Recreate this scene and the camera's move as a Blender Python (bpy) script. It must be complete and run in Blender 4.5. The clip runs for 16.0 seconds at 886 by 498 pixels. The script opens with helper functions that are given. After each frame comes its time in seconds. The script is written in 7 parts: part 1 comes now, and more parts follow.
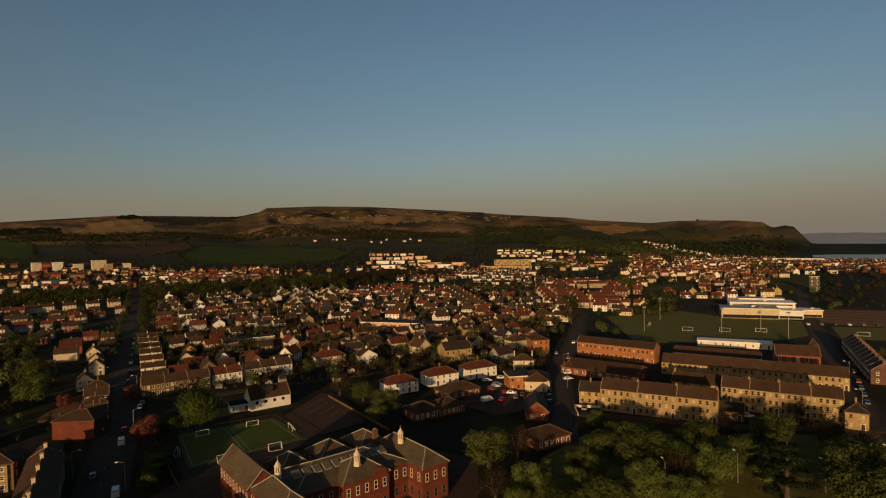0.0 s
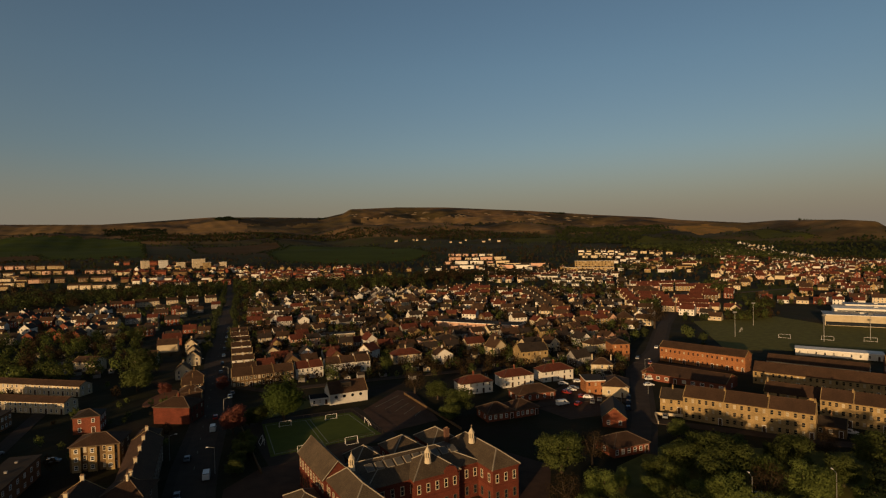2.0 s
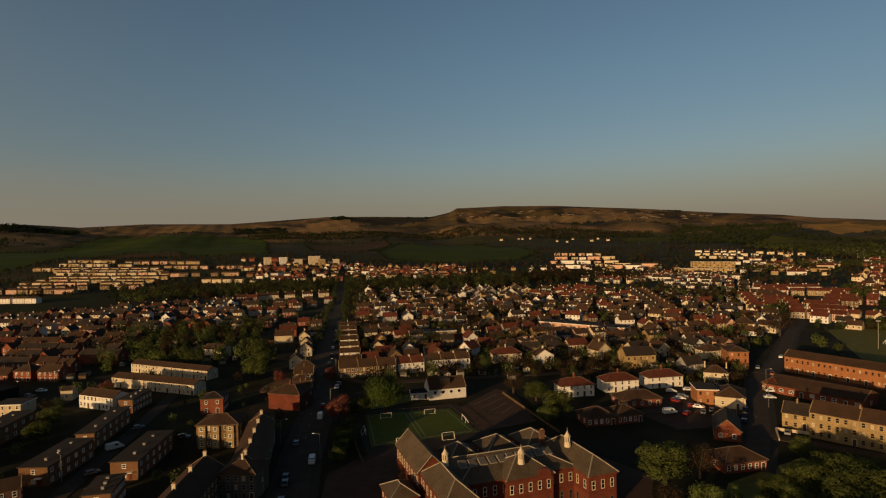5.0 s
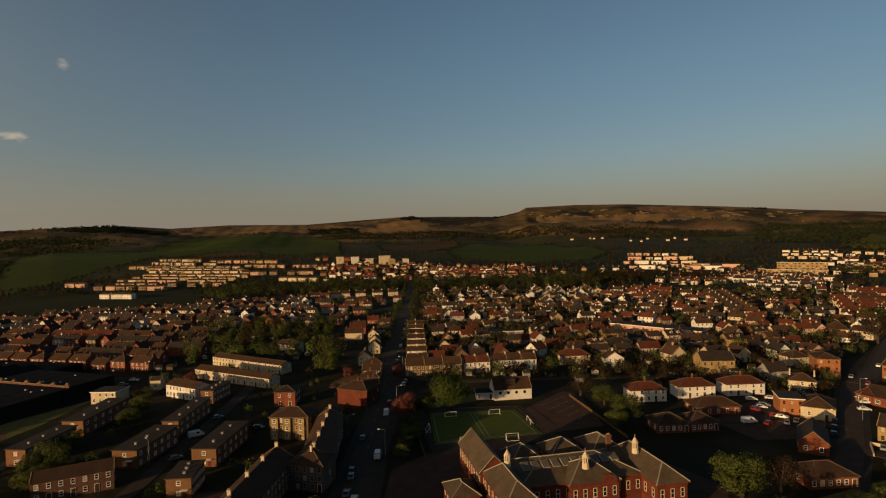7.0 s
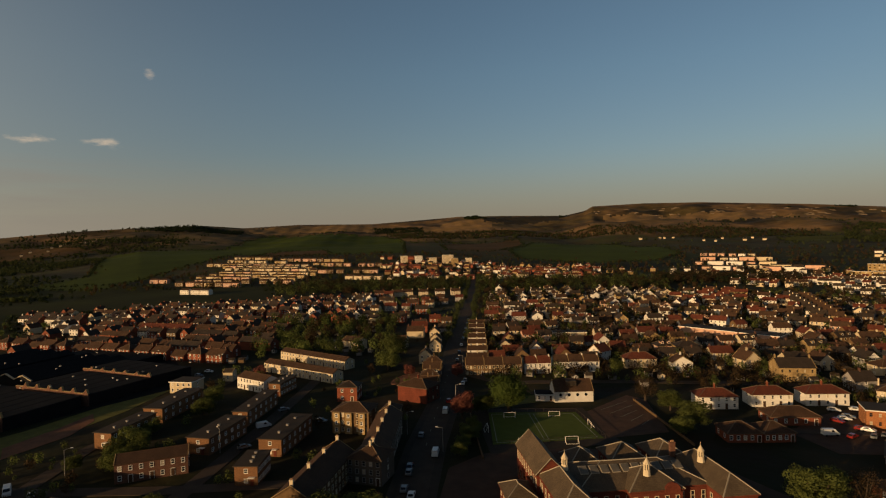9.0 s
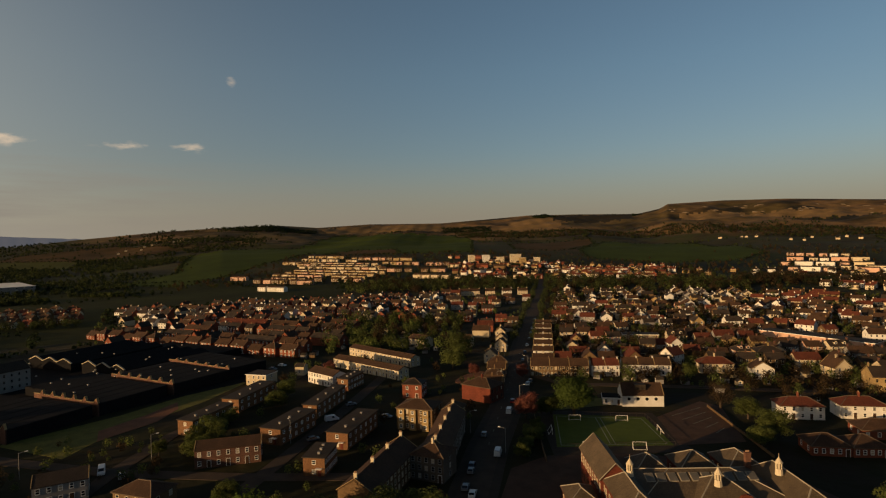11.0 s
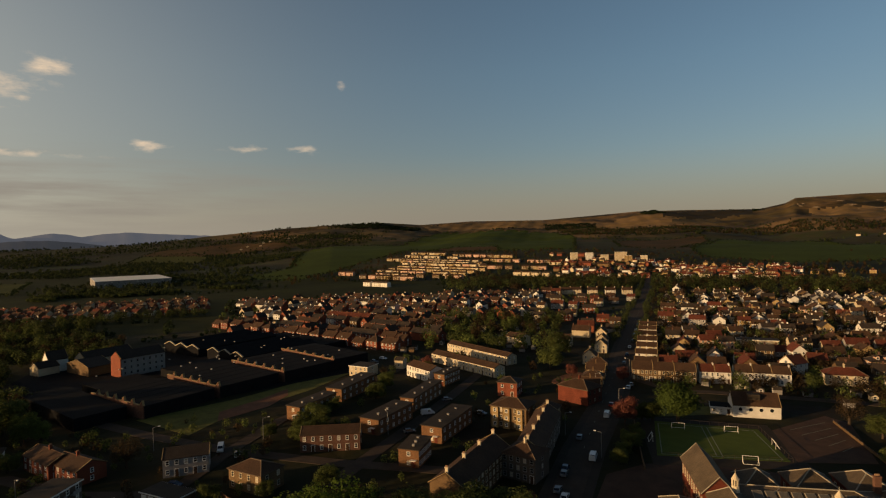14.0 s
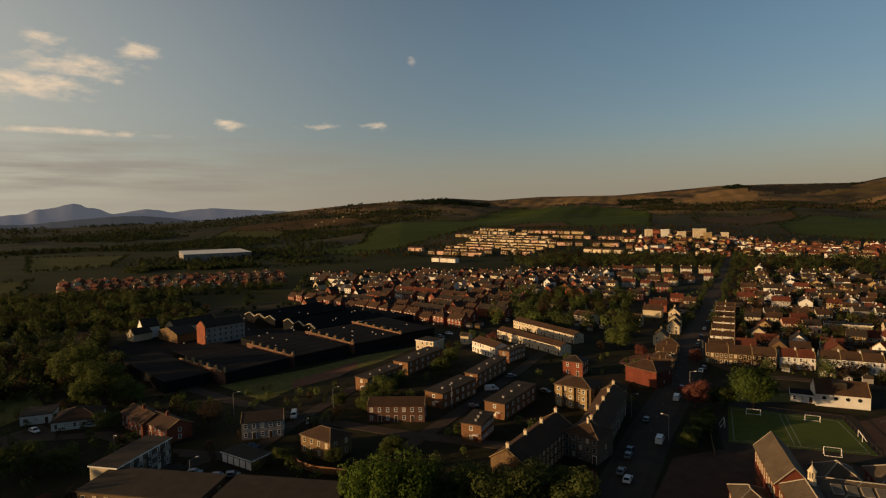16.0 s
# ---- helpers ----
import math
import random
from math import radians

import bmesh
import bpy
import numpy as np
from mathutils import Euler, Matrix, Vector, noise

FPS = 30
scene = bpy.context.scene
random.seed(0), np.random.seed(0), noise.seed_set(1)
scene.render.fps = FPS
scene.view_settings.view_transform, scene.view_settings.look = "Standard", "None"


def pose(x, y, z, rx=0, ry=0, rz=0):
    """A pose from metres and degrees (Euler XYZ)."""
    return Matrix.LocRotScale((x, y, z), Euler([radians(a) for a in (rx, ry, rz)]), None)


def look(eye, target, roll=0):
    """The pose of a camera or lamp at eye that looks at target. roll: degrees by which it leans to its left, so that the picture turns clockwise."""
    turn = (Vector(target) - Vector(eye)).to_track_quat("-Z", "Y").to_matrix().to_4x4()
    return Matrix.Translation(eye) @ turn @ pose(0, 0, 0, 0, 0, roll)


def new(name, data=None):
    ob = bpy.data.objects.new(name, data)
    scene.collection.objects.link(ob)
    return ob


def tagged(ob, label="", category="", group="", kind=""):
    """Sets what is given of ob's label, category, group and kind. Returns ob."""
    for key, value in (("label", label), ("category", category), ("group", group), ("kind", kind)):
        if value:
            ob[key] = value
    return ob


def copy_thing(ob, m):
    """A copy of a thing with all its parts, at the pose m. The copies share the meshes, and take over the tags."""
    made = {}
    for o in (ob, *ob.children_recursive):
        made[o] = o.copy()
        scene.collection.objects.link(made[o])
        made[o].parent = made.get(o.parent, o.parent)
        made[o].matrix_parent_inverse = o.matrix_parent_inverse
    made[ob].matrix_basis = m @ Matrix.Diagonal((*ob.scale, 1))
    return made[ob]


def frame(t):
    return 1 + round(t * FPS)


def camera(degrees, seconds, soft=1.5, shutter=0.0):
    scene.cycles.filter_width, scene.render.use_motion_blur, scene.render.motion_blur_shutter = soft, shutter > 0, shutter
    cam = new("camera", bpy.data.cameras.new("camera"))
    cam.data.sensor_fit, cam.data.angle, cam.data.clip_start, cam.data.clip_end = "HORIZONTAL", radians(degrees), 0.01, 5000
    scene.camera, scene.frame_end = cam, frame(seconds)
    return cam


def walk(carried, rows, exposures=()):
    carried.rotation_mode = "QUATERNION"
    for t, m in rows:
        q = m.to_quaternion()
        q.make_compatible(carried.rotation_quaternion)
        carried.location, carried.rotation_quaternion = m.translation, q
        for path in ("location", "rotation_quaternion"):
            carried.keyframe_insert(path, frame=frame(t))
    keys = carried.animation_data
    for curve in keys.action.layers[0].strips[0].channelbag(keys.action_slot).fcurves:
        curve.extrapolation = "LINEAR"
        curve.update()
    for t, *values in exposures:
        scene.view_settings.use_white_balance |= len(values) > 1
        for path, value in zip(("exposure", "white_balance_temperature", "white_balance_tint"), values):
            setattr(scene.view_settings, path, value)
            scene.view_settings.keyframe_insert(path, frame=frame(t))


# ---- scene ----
cam = camera(75.84, 16.0, 1.2)
# seconds, place, yaw, pitch, roll
ROWS = [
    (0, -0.06, 0.12, 64.92, -1.96, -1.53, 1.36),
    (0.5, 0.50, 0.04, 64.91, 0.12, -1.47, 1.34),
    (1, 1.04, 0.01, 64.89, 2.13, -1.42, 1.38),
    (1.5, 1.55, 0.00, 64.87, 4.09, -1.36, 1.39),
    (2, 2.05, 0.03, 64.85, 6.06, -1.30, 1.36),
    (2.5, 2.52, 0.08, 64.83, 8.00, -1.26, 1.34),
    (3, 2.98, 0.15, 64.81, 9.81, -1.22, 1.30),
    (3.5, 3.43, 0.25, 64.78, 11.50, -1.21, 1.28),
    (4, 3.86, 0.36, 64.76, 13.20, -1.21, 1.26),
    (6.5, 5.92, 1.05, 64.64, 21.98, -1.07, 1.34),
    (7, 6.32, 1.21, 64.62, 23.67, -1.04, 1.38),
    (7.5, 6.72, 1.36, 64.61, 25.23, -1.01, 1.38),
    (8, 7.12, 1.52, 64.59, 26.82, -0.99, 1.35),
    (8.5, 7.51, 1.68, 64.59, 28.44, -0.97, 1.33),
    (9, 7.91, 1.84, 64.59, 30.10, -0.96, 1.31),
    (11.5, 9.85, 2.65, 64.69, 38.69, -0.88, 1.34),
    (12, 10.23, 2.83, 64.74, 40.39, -0.88, 1.30),
    (12.5, 10.61, 3.01, 64.80, 42.04, -0.90, 1.26),
    (13, 10.97, 3.20, 64.87, 43.72, -0.90, 1.25),
    (13.5, 11.33, 3.40, 64.96, 45.44, -0.90, 1.27),
    (14, 11.68, 3.62, 65.07, 47.19, -0.98, 1.25),
    (14.5, 12.02, 3.86, 65.19, 48.90, -1.28, 1.23),
    (15, 12.34, 4.12, 65.32, 50.60, -1.85, 1.21),
    (15.5, 12.65, 4.40, 65.48, 52.34, -2.57, 1.21),
    (16, 12.93, 4.71, 65.66, 54.17, -3.29, 1.17),
]
walk(cam, [(t, pose(x, y, z, 90 + pitch, roll, yaw)) for t, x, y, z, yaw, pitch, roll in ROWS],
     exposures=[(0, 0.5), (4, 0.5), (9, 0.7), (12.5, 0.78), (16, 0.9)])

# ---- world, sun ----
SUN_AZ, SUN_EL = 160.0, 7.7   # degrees to the left of +y, and up
sun_dir = Vector((-math.sin(radians(SUN_AZ)) * math.cos(radians(SUN_EL)), math.cos(radians(SUN_AZ)) * math.cos(radians(SUN_EL)), math.sin(radians(SUN_EL))))


def cloud_sky():
    world = bpy.data.worlds.new("evening_sky")
    world.use_nodes = True
    nt = world.node_tree
    nt.nodes.clear()
    out = nt.nodes.new("ShaderNodeOutputWorld")
    bg = nt.nodes.new("ShaderNodeBackground")
    sky = nt.nodes.new("ShaderNodeTexSky")
    sky.sky_type, sky.sun_disc = "NISHITA", False
    sky.sun_elevation, sky.sun_rotation = radians(SUN_EL), radians(-SUN_AZ)
    sky.altitude, sky.air_density, sky.dust_density, sky.ozone_density = 100, 1.0, 1.0, 2.0
    bg.inputs["Strength"].default_value = 0.057
    nt.links.new(bg.outputs[0], out.inputs[0])
    # thin evening clouds, low and to the west
    geo = nt.nodes.new("ShaderNodeTexCoord")

    def math_node(op, a, b=None):
        n = nt.nodes.new("ShaderNodeMath")
        n.operation = op
        for i, v in enumerate((a, b)):
            if v is None:
                continue
            if isinstance(v, (int, float)):
                n.inputs[i].default_value = v
            else:
                nt.links.new(v, n.inputs[i])
        return n.outputs[0]

    sep = nt.nodes.new("ShaderNodeSeparateXYZ")
    nt.links.new(geo.outputs["Generated"], sep.inputs[0])
    az = math_node("MULTIPLY", math_node("ARCTAN2", math_node("MULTIPLY", sep.outputs[0], -1.0), sep.outputs[1]), 57.2958)
    el = math_node("MULTIPLY", math_node("ARCSINE", sep.outputs[2]), 57.2958)
    comb = nt.nodes.new("ShaderNodeCombineXYZ")
    nt.links.new(math_node("MULTIPLY", az, 0.16), comb.inputs[0])
    nt.links.new(math_node("MULTIPLY", el, 0.42), comb.inputs[1])
    noi = nt.nodes.new("ShaderNodeTexNoise")
    noi.inputs["Scale"].default_value, noi.inputs["Detail"].default_value, noi.inputs["Roughness"].default_value = 3.6, 8, 0.6
    nt.links.new(comb.outputs[0], noi.inputs["Vector"])
    amount = None

    def puff(a, e, wa, we, gain):
        da = math_node("DIVIDE", math_node("SUBTRACT", az, a), wa)
        de = math_node("DIVIDE", math_node("SUBTRACT", el, e), we)
        d2 = math_node("ADD", math_node("MULTIPLY", da, da), math_node("MULTIPLY", de, de))
        g = math_node("MULTIPLY", math_node("POWER", 2.718, math_node("MULTIPLY", d2, -1.0)), gain)
        return g

    for a, e, wa, we, gain in CLOUDS:
        g = puff(a, e, wa, we, gain)
        amount = g if amount is None else math_node("MAXIMUM", amount, g)
    edge = math_node("ADD", math_node("MULTIPLY", math_node("SUBTRACT", noi.outputs["Fac"], 0.5), 3.2), math_node("SUBTRACT", math_node("MULTIPLY", amount, 1.6), 0.55))
    lit = math_node("MULTIPLY", edge, math_node("MINIMUM", math_node("MULTIPLY", amount, 1.1), 0.8))
    clamp = nt.nodes.new("ShaderNodeClamp")
    nt.links.new(lit, clamp.inputs[0])
    # low haze band of cloud
    streak_at = nt.nodes.new("ShaderNodeCombineXYZ")
    nt.links.new(math_node("MULTIPLY", az, 0.05), streak_at.inputs[0])
    nt.links.new(math_node("MULTIPLY", el, 0.5), streak_at.inputs[1])
    streak = nt.nodes.new("ShaderNodeTexNoise")
    streak.inputs["Scale"].default_value, streak.inputs["Detail"].default_value, streak.inputs["Roughness"].default_value = 2.2, 6, 0.55
    nt.links.new(streak_at.outputs[0], streak.inputs["Vector"])
    band = math_node("MULTIPLY", puff(86.0, 4.4, 26.0, 2.8, 1.0), math_node("MULTIPLY", math_node("SUBTRACT", streak.outputs["Fac"], 0.38), 3.0))
    clampb = nt.nodes.new("ShaderNodeClamp")
    nt.links.new(band, clampb.inputs[0])
    mixb = nt.nodes.new("ShaderNodeMixRGB")
    nt.links.new(clampb.outputs[0], mixb.inputs[0])
    low = nt.nodes.new("ShaderNodeMapRange")
    low.inputs[1].default_value, low.inputs[2].default_value = -2.0, 16.0
    nt.links.new(el, low.inputs[0])
    grade = nt.nodes.new("ShaderNodeMixRGB")
    grade.inputs[1].default_value, grade.inputs[2].default_value = HORIZON_TINT, ZENITH_TINT
    nt.links.new(low.outputs[0], grade.inputs[0])
    dim = nt.nodes.new("ShaderNodeVectorMath")
    dim.operation = "MULTIPLY"
    nt.links.new(sky.outputs[0], dim.inputs[0])
    nt.links.new(grade.outputs[0], dim.inputs[1])
    haze = nt.nodes.new("ShaderNodeMapRange")
    haze.inputs[1].default_value, haze.inputs[2].default_value, haze.inputs[3].default_value, haze.inputs[4].default_value = 9.0, -0.5, 0.0, 0.85
    haze.interpolation_type = "SMOOTHSTEP"
    nt.links.new(el, haze.inputs[0])
    low_air = nt.nodes.new("ShaderNodeMixRGB")
    nt.links.new(haze.outputs[0], low_air.inputs[0])
    nt.links.new(dim.outputs[0], low_air.inputs[1])
    low_air.inputs[2].default_value = (2.75, 2.36, 1.9, 1)
    veil = nt.nodes.new("ShaderNodeMixRGB")
    nt.links.new(puff(114.0, 6.0, 40.0, 24.0, 0.8), veil.inputs[0])
    nt.links.new(low_air.outputs[0], veil.inputs[1])
    veil.inputs[2].default_value = (5.3, 4.95, 4.0, 1)
    glow = nt.nodes.new("ShaderNodeMixRGB")
    nt.links.new(puff(SUN_AZ, 9.0, 34.0, 26.0, 0.85), glow.inputs[0])
    nt.links.new(veil.outputs[0], glow.inputs[1])
    glow.inputs[2].default_value = (13.0, 9.0, 4.8, 1)
    nt.links.new(glow.outputs[0], mixb.inputs[1])
    mixb.inputs[2].default_value = (2.7, 2.35, 1.95, 1)
    mix = nt.nodes.new("ShaderNodeMixRGB")
    nt.links.new(clamp.outputs[0], mix.inputs[0])
    nt.links.new(mixb.outputs[0], mix.inputs[1])
    mix.inputs[2].default_value = (7.2, 5.6, 4.0, 1)
    # the evening sky deepens towards the zenith
    deep = nt.nodes.new("ShaderNodeMapRange")
    deep.inputs[1].default_value, deep.inputs[2].default_value, deep.inputs[3].default_value, deep.inputs[4].default_value = 24.0, 75.0, 1.0, 0.45
    nt.links.new(el, deep.inputs[0])
    dusk = nt.nodes.new("ShaderNodeVectorMath")
    dusk.operation = "SCALE"
    nt.links.new(mix.outputs[0], dusk.inputs[0])
    nt.links.new(deep.outputs[0], dusk.inputs["Scale"])
    nt.links.new(dusk.outputs[0], bg.inputs["Color"])
    scene.world = world


HORIZON_TINT, ZENITH_TINT = (0.94, 0.79, 0.8, 1), (1.03, 1.0, 0.96, 1)
# azimuth, elevation, half widths, density
CLOUDS = [(86.5, 13.0, 5.0, 1.3, 0.85), (90.0, 11.3, 5.5, 1.3, 0.95), (81.6, 14.7, 1.9, 0.8, 1.0), (88.4, 14.9, 1.9, 0.6, 0.9), (83.4, 12.0, 0.8, 0.35, 0.7),
          (74.4, 8.9, 1.5, 0.55, 1.0), (65.8, 8.9, 2.2, 0.4, 0.75), (60.7, 9.0, 1.5, 0.42, 0.85), (57.0, 15.1, 0.55, 0.75, 0.6), (87.0, 7.7, 7.5, 0.4, 0.8)]
cloud_sky()
sun = new("sun", bpy.data.lights.new("sun", "SUN"))
sun.data.energy, sun.data.angle, sun.data.color = 3.5, radians(0.6), (1.0, 0.65, 0.32)
sun.matrix_world = look(sun_dir * 500, (0, 0, 0))


# ---- materials ----
def mat(name, col, col2=None, dim=0.7, scale=1.5, fine=12.0, rough=0.85, bump=0.25, rnd=0.12, metal=0.0, spec=0.12, brick=None, waves=None):
    """A two-scale material: broad stains and fine grain, a little variation from object to object."""
    m = bpy.data.materials.new(name)
    m.use_nodes = True
    nt = m.node_tree
    b = nt.nodes["Principled BSDF"]
    b.inputs["Roughness"].default_value, b.inputs["Metallic"].default_value = rough, metal
    b.inputs["Specular IOR Level"].default_value = spec
    co = nt.nodes.new("ShaderNodeTexCoord")
    n1, n2 = nt.nodes.new("ShaderNodeTexNoise"), nt.nodes.new("ShaderNodeTexNoise")
    n1.inputs["Scale"].default_value, n1.inputs["Detail"].default_value = scale * 0.2, 5
    n2.inputs["Scale"].default_value, n2.inputs["Detail"].default_value = fine * 0.2, 4
    for n in (n1, n2):
        nt.links.new(co.outputs["Object"], n.inputs["Vector"])
    add = nt.nodes.new("ShaderNodeMath")
    add.operation = "MULTIPLY_ADD"
    nt.links.new(n2.outputs["Fac"], add.inputs[0])
    add.inputs[1].default_value = 0.5
    nt.links.new(n1.outputs["Fac"], add.inputs[2])
    ramp = nt.nodes.new("ShaderNodeMapRange")
    ramp.inputs[1].default_value, ramp.inputs[2].default_value = 0.5, 1.0
    nt.links.new(add.outputs[0], ramp.inputs[0])
    mix = nt.nodes.new("ShaderNodeMixRGB")
    col2 = tuple(c * dim for c in (col2 or tuple(v * 0.62 for v in col)))
    col = tuple(c * dim for c in col)
    mix.inputs[1].default_value, mix.inputs[2].default_value = (*col2, 1), (*col, 1)
    nt.links.new(ramp.outputs[0], mix.inputs[0])
    last, height = mix.outputs[0], add.outputs[0]
    if brick:
        br = nt.nodes.new("ShaderNodeTexBrick")
        mp = nt.nodes.new("ShaderNodeMapping")
        mp.inputs["Rotation"].default_value = (radians(90), 0, 0) if not waves else (0, 0, 0)
        br.inputs["Scale"].default_value = 1.0
        br.inputs["Brick Width"].default_value, br.inputs["Row Height"].default_value, br.inputs["Mortar Size"].default_value = brick[0], brick[1], brick[2]
        br.inputs["Color1"].default_value, br.inputs["Color2"].default_value, br.inputs["Mortar"].default_value = (1, 1, 1, 1), (0.72, 0.72, 0.72, 1), (0.5, 0.5, 0.5, 1)
        nt.links.new(co.outputs["Object"], mp.inputs[0])
        nt.links.new(mp.outputs[0], br.inputs["Vector"])
        mu = nt.nodes.new("ShaderNodeMixRGB")
        mu.blend_type = "MULTIPLY"
        mu.inputs[0].default_value = 0.8
        nt.links.new(last, mu.inputs[1])
        nt.links.new(br.outputs["Color"], mu.inputs[2])
        last = mu.outputs[0]
        height = br.outputs["Fac"]
    if rnd:
        oi = nt.nodes.new("ShaderNodeObjectInfo")
        hsv = nt.nodes.new("ShaderNodeHueSaturation")
        mr = nt.nodes.new("ShaderNodeMapRange")
        mr.inputs[3].default_value, mr.inputs[4].default_value = 1 - rnd * 1.5, 1 + rnd * 1.5
        isl = nt.nodes.new("ShaderNodeNewGeometry")
        sm = nt.nodes.new("ShaderNodeMath")
        sm.operation = "ADD"
        nt.links.new(oi.outputs["Random"], sm.inputs[0])
        nt.links.new(isl.outputs["Random Per Island"], sm.inputs[1])
        mr.inputs[2].default_value = 2.0
        nt.links.new(sm.outputs[0], mr.inputs[0])
        nt.links.new(mr.outputs[0], hsv.inputs["Value"])
        nt.links.new(last, hsv.inputs["Color"])
        last = hsv.outputs[0]
    nt.links.new(last, b.inputs["Base Color"])
    if bump:
        bp = nt.nodes.new("ShaderNodeBump")
        bp.inputs["Strength"].default_value, bp.inputs["Distance"].default_value = bump, 0.08
        nt.links.new(height, bp.inputs["Height"])
        nt.links.new(bp.outputs[0], b.inputs["Normal"])
    return m


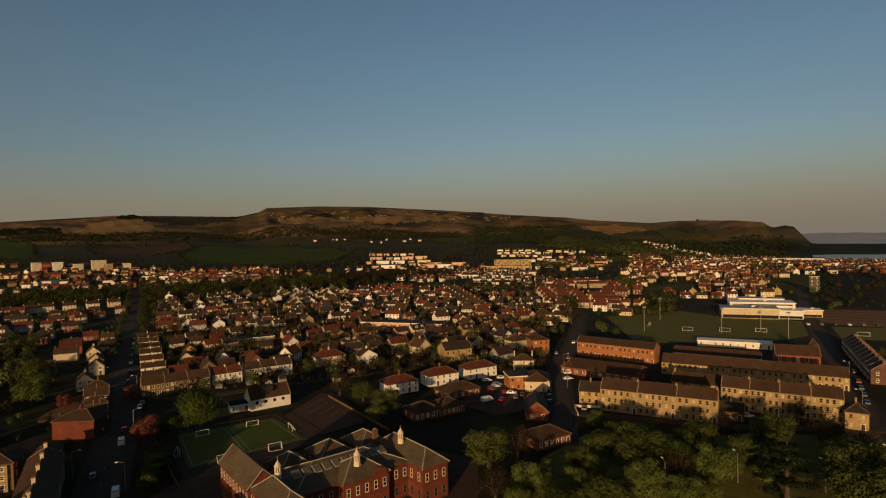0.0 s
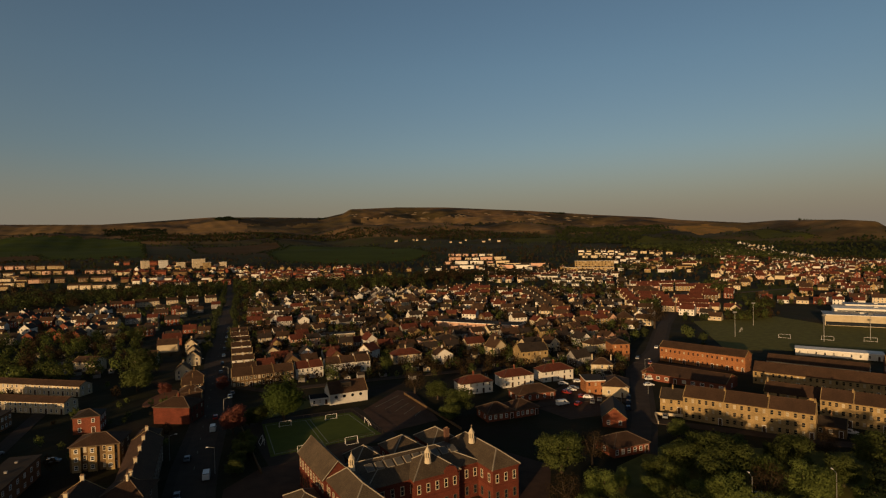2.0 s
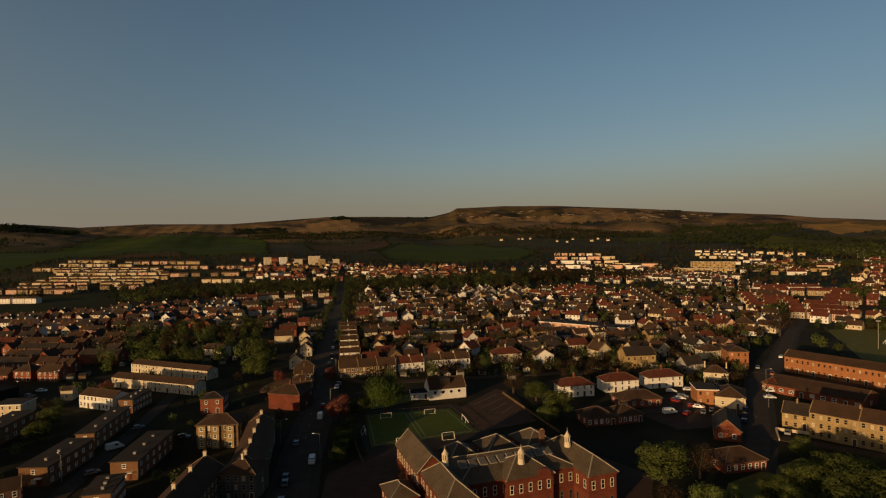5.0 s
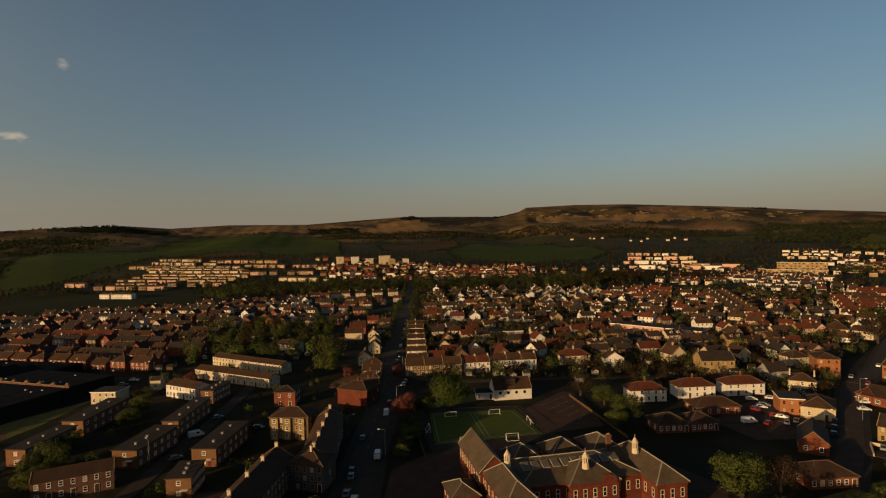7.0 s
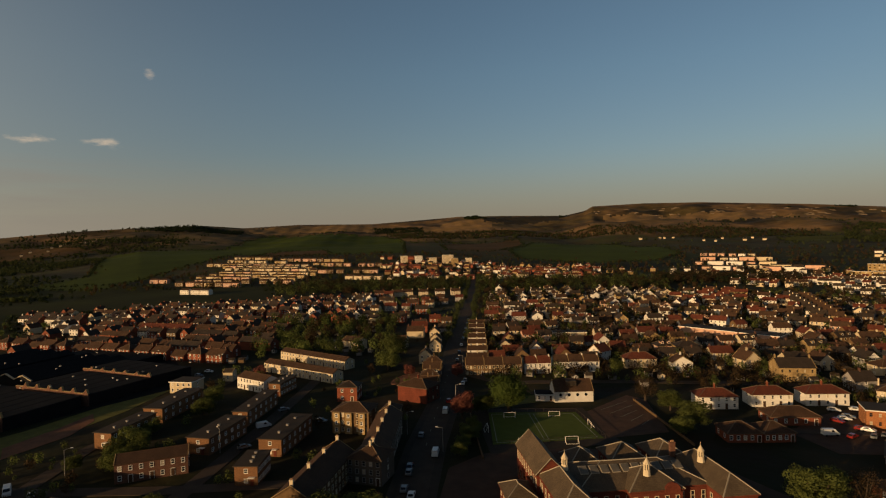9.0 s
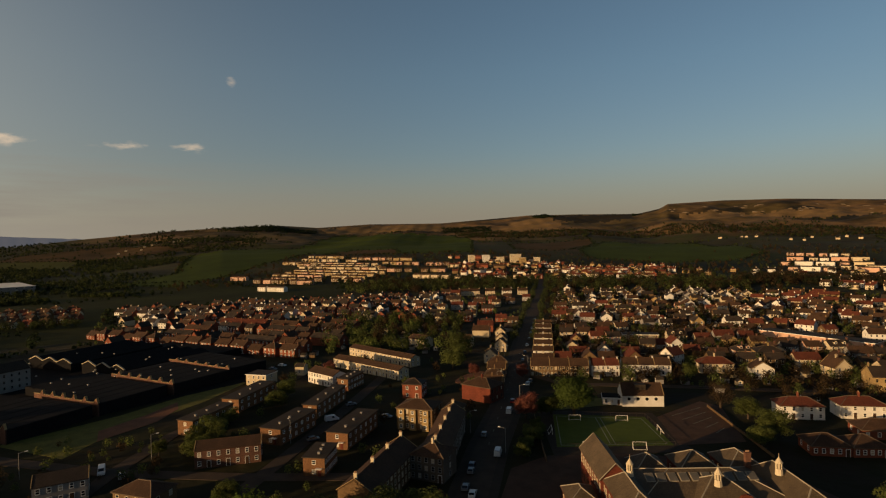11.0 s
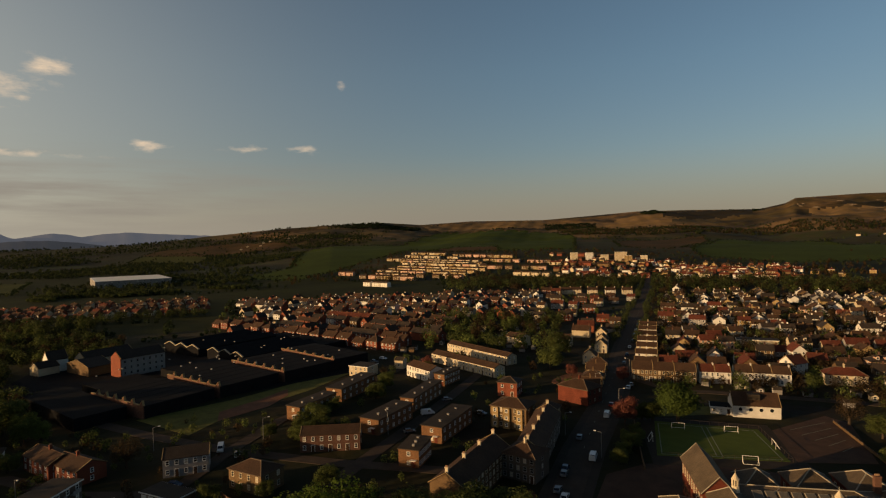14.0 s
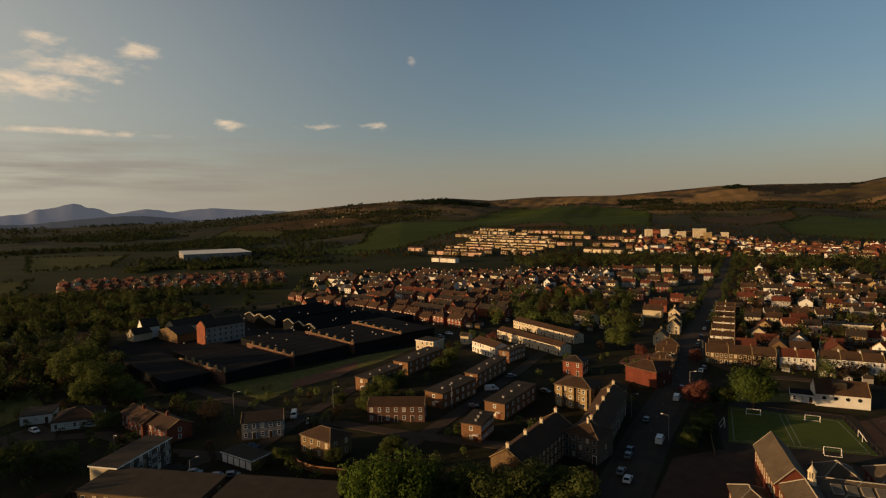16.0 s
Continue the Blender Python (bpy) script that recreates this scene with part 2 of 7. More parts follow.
M = {
    "white": mat("white_harling", (0.78, 0.74, 0.66), (0.6, 0.55, 0.47), dim=0.76, rnd=0.08),
    "cream": mat("cream_render", (0.66, 0.54, 0.36), (0.5, 0.4, 0.25), dim=0.74),
    "tan": mat("tan_sandstone", (0.42, 0.29, 0.13), (0.28, 0.19, 0.085), dim=0.85, brick=(0.7, 0.3, 0.02)),
    "grey": mat("grey_harling", (0.34, 0.31, 0.28), (0.24, 0.22, 0.2)),
    "oldbrick": mat("old_dark_brick", (0.2, 0.1, 0.065), (0.12, 0.06, 0.042), dim=0.8, brick=(0.45, 0.15, 0.02)),
    "pink": mat("pinkish_render", (0.55, 0.33, 0.23), (0.42, 0.25, 0.17), dim=0.85),
    "freshbrick": mat("bright_orange_brick", (0.46, 0.19, 0.075), (0.33, 0.135, 0.055), dim=0.8, brick=(0.45, 0.15, 0.02)),
    # darker copy of the grey harling, with shade put into the colour
    "soot": mat("dark_harling_with_shade", (0.13, 0.1, 0.075), (0.08, 0.062, 0.047), dim=0.8),
    "redstone": mat("red_sandstone", (0.21, 0.054, 0.03), (0.13, 0.034, 0.02), brick=(0.8, 0.32, 0.02), rnd=0.05),
    "redbrick": mat("red_brick", (0.33, 0.1, 0.052), (0.22, 0.068, 0.038), dim=0.72, brick=(0.45, 0.15, 0.02)),
    "orange": mat("orange_brick", (0.36, 0.18, 0.085), (0.25, 0.125, 0.06), dim=0.56, brick=(0.45, 0.15, 0.02)),
    "brown": mat("brown_brick", (0.34, 0.21, 0.1), (0.22, 0.135, 0.068), dim=0.5, brick=(0.45, 0.15, 0.02)),
    "slate": mat("slate_roofing", (0.075, 0.055, 0.04), (0.045, 0.034, 0.026), dim=0.66, rough=0.7, brick=(0.4, 0.25, 0.03), waves=1),
    "browntile": mat("brown_roof_tiles", (0.11, 0.06, 0.034), (0.062, 0.036, 0.022), dim=0.72, rough=0.8, brick=(0.35, 0.3, 0.04), waves=1),
    "redtile": mat("red_roof_tiles", (0.22, 0.066, 0.036), (0.13, 0.04, 0.025), dim=0.6, rough=0.8, brick=(0.35, 0.3, 0.04), waves=1),
    "lead": mat("weathered_roof_slates", (0.17, 0.125, 0.078), (0.1, 0.072, 0.045), dim=0.66, rough=0.65, brick=(0.5, 0.35, 0.03), waves=1),
    "felt": mat("grey_roof_felt", (0.1, 0.075, 0.052), (0.06, 0.046, 0.033), dim=0.5, rough=0.8),
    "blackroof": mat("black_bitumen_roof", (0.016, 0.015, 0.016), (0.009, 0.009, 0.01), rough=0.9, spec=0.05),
    "trim": mat("white_paint", (0.8, 0.77, 0.7), (0.68, 0.64, 0.57), dim=0.85, rough=0.5, rnd=0.04),
    "stonetrim": mat("pale_stone", (0.62, 0.52, 0.36), (0.48, 0.39, 0.26), dim=0.85, rnd=0.05),
    "hipcap": mat("grey_brown_ridge_tiles", (0.13, 0.092, 0.06), (0.08, 0.058, 0.04), dim=0.8),
    "leadcap": mat("weathered_lead_capping", (0.36, 0.31, 0.23), (0.26, 0.22, 0.16), dim=0.8),
    "glass": mat("window_glass", (0.02, 0.025, 0.03), (0.015, 0.018, 0.022), rough=0.08, bump=0, spec=0.6),
    # pale pane: a sunset sky reflection put into its colour
    "blind": mat("pane_with_painted_glint", (0.5, 0.43, 0.3), (0.34, 0.28, 0.19), rough=0.5, bump=0, spec=0.4, rnd=0.3),
    "skyglass": mat("roof_light_glass", (0.16, 0.14, 0.11), (0.1, 0.09, 0.07), rough=0.3, bump=0, spec=0.5),
    "asphalt": mat("asphalt", (0.085, 0.06, 0.042), (0.055, 0.04, 0.029), dim=0.7, rough=0.9, fine=30),
    "path": mat("paving", (0.055, 0.042, 0.03), (0.036, 0.028, 0.02), rough=0.9, fine=20),
    "yard": mat("school_yard", (0.1, 0.056, 0.034), (0.058, 0.034, 0.022), rough=0.9, fine=15),
    "turf": mat("artificial_turf", (0.105, 0.135, 0.018), (0.08, 0.105, 0.015), rough=0.9, fine=30),
    "grass": mat("grass", (0.14, 0.13, 0.03), (0.08, 0.076, 0.018), dim=0.9, rough=0.95, fine=20),
    "dirt": mat("red_earth", (0.26, 0.12, 0.065), (0.17, 0.08, 0.045), rough=0.95),
    "bark": mat("bark", (0.09, 0.065, 0.045), (0.05, 0.036, 0.025), rough=0.95),
    "metal": mat("galvanised_steel", (0.35, 0.34, 0.32), (0.26, 0.25, 0.24), rough=0.5, metal=0.6),
    "wood": mat("orange_fence_boards", (0.36, 0.17, 0.07), (0.25, 0.11, 0.05), rough=0.8),
    "pot": mat("clay_pot", (0.42, 0.25, 0.14), rnd=0.1),
    "tyre": mat("tyre_rubber", (0.02, 0.02, 0.02), rnd=0),
    "carwhite": mat("white_car_paint", (0.75, 0.75, 0.74), (0.7, 0.7, 0.69), rough=0.25, bump=0, spec=0.5, rnd=0.03),
    "cargrey": mat("grey_car_paint", (0.18, 0.19, 0.2), (0.15, 0.16, 0.17), rough=0.25, bump=0, spec=0.5),
    "carblue": mat("dark_blue_car_paint", (0.03, 0.05, 0.1), rough=0.25, bump=0, spec=0.5),
    "carred": mat("red_car_paint", (0.3, 0.025, 0.02), rough=0.25, bump=0, spec=0.5),
    "leaf_a": mat("spring_leaves", (0.125, 0.15, 0.034), (0.075, 0.092, 0.023), dim=1.0, scale=4, fine=40, rnd=0.25, bump=0),
    "leaf_b": mat("dark_leaves", (0.088, 0.104, 0.026), (0.053, 0.063, 0.017), dim=1.0, scale=4, fine=40, rnd=0.25, bump=0),
    "leaf_c": mat("budding_brown_twigs", (0.09, 0.058, 0.025), (0.05, 0.032, 0.015), dim=0.65, scale=4, fine=40, rnd=0.25, bump=0),
    "leaf_p": mat("pink_blossom", (0.36, 0.13, 0.09), (0.2, 0.07, 0.05), dim=0.62, scale=4, fine=40, rnd=0.1, bump=0),
    "leaf_d": mat("full_green_leaves", (0.085, 0.12, 0.024), (0.05, 0.072, 0.016), dim=0.9, scale=4, fine=40, rnd=0.2, bump=0),
    "leaf_w": mat("willow_leaves", (0.1, 0.15, 0.02), (0.06, 0.09, 0.014), dim=0.8, scale=4, fine=40, rnd=0.2, bump=0),
    "leaf_e": mat("evergreen_oak_leaves", (0.055, 0.066, 0.02), (0.034, 0.04, 0.013), dim=0.85, scale=4, fine=40, rnd=0.25, bump=0),
    "needle": mat("dark_conifer_needles", (0.035, 0.052, 0.02), (0.02, 0.03, 0.013), dim=0.62, scale=4, fine=40, rnd=0.2, bump=0),
}


def leafy(m, share=0.45):
    """Lets some light through the leaves."""
    nt = m.node_tree
    b, out = nt.nodes["Principled BSDF"], nt.nodes["Material Output"]
    tr, mx = nt.nodes.new("ShaderNodeBsdfTranslucent"), nt.nodes.new("ShaderNodeMixShader")
    nt.links.new(b.inputs["Base Color"].links[0].from_socket, tr.inputs[0])
    mx.inputs[0].default_value = share
    nt.links.new(b.outputs[0], mx.inputs[1])
    nt.links.new(tr.outputs[0], mx.inputs[2])
    nt.links.new(mx.outputs[0], out.inputs[0])


for key in ("leaf_d", "leaf_w", "leaf_a", "leaf_b", "leaf_c", "leaf_p", "leaf_e", "needle"):
    leafy(M[key])


# ---- terrain ----
SKY_AZ = [-45, -39, -34.9, -34.4, -33.6, -33.0, -32.2, -31.9, -31.3, -29.1, -24.4, -22, -16.8, -14.1, -8.6, -2.9, 5.5, 10.5, 15.2, 15.9, 17.9, 23.7, 28.1, 32.2, 37, 44.2, 49.2, 53, 58.9, 62.3, 64.5, 69.9, 74, 77, 80, 84, 88, 92, 97]
SKY_EL = [-1.6, -1.6, -1.55, -1.0, -0.08, 0.05, -0.1, -0.06, 0.38, 0.6, 0.7, 0.56, 0.98, 1.33, 1.77, 2.31, 2.89, 3.01, 2.9, 2.5, 2.07, 2.23, 2.27, 2.0, 1.7, 1.75, 1.5, 1.8, 1.6, 1.4, 1.22, 0.72, 0.2, 0.0, -0.1, -0.2, -0.3, -0.35, -0.4]


def smooth(a, b, v):
    t = np.clip((np.asarray(v, float) - a) / (b - a), 0, 1)
    return t * t * (3 - 2 * t)


def ground_z(x, y):
    """Height of the land: a flat valley floor with the town, farmland rising behind it, and the hills' edge."""
    x, y = np.asarray(x, float), np.asarray(y, float)
    r = np.hypot(x, y)
    az = np.degrees(np.arctan2(-x, y))
    el = np.interp(az, SKY_AZ, SKY_EL)
    far = np.interp(az, [-60, -30, -18, 40, 54, 100], [2500, 2500, 3700, 3700, 2900, 2900])
    top = 65 + far * np.tan(np.radians(el))
    start = np.interp(az, [-30, 18, 32, 60, 70], [1000, 1100, 800, 830, 1100])
    mid = np.interp(az, [-36, -24, -10, 20, 35, 58, 68, 80], [-25, 2, 28, 34, 52, 44, 8, 0])
    lower = mid * smooth(0, 1, (r - start) / (1850 - start))
    upper = (top - mid) * np.clip((r - 1850) / (far - 1850), 0, 1) ** 1.35
    z = lower + np.where(r < far, upper, (top - mid) - (r - far) * 0.06)
    hill = smooth(1500, 2200, r) * smooth(-36, -33, az) * (1 - smooth(64, 70, az)) * (1 - smooth(0.93, 1.0, r / far))
    wob = np.sin(x * 0.0061 + 1.3) * np.sin(y * 0.0047 + x * 0.0021) + 0.5 * np.sin(x * 0.013 + y * 0.009) + 0.35 * np.sin(y * 0.021 - x * 0.011)
    z = z + hill * wob * 9
    gully = np.sin(x * 0.021 + 2 * np.sin(y * 0.006)) * np.sin(y * 0.017 - x * 0.005) + 0.7 * np.sin(x * 0.043 - y * 0.026 + 1.7 * np.sin(x * 0.009)) + 0.4 * np.sin(x * 0.071 + y * 0.052)
    z = z + hill * gully * (1.2 + 1.6 * smooth(2300, 3200, r))
    crag = smooth(-14, -8, az) * (1 - smooth(14, 17, az)) * smooth(1900, 2600, r)
    z = z - crag * 26 * np.exp(-(((r / far) - 0.86) / 0.07) ** 2) * (0.75 + 0.25 * np.sin(az * 2.3) * np.sin(az * 0.9))
    return np.where((np.abs(az) > 105), 0, z)


def gz(x, y):
    return float(ground_z(x, y))


def mesh_object(name, verts, faces, material, smooth_shade=False):
    me = bpy.data.meshes.new(name)
    me.from_pydata(verts, [], faces)
    me.materials.append(material)
    if smooth_shade:
        me.polygons.foreach_set("use_smooth", [True] * len(me.polygons))
    me.update()
    return new(name, me)


def land_material():
    m = bpy.data.materials.new("land")
    m.use_nodes = True
    nt = m.node_tree
    b = nt.nodes["Principled BSDF"]
    b.inputs["Roughness"].default_value, b.inputs["Specular IOR Level"].default_value = 0.95, 0.1
    co = nt.nodes.new("ShaderNodeTexCoord")

    def noise_tex(scale, detail=5):
        n = nt.nodes.new("ShaderNodeTexNoise")
        n.inputs["Scale"].default_value, n.inputs["Detail"].default_value = scale, detail
        nt.links.new(co.outputs["Object"], n.inputs["Vector"])
        return n.outputs["Fac"]

    def ramp(fac, *stops):
        rr = nt.nodes.new("ShaderNodeValToRGB")
        while len(rr.color_ramp.elements) < len(stops):
            rr.color_ramp.elements.new(0.5)
        for e, (p, c) in zip(rr.color_ramp.elements, stops):
            e.position, e.color = p, (*c, 1)
        nt.links.new(fac, rr.inputs[0])
        return rr.outputs[0]

    def mixc(f, a, c, mode="MIX"):
        mm = nt.nodes.new("ShaderNodeMixRGB")
        mm.blend_type = mode
        for i, v in enumerate((f, a, c)):
            if isinstance(v, (int, float)):
                mm.inputs[i].default_value = v
            else:
                nt.links.new(v, mm.inputs[i])
        return mm.outputs[0]

    # gardens and verges near the town
    town = ramp(noise_tex(0.03), (0.35, (0.04, 0.029, 0.016)), (0.5, (0.034, 0.034, 0.011)), (0.65, (0.064, 0.048, 0.02)))
    moor = ramp(noise_tex(0.005, 9), (0.34, (0.05, 0.037, 0.017)), (0.44, (0.16, 0.095, 0.04)), (0.52, (0.4, 0.225, 0.085)), (0.62, (0.26, 0.155, 0.06)), (0.72, (0.08, 0.068, 0.028)))
    moor = mixc(0.22, moor, ramp(noise_tex(0.03, 9), (0.4, (0.04, 0.03, 0.015)), (0.52, (0.16, 0.1, 0.05)), (0.62, (0.3, 0.22, 0.12))))
    pos = nt.nodes.new("ShaderNodeSeparateXYZ")
    nt.links.new(co.outputs["Object"], pos.inputs[0])
    dist = nt.nodes.new("ShaderNodeVectorMath")
    dist.operation = "LENGTH"
    nt.links.new(co.outputs["Object"], dist.inputs[0])

    def step(v, a, c):
        mr = nt.nodes.new("ShaderNodeMapRange")
        mr.inputs[1].default_value, mr.inputs[2].default_value = a, c
        nt.links.new(v, mr.inputs[0])
        return mr.outputs[0]

    jitter = nt.nodes.new("ShaderNodeMath")
    jitter.operation = "MULTIPLY_ADD"
    nt.links.new(noise_tex(0.003), jitter.inputs[0])
    jitter.inputs[1].default_value = 900
    nt.links.new(dist.outputs["Value"], jitter.inputs[2])
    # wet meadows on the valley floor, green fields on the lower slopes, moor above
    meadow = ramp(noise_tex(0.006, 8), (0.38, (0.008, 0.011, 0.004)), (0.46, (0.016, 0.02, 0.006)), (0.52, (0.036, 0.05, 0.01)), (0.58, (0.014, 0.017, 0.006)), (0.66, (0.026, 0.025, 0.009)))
    rise = nt.nodes.new("ShaderNodeMath")
    rise.operation = "MULTIPLY_ADD"
    nt.links.new(noise_tex(0.0022, 4), rise.inputs[0])
    rise.inputs[1].default_value = 70
    nt.links.new(pos.outputs[2], rise.inputs[2])
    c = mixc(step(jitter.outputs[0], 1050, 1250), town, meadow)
    rough = ramp(noise_tex(0.009, 8), (0.36, (0.028, 0.027, 0.011)), (0.48, (0.06, 0.053, 0.02)), (0.56, (0.048, 0.058, 0.015)), (0.66, (0.088, 0.062, 0.026)))
    c = mixc(step(rise.outputs[0], 44, 58), c, rough)
    # bare hills stop where the wooded valley head begins; the headland is rough to its foot
    def side(vx, vy):
        dot = nt.nodes.new("ShaderNodeVectorMath")
        dot.operation = "DOT_PRODUCT"
        dot.inputs[1].default_value = (vx, vy, 0)
        nt.links.new(co.outputs["Object"], dot.inputs[0])
        return dot.outputs["Value"]

    def times(a, b, op="MULTIPLY"):
        mm = nt.nodes.new("ShaderNodeMath")
        mm.operation = op
        nt.links.new(a, mm.inputs[0])
        nt.links.new(b, mm.inputs[1])
        return mm.outputs[0]

    bare = times(step(rise.outputs[0], 92, 104), step(side(-0.375, -0.927), 120, -160))
    head = times(step(side(0.956, -0.292), 0, 200), step(rise.outputs[0], 44, 60))
    olive = ramp(noise_tex(0.0021, 6), (0.42, (1, 1, 1)), (0.58, (0.42, 0.5, 0.42)))
    half = nt.nodes.new("ShaderNodeValue")
    half.outputs[0].default_value = 0.35
    c = mixc(times(bare, times(head, half.outputs[0]), "MAXIMUM"), c, mixc(1.0, moor, olive, "MULTIPLY"))
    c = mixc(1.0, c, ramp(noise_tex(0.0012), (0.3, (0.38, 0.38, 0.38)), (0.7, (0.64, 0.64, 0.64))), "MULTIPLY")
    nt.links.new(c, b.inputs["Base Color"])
    bp = nt.nodes.new("ShaderNodeBump")
    bp.inputs["Strength"].default_value, bp.inputs["Distance"].default_value = 0.5, 3.0
    nt.links.new(noise_tex(0.05, 8), bp.inputs["Height"])
    nt.links.new(bp.outputs[0], b.inputs["Normal"])
    return m


COVER = []


def cover(kind, *corners):
    """A piece of land of one kind; its corners are azimuth to the left of +y in degrees, and range in metres."""
    COVER.append((kind, np.array(corners, float)))


def within(az, r, corners):
    az, r = np.asarray(az, float), np.asarray(r, float)
    hit = np.zeros(az.shape, bool)
    for (a0, r0), (a1, r1) in zip(corners, np.roll(corners, -1, 0)):
        if r0 != r1:
            hit ^= ((r0 > r) != (r1 > r)) & (az < (a1 - a0) * (r - r0) / (r1 - r0) + a0)
    return hit


cover("meadow", (101, 420), (66.5, 440), (67, 660), (46, 655), (46.5, 880), (55.5, 905), (58, 1000), (66, 1130), (80, 1700), (101, 1700))
cover("olive", (-21, 600), (-26.5, 610), (-26, 740), (-21.5, 720))
cover("olive", (-31, 640), (-36, 640), (-36, 900), (-32, 860))
cover("tan", (49.4, 2890), (46.7, 3200), (37.0, 3650), (36.9, 2960), (43.8, 2940), (47.2, 2800))
cover("tan", (32.4, 2910), (29.5, 3260), (26, 3400), (24.6, 3230), (25.4, 2650), (28.1, 2640))
cover("tan", (14, 3300), (3, 3330), (-4, 3250), (-3, 2950), (8, 2900), (14, 3000))
cover("heather", (26.7, 3240), (23.9, 3640), (18.4, 3640), (18.4, 3270), (23.9, 3160))
cover("heather", (58.9, 2840), (52.9, 2900), (48.9, 2900), (50.5, 2660), (56.0, 2680))
cover("green", (67.7, 1120), (61.9, 1250), (60.7, 1920), (56, 1990), (50.8, 2010), (48.5, 2480), (46.6, 2790), (41.5, 2730), (36.6, 2700), (33.8, 2110), (33.7, 1430), (39.0, 1440), (45.3, 1440), (49.9, 1540), (54.2, 1300), (57.4, 1100), (61.6, 970))
cover("green", (23.2, 1580), (20.8, 2060), (13.9, 2090), (8.6, 1700), (7.0, 1520), (9.1, 1330), (14.9, 1290), (18.4, 1340), (22.1, 1370))
cover("fallow", (30.2, 1890), (22.3, 2140), (21.7, 1930), (23.7, 1610), (25.3, 1520), (29.5, 1550))
cover("fallow", (49.5, 1440), (45.5, 1600), (41.5, 1590), (41.0, 1450))
cover("olive", (76.1, 2060), (75.0, 2290), (70.7, 2280), (69.4, 2080), (70.3, 1880))
cover("fallow", (75.0, 2310), (73.7, 2490), (66.6, 2510), (61.5, 2170), (63.2, 2050), (69.9, 2140))
cover("olive", (-11.9, 2000), (-13.4, 2190), (-18.3, 2030), (-17.8, 1940))
cover("bracken", (-15.6, 3100), (-18.8, 3450), (-21.7, 2760), (-18.1, 2590))
cover("olive", (-0.5, 2150), (-5.8, 2350), (-5.2, 1930), (-2.5, 1930))
cover("olive", (-21.7, 2700), (-24.2, 2600), (-27.5, 2300), (-23.3, 2360))
cover("olive", (90.2, 1370), (83.0, 1280), (84.3, 990), (90.2, 940))
cover("meadow", (79.7, 950), (66.1, 1010), (64.8, 820), (72.1, 800))
cover("meadow", (84.2, 580), (72.4, 520), (72.3, 450), (77.7, 470))
cover("olive", (100, 620), (91, 640), (90, 800), (99, 820))


def land_kinds():
    """The ground's materials: the general land first, then one for each kind of cover."""
    kinds = {"land": land_material()}
    for key, col, col2, dim in (("green", (0.1, 0.135, 0.014), (0.06, 0.085, 0.011), 0.42), ("olive", (0.12, 0.125, 0.02), (0.075, 0.08, 0.015), 0.47), ("fallow", (0.15, 0.085, 0.035), (0.085, 0.06, 0.022), 0.48),
                                ("tan", (0.3, 0.18, 0.075), (0.15, 0.1, 0.042), 0.7), ("heather", (0.04, 0.03, 0.018), (0.025, 0.022, 0.012), 0.8), ("bracken", (0.4, 0.2, 0.05), (0.12, 0.1, 0.03), 0.8), ("meadow", (0.06, 0.066, 0.016), (0.032, 0.034, 0.011), 0.5)):
        kinds[key] = mat(key + "_land", col, col2, dim=dim, scale=0.06, fine=0.35, rough=0.95, bump=0.4, rnd=0, spec=0.05)
    return kinds


def build_ground():
    azs = np.concatenate([np.arange(-180, -48, 6.0), np.arange(-48, 104, 0.2), np.arange(104, 180, 6.0)])
    rs = np.concatenate([[0.5], np.arange(40, 800, 60), np.geomspace(800, 4900, 210)])
    a, r = np.meshgrid(np.radians(azs), rs)
    x, y = -np.sin(a) * r, np.cos(a) * r
    z = ground_z(x, y)
    n, k = len(azs), len(rs)
    i, j = np.meshgrid(np.arange(k - 1), np.arange(n), indexing="ij")
    jn = (j + 1) % n
    faces = np.stack([(i + 1) * n + j, (i + 1) * n + jn, i * n + jn, i * n + j], -1).reshape(-1, 4)
    mid_az, mid_r = azs[j].ravel() + 0.1, np.sqrt(rs[i] * rs[i + 1]).ravel()
    wave = np.sin(mid_az * 5.3 + mid_r * 0.021) + 0.6 * np.sin(mid_az * 13.1 - mid_r * 0.034)
    kinds = land_kinds()
    names = list(kinds)
    index = np.zeros(len(faces), np.int32)
    for kind, corners in COVER:
        index[within(mid_az + 0.18 * wave, mid_r * (1 + 0.008 * wave), corners)] = names.index(kind)
    ob = mesh_object("ground", np.stack([x.ravel(), y.ravel(), z.ravel()], 1).tolist(), faces.tolist() + [list(range(n))], kinds["land"], True)
    for key in names[1:]:
        ob.data.materials.append(kinds[key])
    ob.data.polygons.foreach_set("material_index", index.tolist() + [0])
    tagged(ob, "valley floor of gardens, fields and brown moorland hills", "ground", kind="structure")


build_ground()


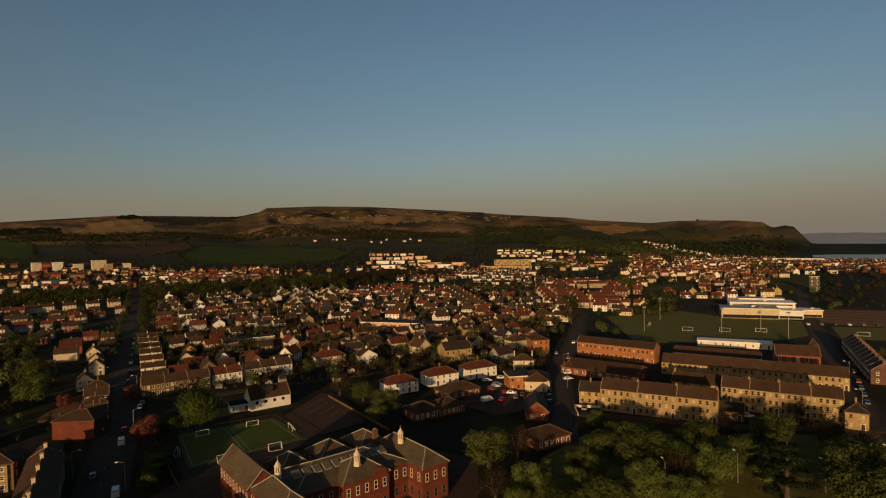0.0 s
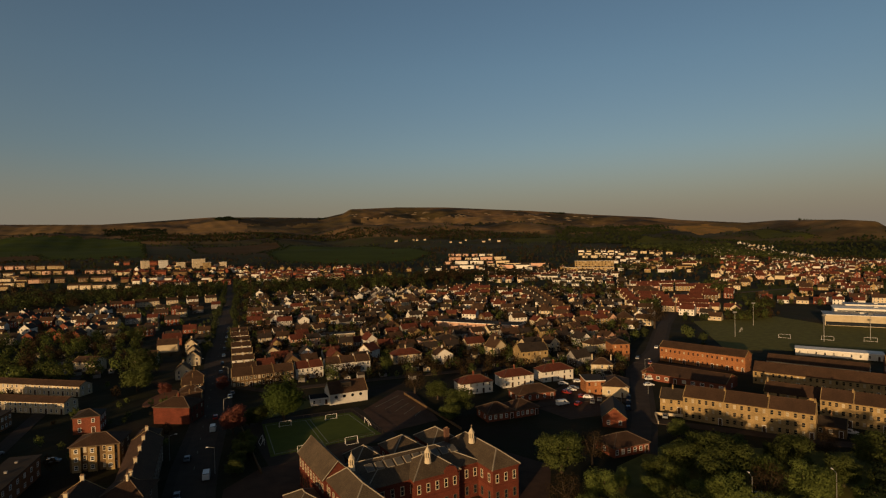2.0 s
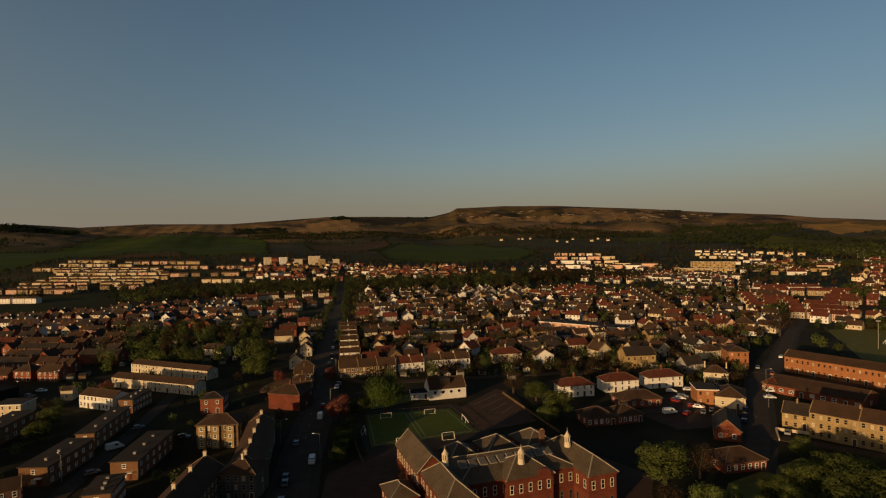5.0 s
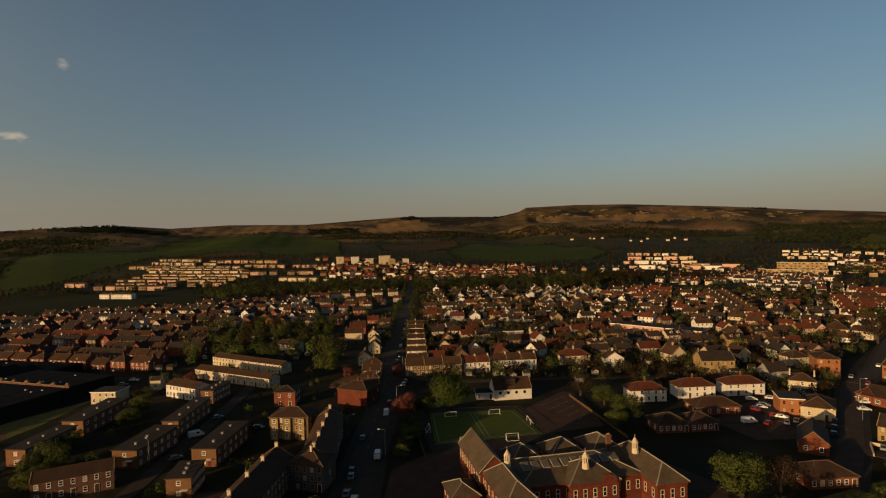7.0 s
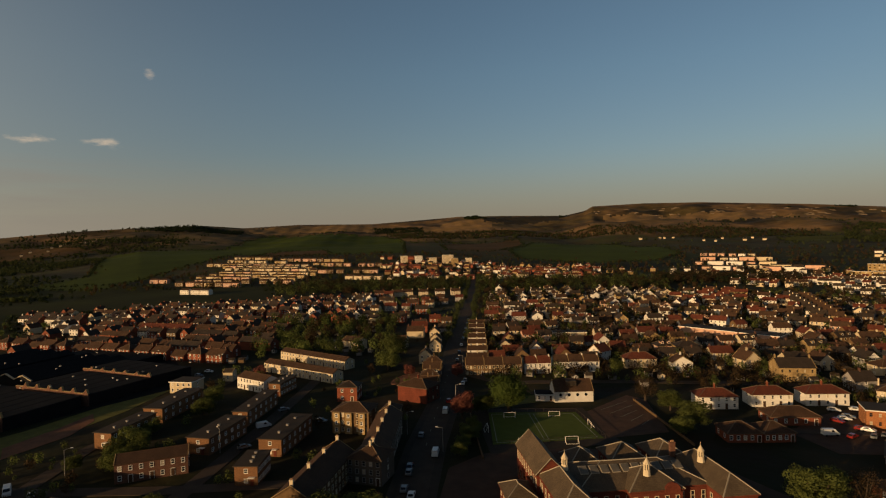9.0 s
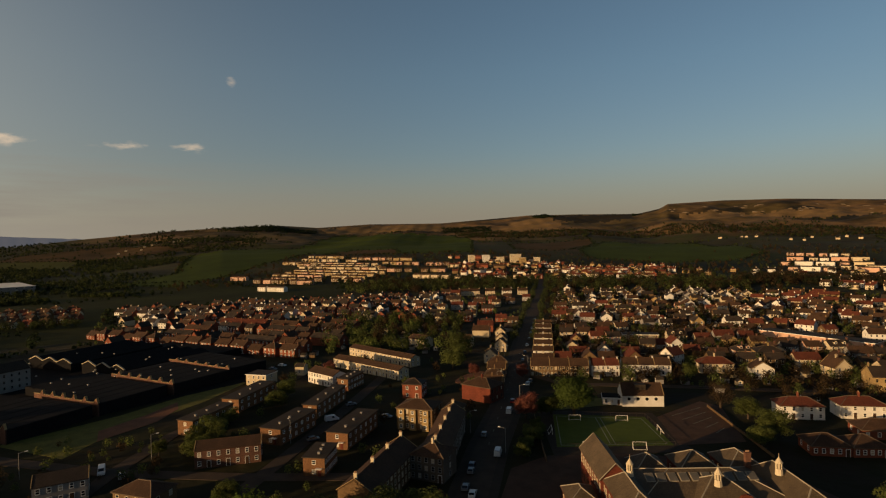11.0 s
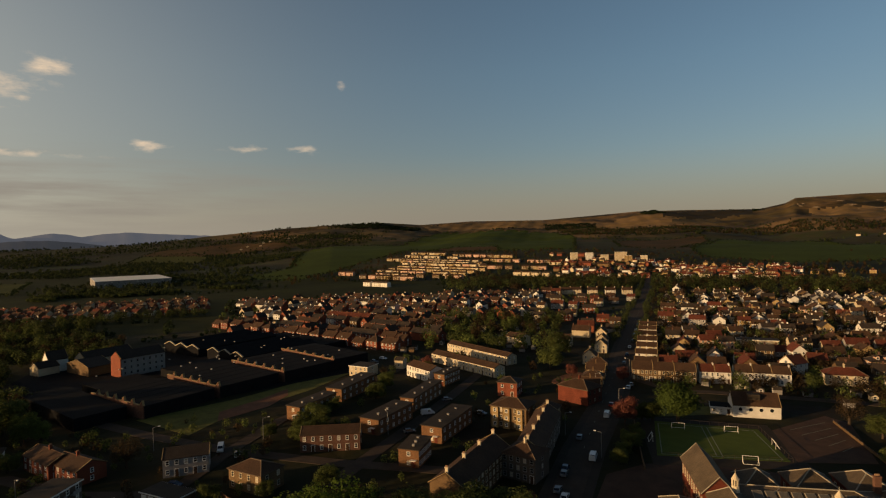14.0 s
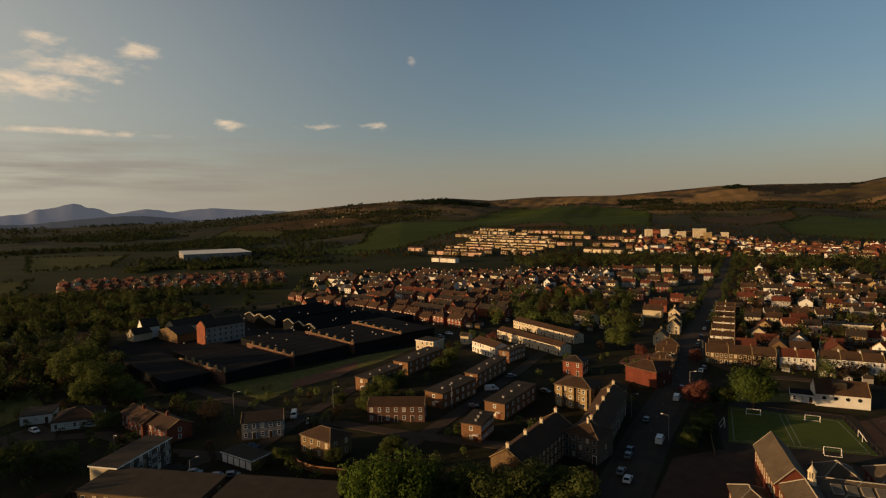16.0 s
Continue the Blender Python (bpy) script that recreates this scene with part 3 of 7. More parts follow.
def strip(name, pts, width, material, z=0.05, label="", category="road"):
    """A ribbon of road or paving laid on the ground along pts."""
    fine = []
    for (x0, y0), (x1, y1) in zip(pts, pts[1:]):
        k = max(1, int(math.hypot(x1 - x0, y1 - y0) / 25))
        fine += [(x0 + (x1 - x0) * i / k, y0 + (y1 - y0) * i / k) for i in range(k)]
    fine.append(pts[-1])
    verts, faces = [], []
    for i, (x, y) in enumerate(fine):
        p, q = fine[max(i - 1, 0)], fine[min(i + 1, len(fine) - 1)]
        d = Vector((q[0] - p[0], q[1] - p[1])).normalized()
        for s in (-1, 1):
            vx, vy = x - d.y * s * width / 2, y + d.x * s * width / 2
            verts += [(vx, vy, gz(vx, vy) + z), (vx, vy, gz(vx, vy) - 0.3)]
    for i in range(len(fine) - 1):
        a, b = 4 * i, 4 * i + 4
        faces += [(a, b, b + 2, a + 2), (a, a + 1, b + 1, b), (a + 2, b + 2, b + 3, a + 3)]
    ob = mesh_object(name, verts, faces, material)
    return tagged(ob, label or "dark asphalt road through the town", category, kind="structure")


def patch(name, pts, material, z, label, category="ground"):
    """A flat slab of ground with its own edge."""
    n = len(pts)
    verts = [(x, y, z) for x, y in pts] + [(x, y, -0.3) for x, y in pts]
    faces = [tuple(range(n))] + [(i, i + n, (i + 1) % n + n, (i + 1) % n) for i in range(n)]
    me = mesh_object(name, verts, faces, material)
    bm = bmesh.new()
    bm.from_mesh(me.data)
    bmesh.ops.recalc_face_normals(bm, faces=bm.faces)
    bm.to_mesh(me.data)
    bm.free()
    return tagged(me, label, category, kind="structure")


def build_distance():
    """Mountains at the head of the valley, the firth, and its far shore, hazed by glowing materials."""
    blue = mat("mountain_haze_glow", (0.12, 0.12, 0.13), (0.09, 0.09, 0.1), scale=0.01, fine=0.05, rnd=0, bump=0)
    # bluish air haze put into the mountains as a faint emission
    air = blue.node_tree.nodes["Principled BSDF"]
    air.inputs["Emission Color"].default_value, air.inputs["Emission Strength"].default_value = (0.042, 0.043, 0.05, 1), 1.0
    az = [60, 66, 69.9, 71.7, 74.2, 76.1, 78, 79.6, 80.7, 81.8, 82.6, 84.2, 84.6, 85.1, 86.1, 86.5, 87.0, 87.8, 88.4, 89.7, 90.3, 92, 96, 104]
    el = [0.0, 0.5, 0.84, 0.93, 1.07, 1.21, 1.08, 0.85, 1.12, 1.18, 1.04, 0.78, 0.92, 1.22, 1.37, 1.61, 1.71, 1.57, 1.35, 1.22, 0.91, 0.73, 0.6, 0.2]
    verts, faces = [], []
    aa = np.arange(60, 104, 0.25)
    for i, a in enumerate(aa):
        e = np.interp(a, az, el) + 0.05 * noise.noise((a * 1.7, 0, 0))
        for r, f in ((4300, -40), (4500, 0.55), (4700, 1.0)):
            h = f if f < 0 else 65 * f + 4700 * math.tan(radians(max(e, 0.02))) * f + (12 * noise.noise((a * 0.9, r, 2)) if f < 1 else 0)
            verts.append((-math.sin(radians(a)) * r, math.cos(radians(a)) * r, h))
        if i:
            b = 3 * i
            faces += [(b - 3, b, b + 1, b - 2), (b - 2, b + 1, b + 2, b - 1)]
    tagged(mesh_object("mountain_backdrop", verts, faces, blue, True), "distant mountains at the head of the valley with bluish haze glow", "mountain", kind="structure")
    near = mat("nearer_ridge_haze", (0.07, 0.07, 0.07), (0.05, 0.05, 0.05), scale=0.01, fine=0.05, rnd=0, bump=0)
    # weaker emission here, so the ridge looks hazed by distance
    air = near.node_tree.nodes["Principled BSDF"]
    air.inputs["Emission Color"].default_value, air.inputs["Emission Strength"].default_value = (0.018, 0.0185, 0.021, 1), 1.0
    verts, faces = [], []
    for i, a in enumerate(np.arange(73, 104, 0.25)):
        e = np.interp(a, [73, 75.7, 77.4, 79.9, 82, 84.1, 87.3, 90.3, 96, 104], [-0.5, -0.21, 0.0, 0.4, 0.59, 0.58, 0.31, 0.0, 0.1, -0.2]) + 0.04 * noise.noise((a * 1.9, 5, 0))
        for r, h in ((3900, -40), (4050, 30 + 4200 * math.tan(radians(e)) * 0.5), (4200, 65 + 4200 * math.tan(radians(e)))):
            verts.append((-math.sin(radians(a)) * r, math.cos(radians(a)) * r, h))
        if i:
            b = 3 * i
            faces += [(b - 3, b, b + 1, b - 2), (b - 2, b + 1, b + 2, b - 1)]
    tagged(mesh_object("ridge_backdrop", verts, faces, near, True), "dark ridge in front of the mountains with a weak haze glow", "ridge", kind="structure")
    # pale base colour stands in for the sky mirrored in the water
    water = mat("firth_water", (0.36, 0.35, 0.34), (0.3, 0.3, 0.3), scale=0.02, fine=0.2, rough=0.35, rnd=0, bump=0)
    verts = [(-math.sin(radians(a)) * r, math.cos(radians(a)) * r, -22) for a in (-33, -55) for r in (1700, 4800)]
    tagged(mesh_object("water", verts, [(0, 1, 3, 2)], water), "pale grey water of the firth", "water", kind="structure")
    verts, faces = [], []
    for i, a in enumerate(np.arange(-32, -56, -0.5)):
        for r, h in ((3300, -24), (3700, -8 + 5 * noise.noise((a * 0.8, 3, 0))), (4400, 12 + 6 * noise.noise((a * 0.6, 9, 0)))):
            verts.append((-math.sin(radians(a)) * r, math.cos(radians(a)) * r, h))
        if i:
            b = 3 * i
            faces += [(b - 3, b - 2, b + 1, b), (b - 2, b - 1, b + 2, b + 1)]
    shore = mat("far_shore", (0.2, 0.17, 0.15), (0.11, 0.1, 0.09), scale=0.02, fine=0.1, rnd=0, bump=0)
    # the shore glows a little in place of real haze over the water
    haze = shore.node_tree.nodes["Principled BSDF"]
    haze.inputs["Emission Color"].default_value, haze.inputs["Emission Strength"].default_value = (0.045, 0.04, 0.036, 1), 1.0
    tagged(mesh_object("far_shore", verts, faces, shore, True), "low hills of the far shore", "hills", kind="structure")


build_distance()


def build_crags():
    """Pale rock outcrops along the edge of the high plateau."""
    crng = np.random.default_rng(8)
    bm = bmesh.new()
    for k in range(60):
        a, r = radians(crng.choice([crng.uniform(-9, 5), crng.uniform(4, 15)])), crng.uniform(3260, 3520)
        x, y = -math.sin(a) * r, math.cos(a) * r
        w, h = crng.uniform(5, 20), crng.uniform(2, 4.5)
        m = Matrix.Translation((x, y, gz(x, y))) @ Euler((0.2, 0.1, a)).to_matrix().to_4x4() @ Matrix.Diagonal((w, 4, h, 1))
        made = bmesh.ops.create_icosphere(bm, subdivisions=2, radius=1, matrix=m)
        for v in made["verts"]:
            v.co += Vector(crng.normal(scale=0.5, size=3).tolist())
    rock = mat("pale_basalt_crag", (0.22, 0.165, 0.11), (0.12, 0.09, 0.06), scale=0.5, fine=3)
    tagged(new("rock_outcrops", finish(bm, "rock_outcrops", [rock])), "pale rock outcrops along the plateau edge", "rocks", kind="stuff")


# ---- building kit ----
def quad_box(bm, x0, x1, y0, y1, z0, z1, mi=0):
    v = [bm.verts.new(p) for p in ((x0, y0, z0), (x1, y0, z0), (x1, y1, z0), (x0, y1, z0), (x0, y0, z1), (x1, y0, z1), (x1, y1, z1), (x0, y1, z1))]
    for f in ((0, 3, 2, 1), (4, 5, 6, 7), (0, 1, 5, 4), (1, 2, 6, 5), (2, 3, 7, 6), (3, 0, 4, 7)):
        bm.faces.new([v[i] for i in f]).material_index = mi


def prism(bm, section, axis, a, b, mi=0):
    """Extrudes a closed section (list of (s, z)) from a to b along axis 'x' or 'y'."""
    put = (lambda s, z, t: (t, s, z)) if axis == "x" else (lambda s, z, t: (s, t, z))
    lo, hi = [bm.verts.new(put(s, z, a)) for s, z in section], [bm.verts.new(put(s, z, b)) for s, z in section]
    n = len(section)
    for f in [lo, hi[::-1]] + [[lo[i], hi[i], hi[(i + 1) % n], lo[(i + 1) % n]] for i in range(n)]:
        bm.faces.new(f).material_index = mi


def finish(bm, name, mats):
    bmesh.ops.recalc_face_normals(bm, faces=bm.faces)
    me = bpy.data.meshes.new(name)
    bm.to_mesh(me)
    bm.free()
    for m in mats:
        me.materials.append(m)
    return me


def part(name, me, parent, place=(0, 0, 0), turn=0.0, label=""):
    ob = new(name, me)
    ob.parent = parent
    ob.location, ob.rotation_euler = place, (0, 0, radians(turn))
    if label:
        ob["label"] = label
    return ob


CACHE = {}
OCCUPIED = []


def window_mesh(w, h, bars=1, frame="trim", pane="glass"):
    """A window: a raised surround, sash bars and a set-back pane, facing -y."""
    key = ("window", round(w, 2), round(h, 2), bars, frame, pane)
    if key not in CACHE:
        bm = bmesh.new()
        t = 0.11
        xs = [-w / 2, -w / 2 + t, w / 2 - t, w / 2]
        zs = [-0.06, t, h / 2 - 0.05, h / 2 + 0.05, h - t, h] if bars else [-0.06, t, h - t, h]
        grid = {(i, k): bm.verts.new((x, -0.08, z)) for i, x in enumerate(xs) for k, z in enumerate(zs)}
        for i in range(3):
            for k in range(len(zs) - 1):
                c = [grid[i, k], grid[i + 1, k], grid[i + 1, k + 1], grid[i, k + 1]]
                if i == 1 and k % 2 == 1:
                    deep = [bm.verts.new((v.co.x, -0.02, v.co.z)) for v in c]
                    bm.faces.new(deep).material_index = 1
                    for j in range(4):
                        bm.faces.new((c[j], c[(j + 1) % 4], deep[(j + 1) % 4], deep[j]))
                else:
                    bm.faces.new(c)
        for edge in [e for e in bm.edges if len(e.link_faces) == 1]:
            p, q = edge.verts
            bm.faces.new((p, q, bm.verts.new((q.co.x, 0.05, q.co.z)), bm.verts.new((p.co.x, 0.05, p.co.z))))
        CACHE[key] = finish(bm, "window", [M[frame], M[pane]])
    return CACHE[key]


def door_mesh(material="browntile"):
    key = ("door", material)
    if key not in CACHE:
        bm = bmesh.new()
        quad_box(bm, -0.6, 0.6, -0.07, 0.05, 0, 2.2, 1)
        quad_box(bm, -0.48, 0.48, -0.1, -0.06, 0.02, 2.08, 0)
        CACHE[key] = finish(bm, "door", [M[material], M["trim"]])
    return CACHE[key]


def chimney_mesh(material, w=0.8, d=0.5, h=1.35, pots=3):
    key = ("chimney", material, w, h)
    if key not in CACHE:
        bm = bmesh.new()
        quad_box(bm, -w / 2, w / 2, -d / 2, d / 2, -1.2, h - 0.2, 0)
        quad_box(bm, -w / 2 - 0.08, w / 2 + 0.08, -d / 2 - 0.08, d / 2 + 0.08, h - 0.2, h, 0)
        for i in range(pots):
            x = (i - (pots - 1) / 2) * 0.26
            bmesh.ops.create_cone(bm, cap_ends=True, segments=8, radius1=0.1, radius2=0.08, depth=0.4, matrix=Matrix.Translation((x, 0, h + 0.2)))
        for f in bm.faces:
            if f.calc_center_median().z > h + 0.01:
                f.material_index = 1
        CACHE[key] = finish(bm, "chimney", [M[material], M["pot"]])
    return CACHE[key]


def dormer_mesh(wall, roof):
    """A small gabled dormer with its window, facing -y."""
    key = ("dormer", wall, roof)
    if key not in CACHE:
        bm = bmesh.new()
        prism(bm, [(-0.8, -0.6), (0.8, -0.6), (0.8, 1.1), (0, 1.7), (-0.8, 1.1)], "y", -0.9, 1.6, 0)
        prism(bm, [(-1.0, 0.95), (0, 1.7), (1.0, 0.95), (1.0, 1.1), (0, 1.86), (-1.0, 1.1)], "y", -1.05, 1.6, 1)
        quad_box(bm, -0.55, 0.55, -0.95, -0.88, 0.0, 1.05, 2)
        quad_box(bm, -0.45, 0.45, -0.98, -0.93, 0.1, 0.95, 3)
        CACHE[key] = finish(bm, "dormer", [M[wall], M[roof], M["trim"], M["glass"]])
    return CACHE[key]


def wall_mesh(L, D, eave, rise, kind, ridge, wall):
    bm = bmesh.new()
    l, d = L / 2, D / 2
    if kind == "gable":
        if ridge == "x":
            prism(bm, [(-d, -1), (d, -1), (d, eave), (0, eave + rise), (-d, eave)], "x", -l, l)
        else:
            prism(bm, [(-l, -1), (l, -1), (l, eave), (0, eave + rise), (-l, eave)], "y", -d, d)
    elif kind == "mono":
        prism(bm, [(-d, -1), (d, -1), (d, eave + rise), (-d, eave)], "x", -l, l)
    else:
        quad_box(bm, -l, l, -d, d, -1, eave)
    return finish(bm, "wall", [M[wall]])


def ridge_cap(bm, p, q, mi, w=0.16):
    """A low three-sided capping along a ridge or hip."""
    p, q = Vector(p), Vector(q)
    d = q - p
    if d.length < 0.3:
        return
    side = Vector((-d.y, d.x, 0)).normalized() * w
    ring = [[bm.verts.new(c + o) for o in (-side + Vector((0, 0, -0.08)), Vector((0, 0, 0.12)), side + Vector((0, 0, -0.08)))] for c in (p, q)]
    for i in range(3):
        k = (i + 1) % 3
        bm.faces.new((ring[0][i], ring[0][k], ring[1][k], ring[1][i])).material_index = mi
    bm.faces.new(ring[0]).material_index = mi
    bm.faces.new(ring[1][::-1]).material_index = mi


def roof_mesh(L, D, eave, rise, kind, ridge, roof, over=0.35, edge="trim", skew=True, cap=None):
    bm = bmesh.new()
    l, d, t = L / 2, D / 2, 0.22
    if kind == "gable":
        half, run = (d, l) if ridge == "x" else (l, d)
        k = rise / half
        e = half + over
        zo = eave - over * k
        prism(bm, [(-e, zo), (0, eave + rise), (e, zo), (e, zo + t), (0, eave + rise + t), (-e, zo + t)], ridge, -run - over * 0.6, run + over * 0.6)
        quad = 0.12
        prism(bm, [(-quad, eave + rise + t - 0.06), (quad, eave + rise + t - 0.06), (0, eave + rise + t + 0.1)], ridge, -run - over * 0.6, run + over * 0.6)
        for end in (-1, 1) if skew else ():
            a, b = sorted((end * (run + over * 0.6 + 0.02), end * (run + over * 0.6 - 0.16)))
            prism(bm, [(-e, zo + t - 0.05), (0, eave + rise + t - 0.05), (e, zo + t - 0.05), (e, zo + t + 0.09), (0, eave + rise + t + 0.11), (-e, zo + t + 0.09)], ridge, a, b, 2)
    elif kind == "hip":
        e, f = l + over, d + over
        m = min(e, f)
        rx, ry = max(e - m, 0.02), max(f - m, 0.02)
        z = eave - 0.12
        lo = [bm.verts.new(p) for p in ((-e, -f, z), (e, -f, z), (e, f, z), (-e, f, z))]
        up = [bm.verts.new(p) for p in ((-e, -f, z + t), (e, -f, z + t), (e, f, z + t), (-e, f, z + t))]
        bm.faces.new(lo)
        for i in range(4):
            bm.faces.new((lo[i], lo[(i + 1) % 4], up[(i + 1) % 4], up[i])).material_index = 1
        tops = ((-rx, 0, eave + rise), (rx, 0, eave + rise)) if e >= f else ((0, -ry, eave + rise), (0, ry, eave + rise))
        ends = ((0, 0), (1, 1), (2, 1), (3, 0)) if e >= f else ((0, 0), (1, 0), (2, 1), (3, 1))
        for p, q in [(tops[0], tops[1])] + [(tuple(up[i].co), tops[k]) for i, k in ends]:
            ridge_cap(bm, p, q, 2)
        if e >= f:
            a, b = bm.verts.new((-rx, 0, eave + rise)), bm.verts.new((rx, 0, eave + rise))
            for q in ((up[0], up[1], b, a), (up[1], up[2], b), (up[2], up[3], a, b), (up[3], up[0], a)):
                bm.faces.new(q)
        else:
            a, b = bm.verts.new((0, -ry, eave + rise)), bm.verts.new((0, ry, eave + rise))
            for q in ((up[0], up[1], a), (up[1], up[2], b, a), (up[2], up[3], b), (up[3], up[0], a, b)):
                bm.faces.new(q)
    elif kind == "mono":
        e = d + over
        k = rise / D
        prism(bm, [(-e, eave - over * k), (e, eave + rise + over * k), (e, eave + rise + over * k + t), (-e, eave - over * k + t)], "x", -l - over, l + over)
    else:
        quad_box(bm, -l - over, l + over, -d - over, d + over, eave, eave + 0.3, 1)
        quad_box(bm, -l - over + 0.12, l + over - 0.12, -d - over + 0.12, d + over - 0.12, eave + 0.28, eave + 0.36, 0)
    return finish(bm, "roof", [M[roof], M[edge], M[cap or ("hipcap" if kind == "hip" else "tan")]])


STONE_FRAMES = {"tan": "tan", "brown": "stonetrim", "freshbrick": "freshbrick", "redstone": "hipcap"}


def building(name, label, category, x, y, ang, L, D, eave, rise, wall, roof, kind="gable", ridge="x", floors=2, bays=4, endbays=1, chimneys=2,
             win=(1.0, 1.4), group="", edge="trim", over=0.35, doors=1, back=True, pier="", frame="trim", z=None, chim_wall=None, pots=3, skew=True, dormers=0):
    """A building: walls with roof, chimneys, doors and windows as its parts. Its front faces -y of its own axes."""
    edge = "hipcap" if kind == "hip" and edge == "trim" else edge
    base = new(name, wall_mesh(L, D, eave, rise, kind, ridge, wall))
    base.matrix_basis = pose(x, y, gz(x, y) if z is None else z, 0, 0, ang)
    OCCUPIED.append((x, y, 0.5 * max(L, D)))
    tagged(base, label, category, group)
    part("roof", roof_mesh(L, D, eave, rise, kind, ridge, roof, over, edge, skew), base)
    h = eave / floors
    ww, wh = win
    wh = min(wh, h * 0.62)
    for side, length, dist, turn, n in ((0, L, D / 2, 0, bays), (1, L, D / 2, 180, bays if back else 0), (2, D, L / 2, 90, endbays), (3, D, L / 2, -90, endbays)):
        mid = n // 2
        for f in range(floors):
            for i in range(n):
                s = (i + 0.5) / n * length - length / 2
                a = radians(turn)
                px, py = s * math.cos(a) + dist * math.sin(a), s * math.sin(a) - dist * math.cos(a)
                if side < 2 and f == 0 and doors and (i + 1) % max(2, n // doors) == 0:
                    part("door", door_mesh(), base, (px, py, 0.05), turn)
                else:
                    # about a quarter of the panes show the painted sky reflection
                    part("window", window_mesh(ww, wh, 1, STONE_FRAMES.get(wall, frame), "blind" if (5 * i + 3 * f + side + int(abs(x))) % 4 == 0 else "glass"), base, (px, py, f * h + h * 0.3), turn)
    for i in range(dormers):
        s = ((i + 0.5) / dormers - 0.5) * L * 0.8
        part("dormer", dormer_mesh(wall, roof), base, (s, -D * 0.24, eave + rise * 0.38), 0)
    for i in range(chimneys):
        s = 0 if chimneys == 1 else -0.5 + i / (chimneys - 1)
        c = (s * (L - 1.0), 0, eave + rise) if ridge == "x" else (0, s * (D - 1.0), eave + rise)
        part("chimney", chimney_mesh(chim_wall or wall, pots=pots), base, c, 90 if ridge == "x" else 0)
    return base


build_crags()

# ---- the red school ----
def cone_mesh(name, material, *tiers):
    """Stacked eight-sided tiers: lower and upper radius, depth and mid height."""
    if (name, material, tiers) not in CACHE:
        bm = bmesh.new()
        for r1, r2, depth, z in tiers:
            bmesh.ops.create_cone(bm, cap_ends=True, segments=8, radius1=r1, radius2=r2, depth=depth, matrix=Matrix.Translation((0, 0, z)))
        CACHE[name, material, tiers] = finish(bm, name, [M[material]])
    return CACHE[name, material, tiers]


def school():
    u = 36.0
    base = new("school_building")
    base.matrix_basis = pose(-20, 138, 0, 0, 0, u)
    tagged(base, "two-storey red sandstone school with slate roofs and three pale cupolas", "school")

    def block(x0, x1, y0, y1, eave, rise, kind, ridge, bays, ends, floors=2, win=(0.95, 2.1), faces=(0, 1, 2, 3), roof="lead"):
        cx, cy, L, D = (x0 + x1) / 2, (y0 + y1) / 2, x1 - x0, y1 - y0
        w = part("wall", wall_mesh(L, D, eave, rise, kind, ridge, "redstone"), base, (cx, cy, 0))
        part("roof", roof_mesh(L, D, eave, rise, kind, ridge, roof, 0.45, "redstone", True, "leadcap"), base, (cx, cy, 0))
        bm = bmesh.new()
        quad_box(bm, -L / 2 - 0.1, L / 2 + 0.1, -D / 2 - 0.1, D / 2 + 0.1, -0.14, 0.14)
        course = finish(bm, "string_course", [M["redstone"]])
        for z in (eave - 0.55, eave / floors):
            part("string_course", course, base, (cx, cy, z))
        h = eave / floors
        for k, length, dist, turn, n in ((0, L, D / 2, 0, bays), (1, L, D / 2, 180, bays), (2, D, L / 2, 90, ends), (3, D, L / 2, -90, ends)):
            if k not in faces:
                continue
            for f in range(floors):
                for i in range(n):
                    s = (i + 0.5) / n * length - length / 2
                    a = radians(turn)
                    # ground-floor frames get a dark colour that imitates the shade down there
                    part("window", window_mesh(win[0], min(win[1], h * 0.62), 1, "hipcap" if f == 0 else "stonetrim"), base,
                         (cx + s * math.cos(a) + dist * math.sin(a), cy + s * math.sin(a) - dist * math.cos(a), f * h + h * 0.22), turn)
        return w

    block(-16.5, 13.5, -6.6, 9.6, 8.5, 3.4, "hip", "x", 12, 3, faces=(0, 1))
    block(-5.5, 6.5, -8.4, 1.6, 8.7, 3.6, "hip", "x", 5, 1, faces=(0, 2, 3))
    block(13.2, 20.8, -13.0, 9.0, 8.5, 3.4, "hip", "y", 3, 7)
    block(-22.2, -15.0, -13.5, 3.5, 8.5, 3.5, "hip", "y", 3, 6)
    block(-23.0, -16.2, 3.5, 24.0, 8.9, 3.4, "gable", "y", 3, 9)
    block(-13.0, -5.5, 9.0, 17.0, 8.2, 3.0, "hip", "x", 3, 2)
    block(-2.5, 6.5, 9.0, 18.0, 8.4, 3.2, "hip", "x", 3, 2)
    block(9.0, 17.5, 9.2, 19.5, 8.2, 3.0, "hip", "y", 3, 3)
    block(-31.0, -24.5, -0.5, 8.0, 5.2, 2.2, "hip", "x", 3, 3, win=(0.9, 1.8))
    # pediment in the middle of the front
    bm = bmesh.new()
    prism(bm, [(-1.7, 8.2), (1.7, 8.2), (1.7, 9.3), (1.0, 10.1), (0, 10.4), (-1.0, 10.1), (-1.7, 9.3)], "y", -0.3, 0.3)
    part("pediment", finish(bm, "pediment", [M["redstone"]]), base, (4.0, -8.7, 0))
    for k in range(10):
        bm = bmesh.new()
        quad_box(bm, -0.95, 0.95, -1.25, 1.25, 0, 0.16, 1)
        quad_box(bm, -0.82, 0.82, -1.12, 1.12, 0.14, 0.2, 0)
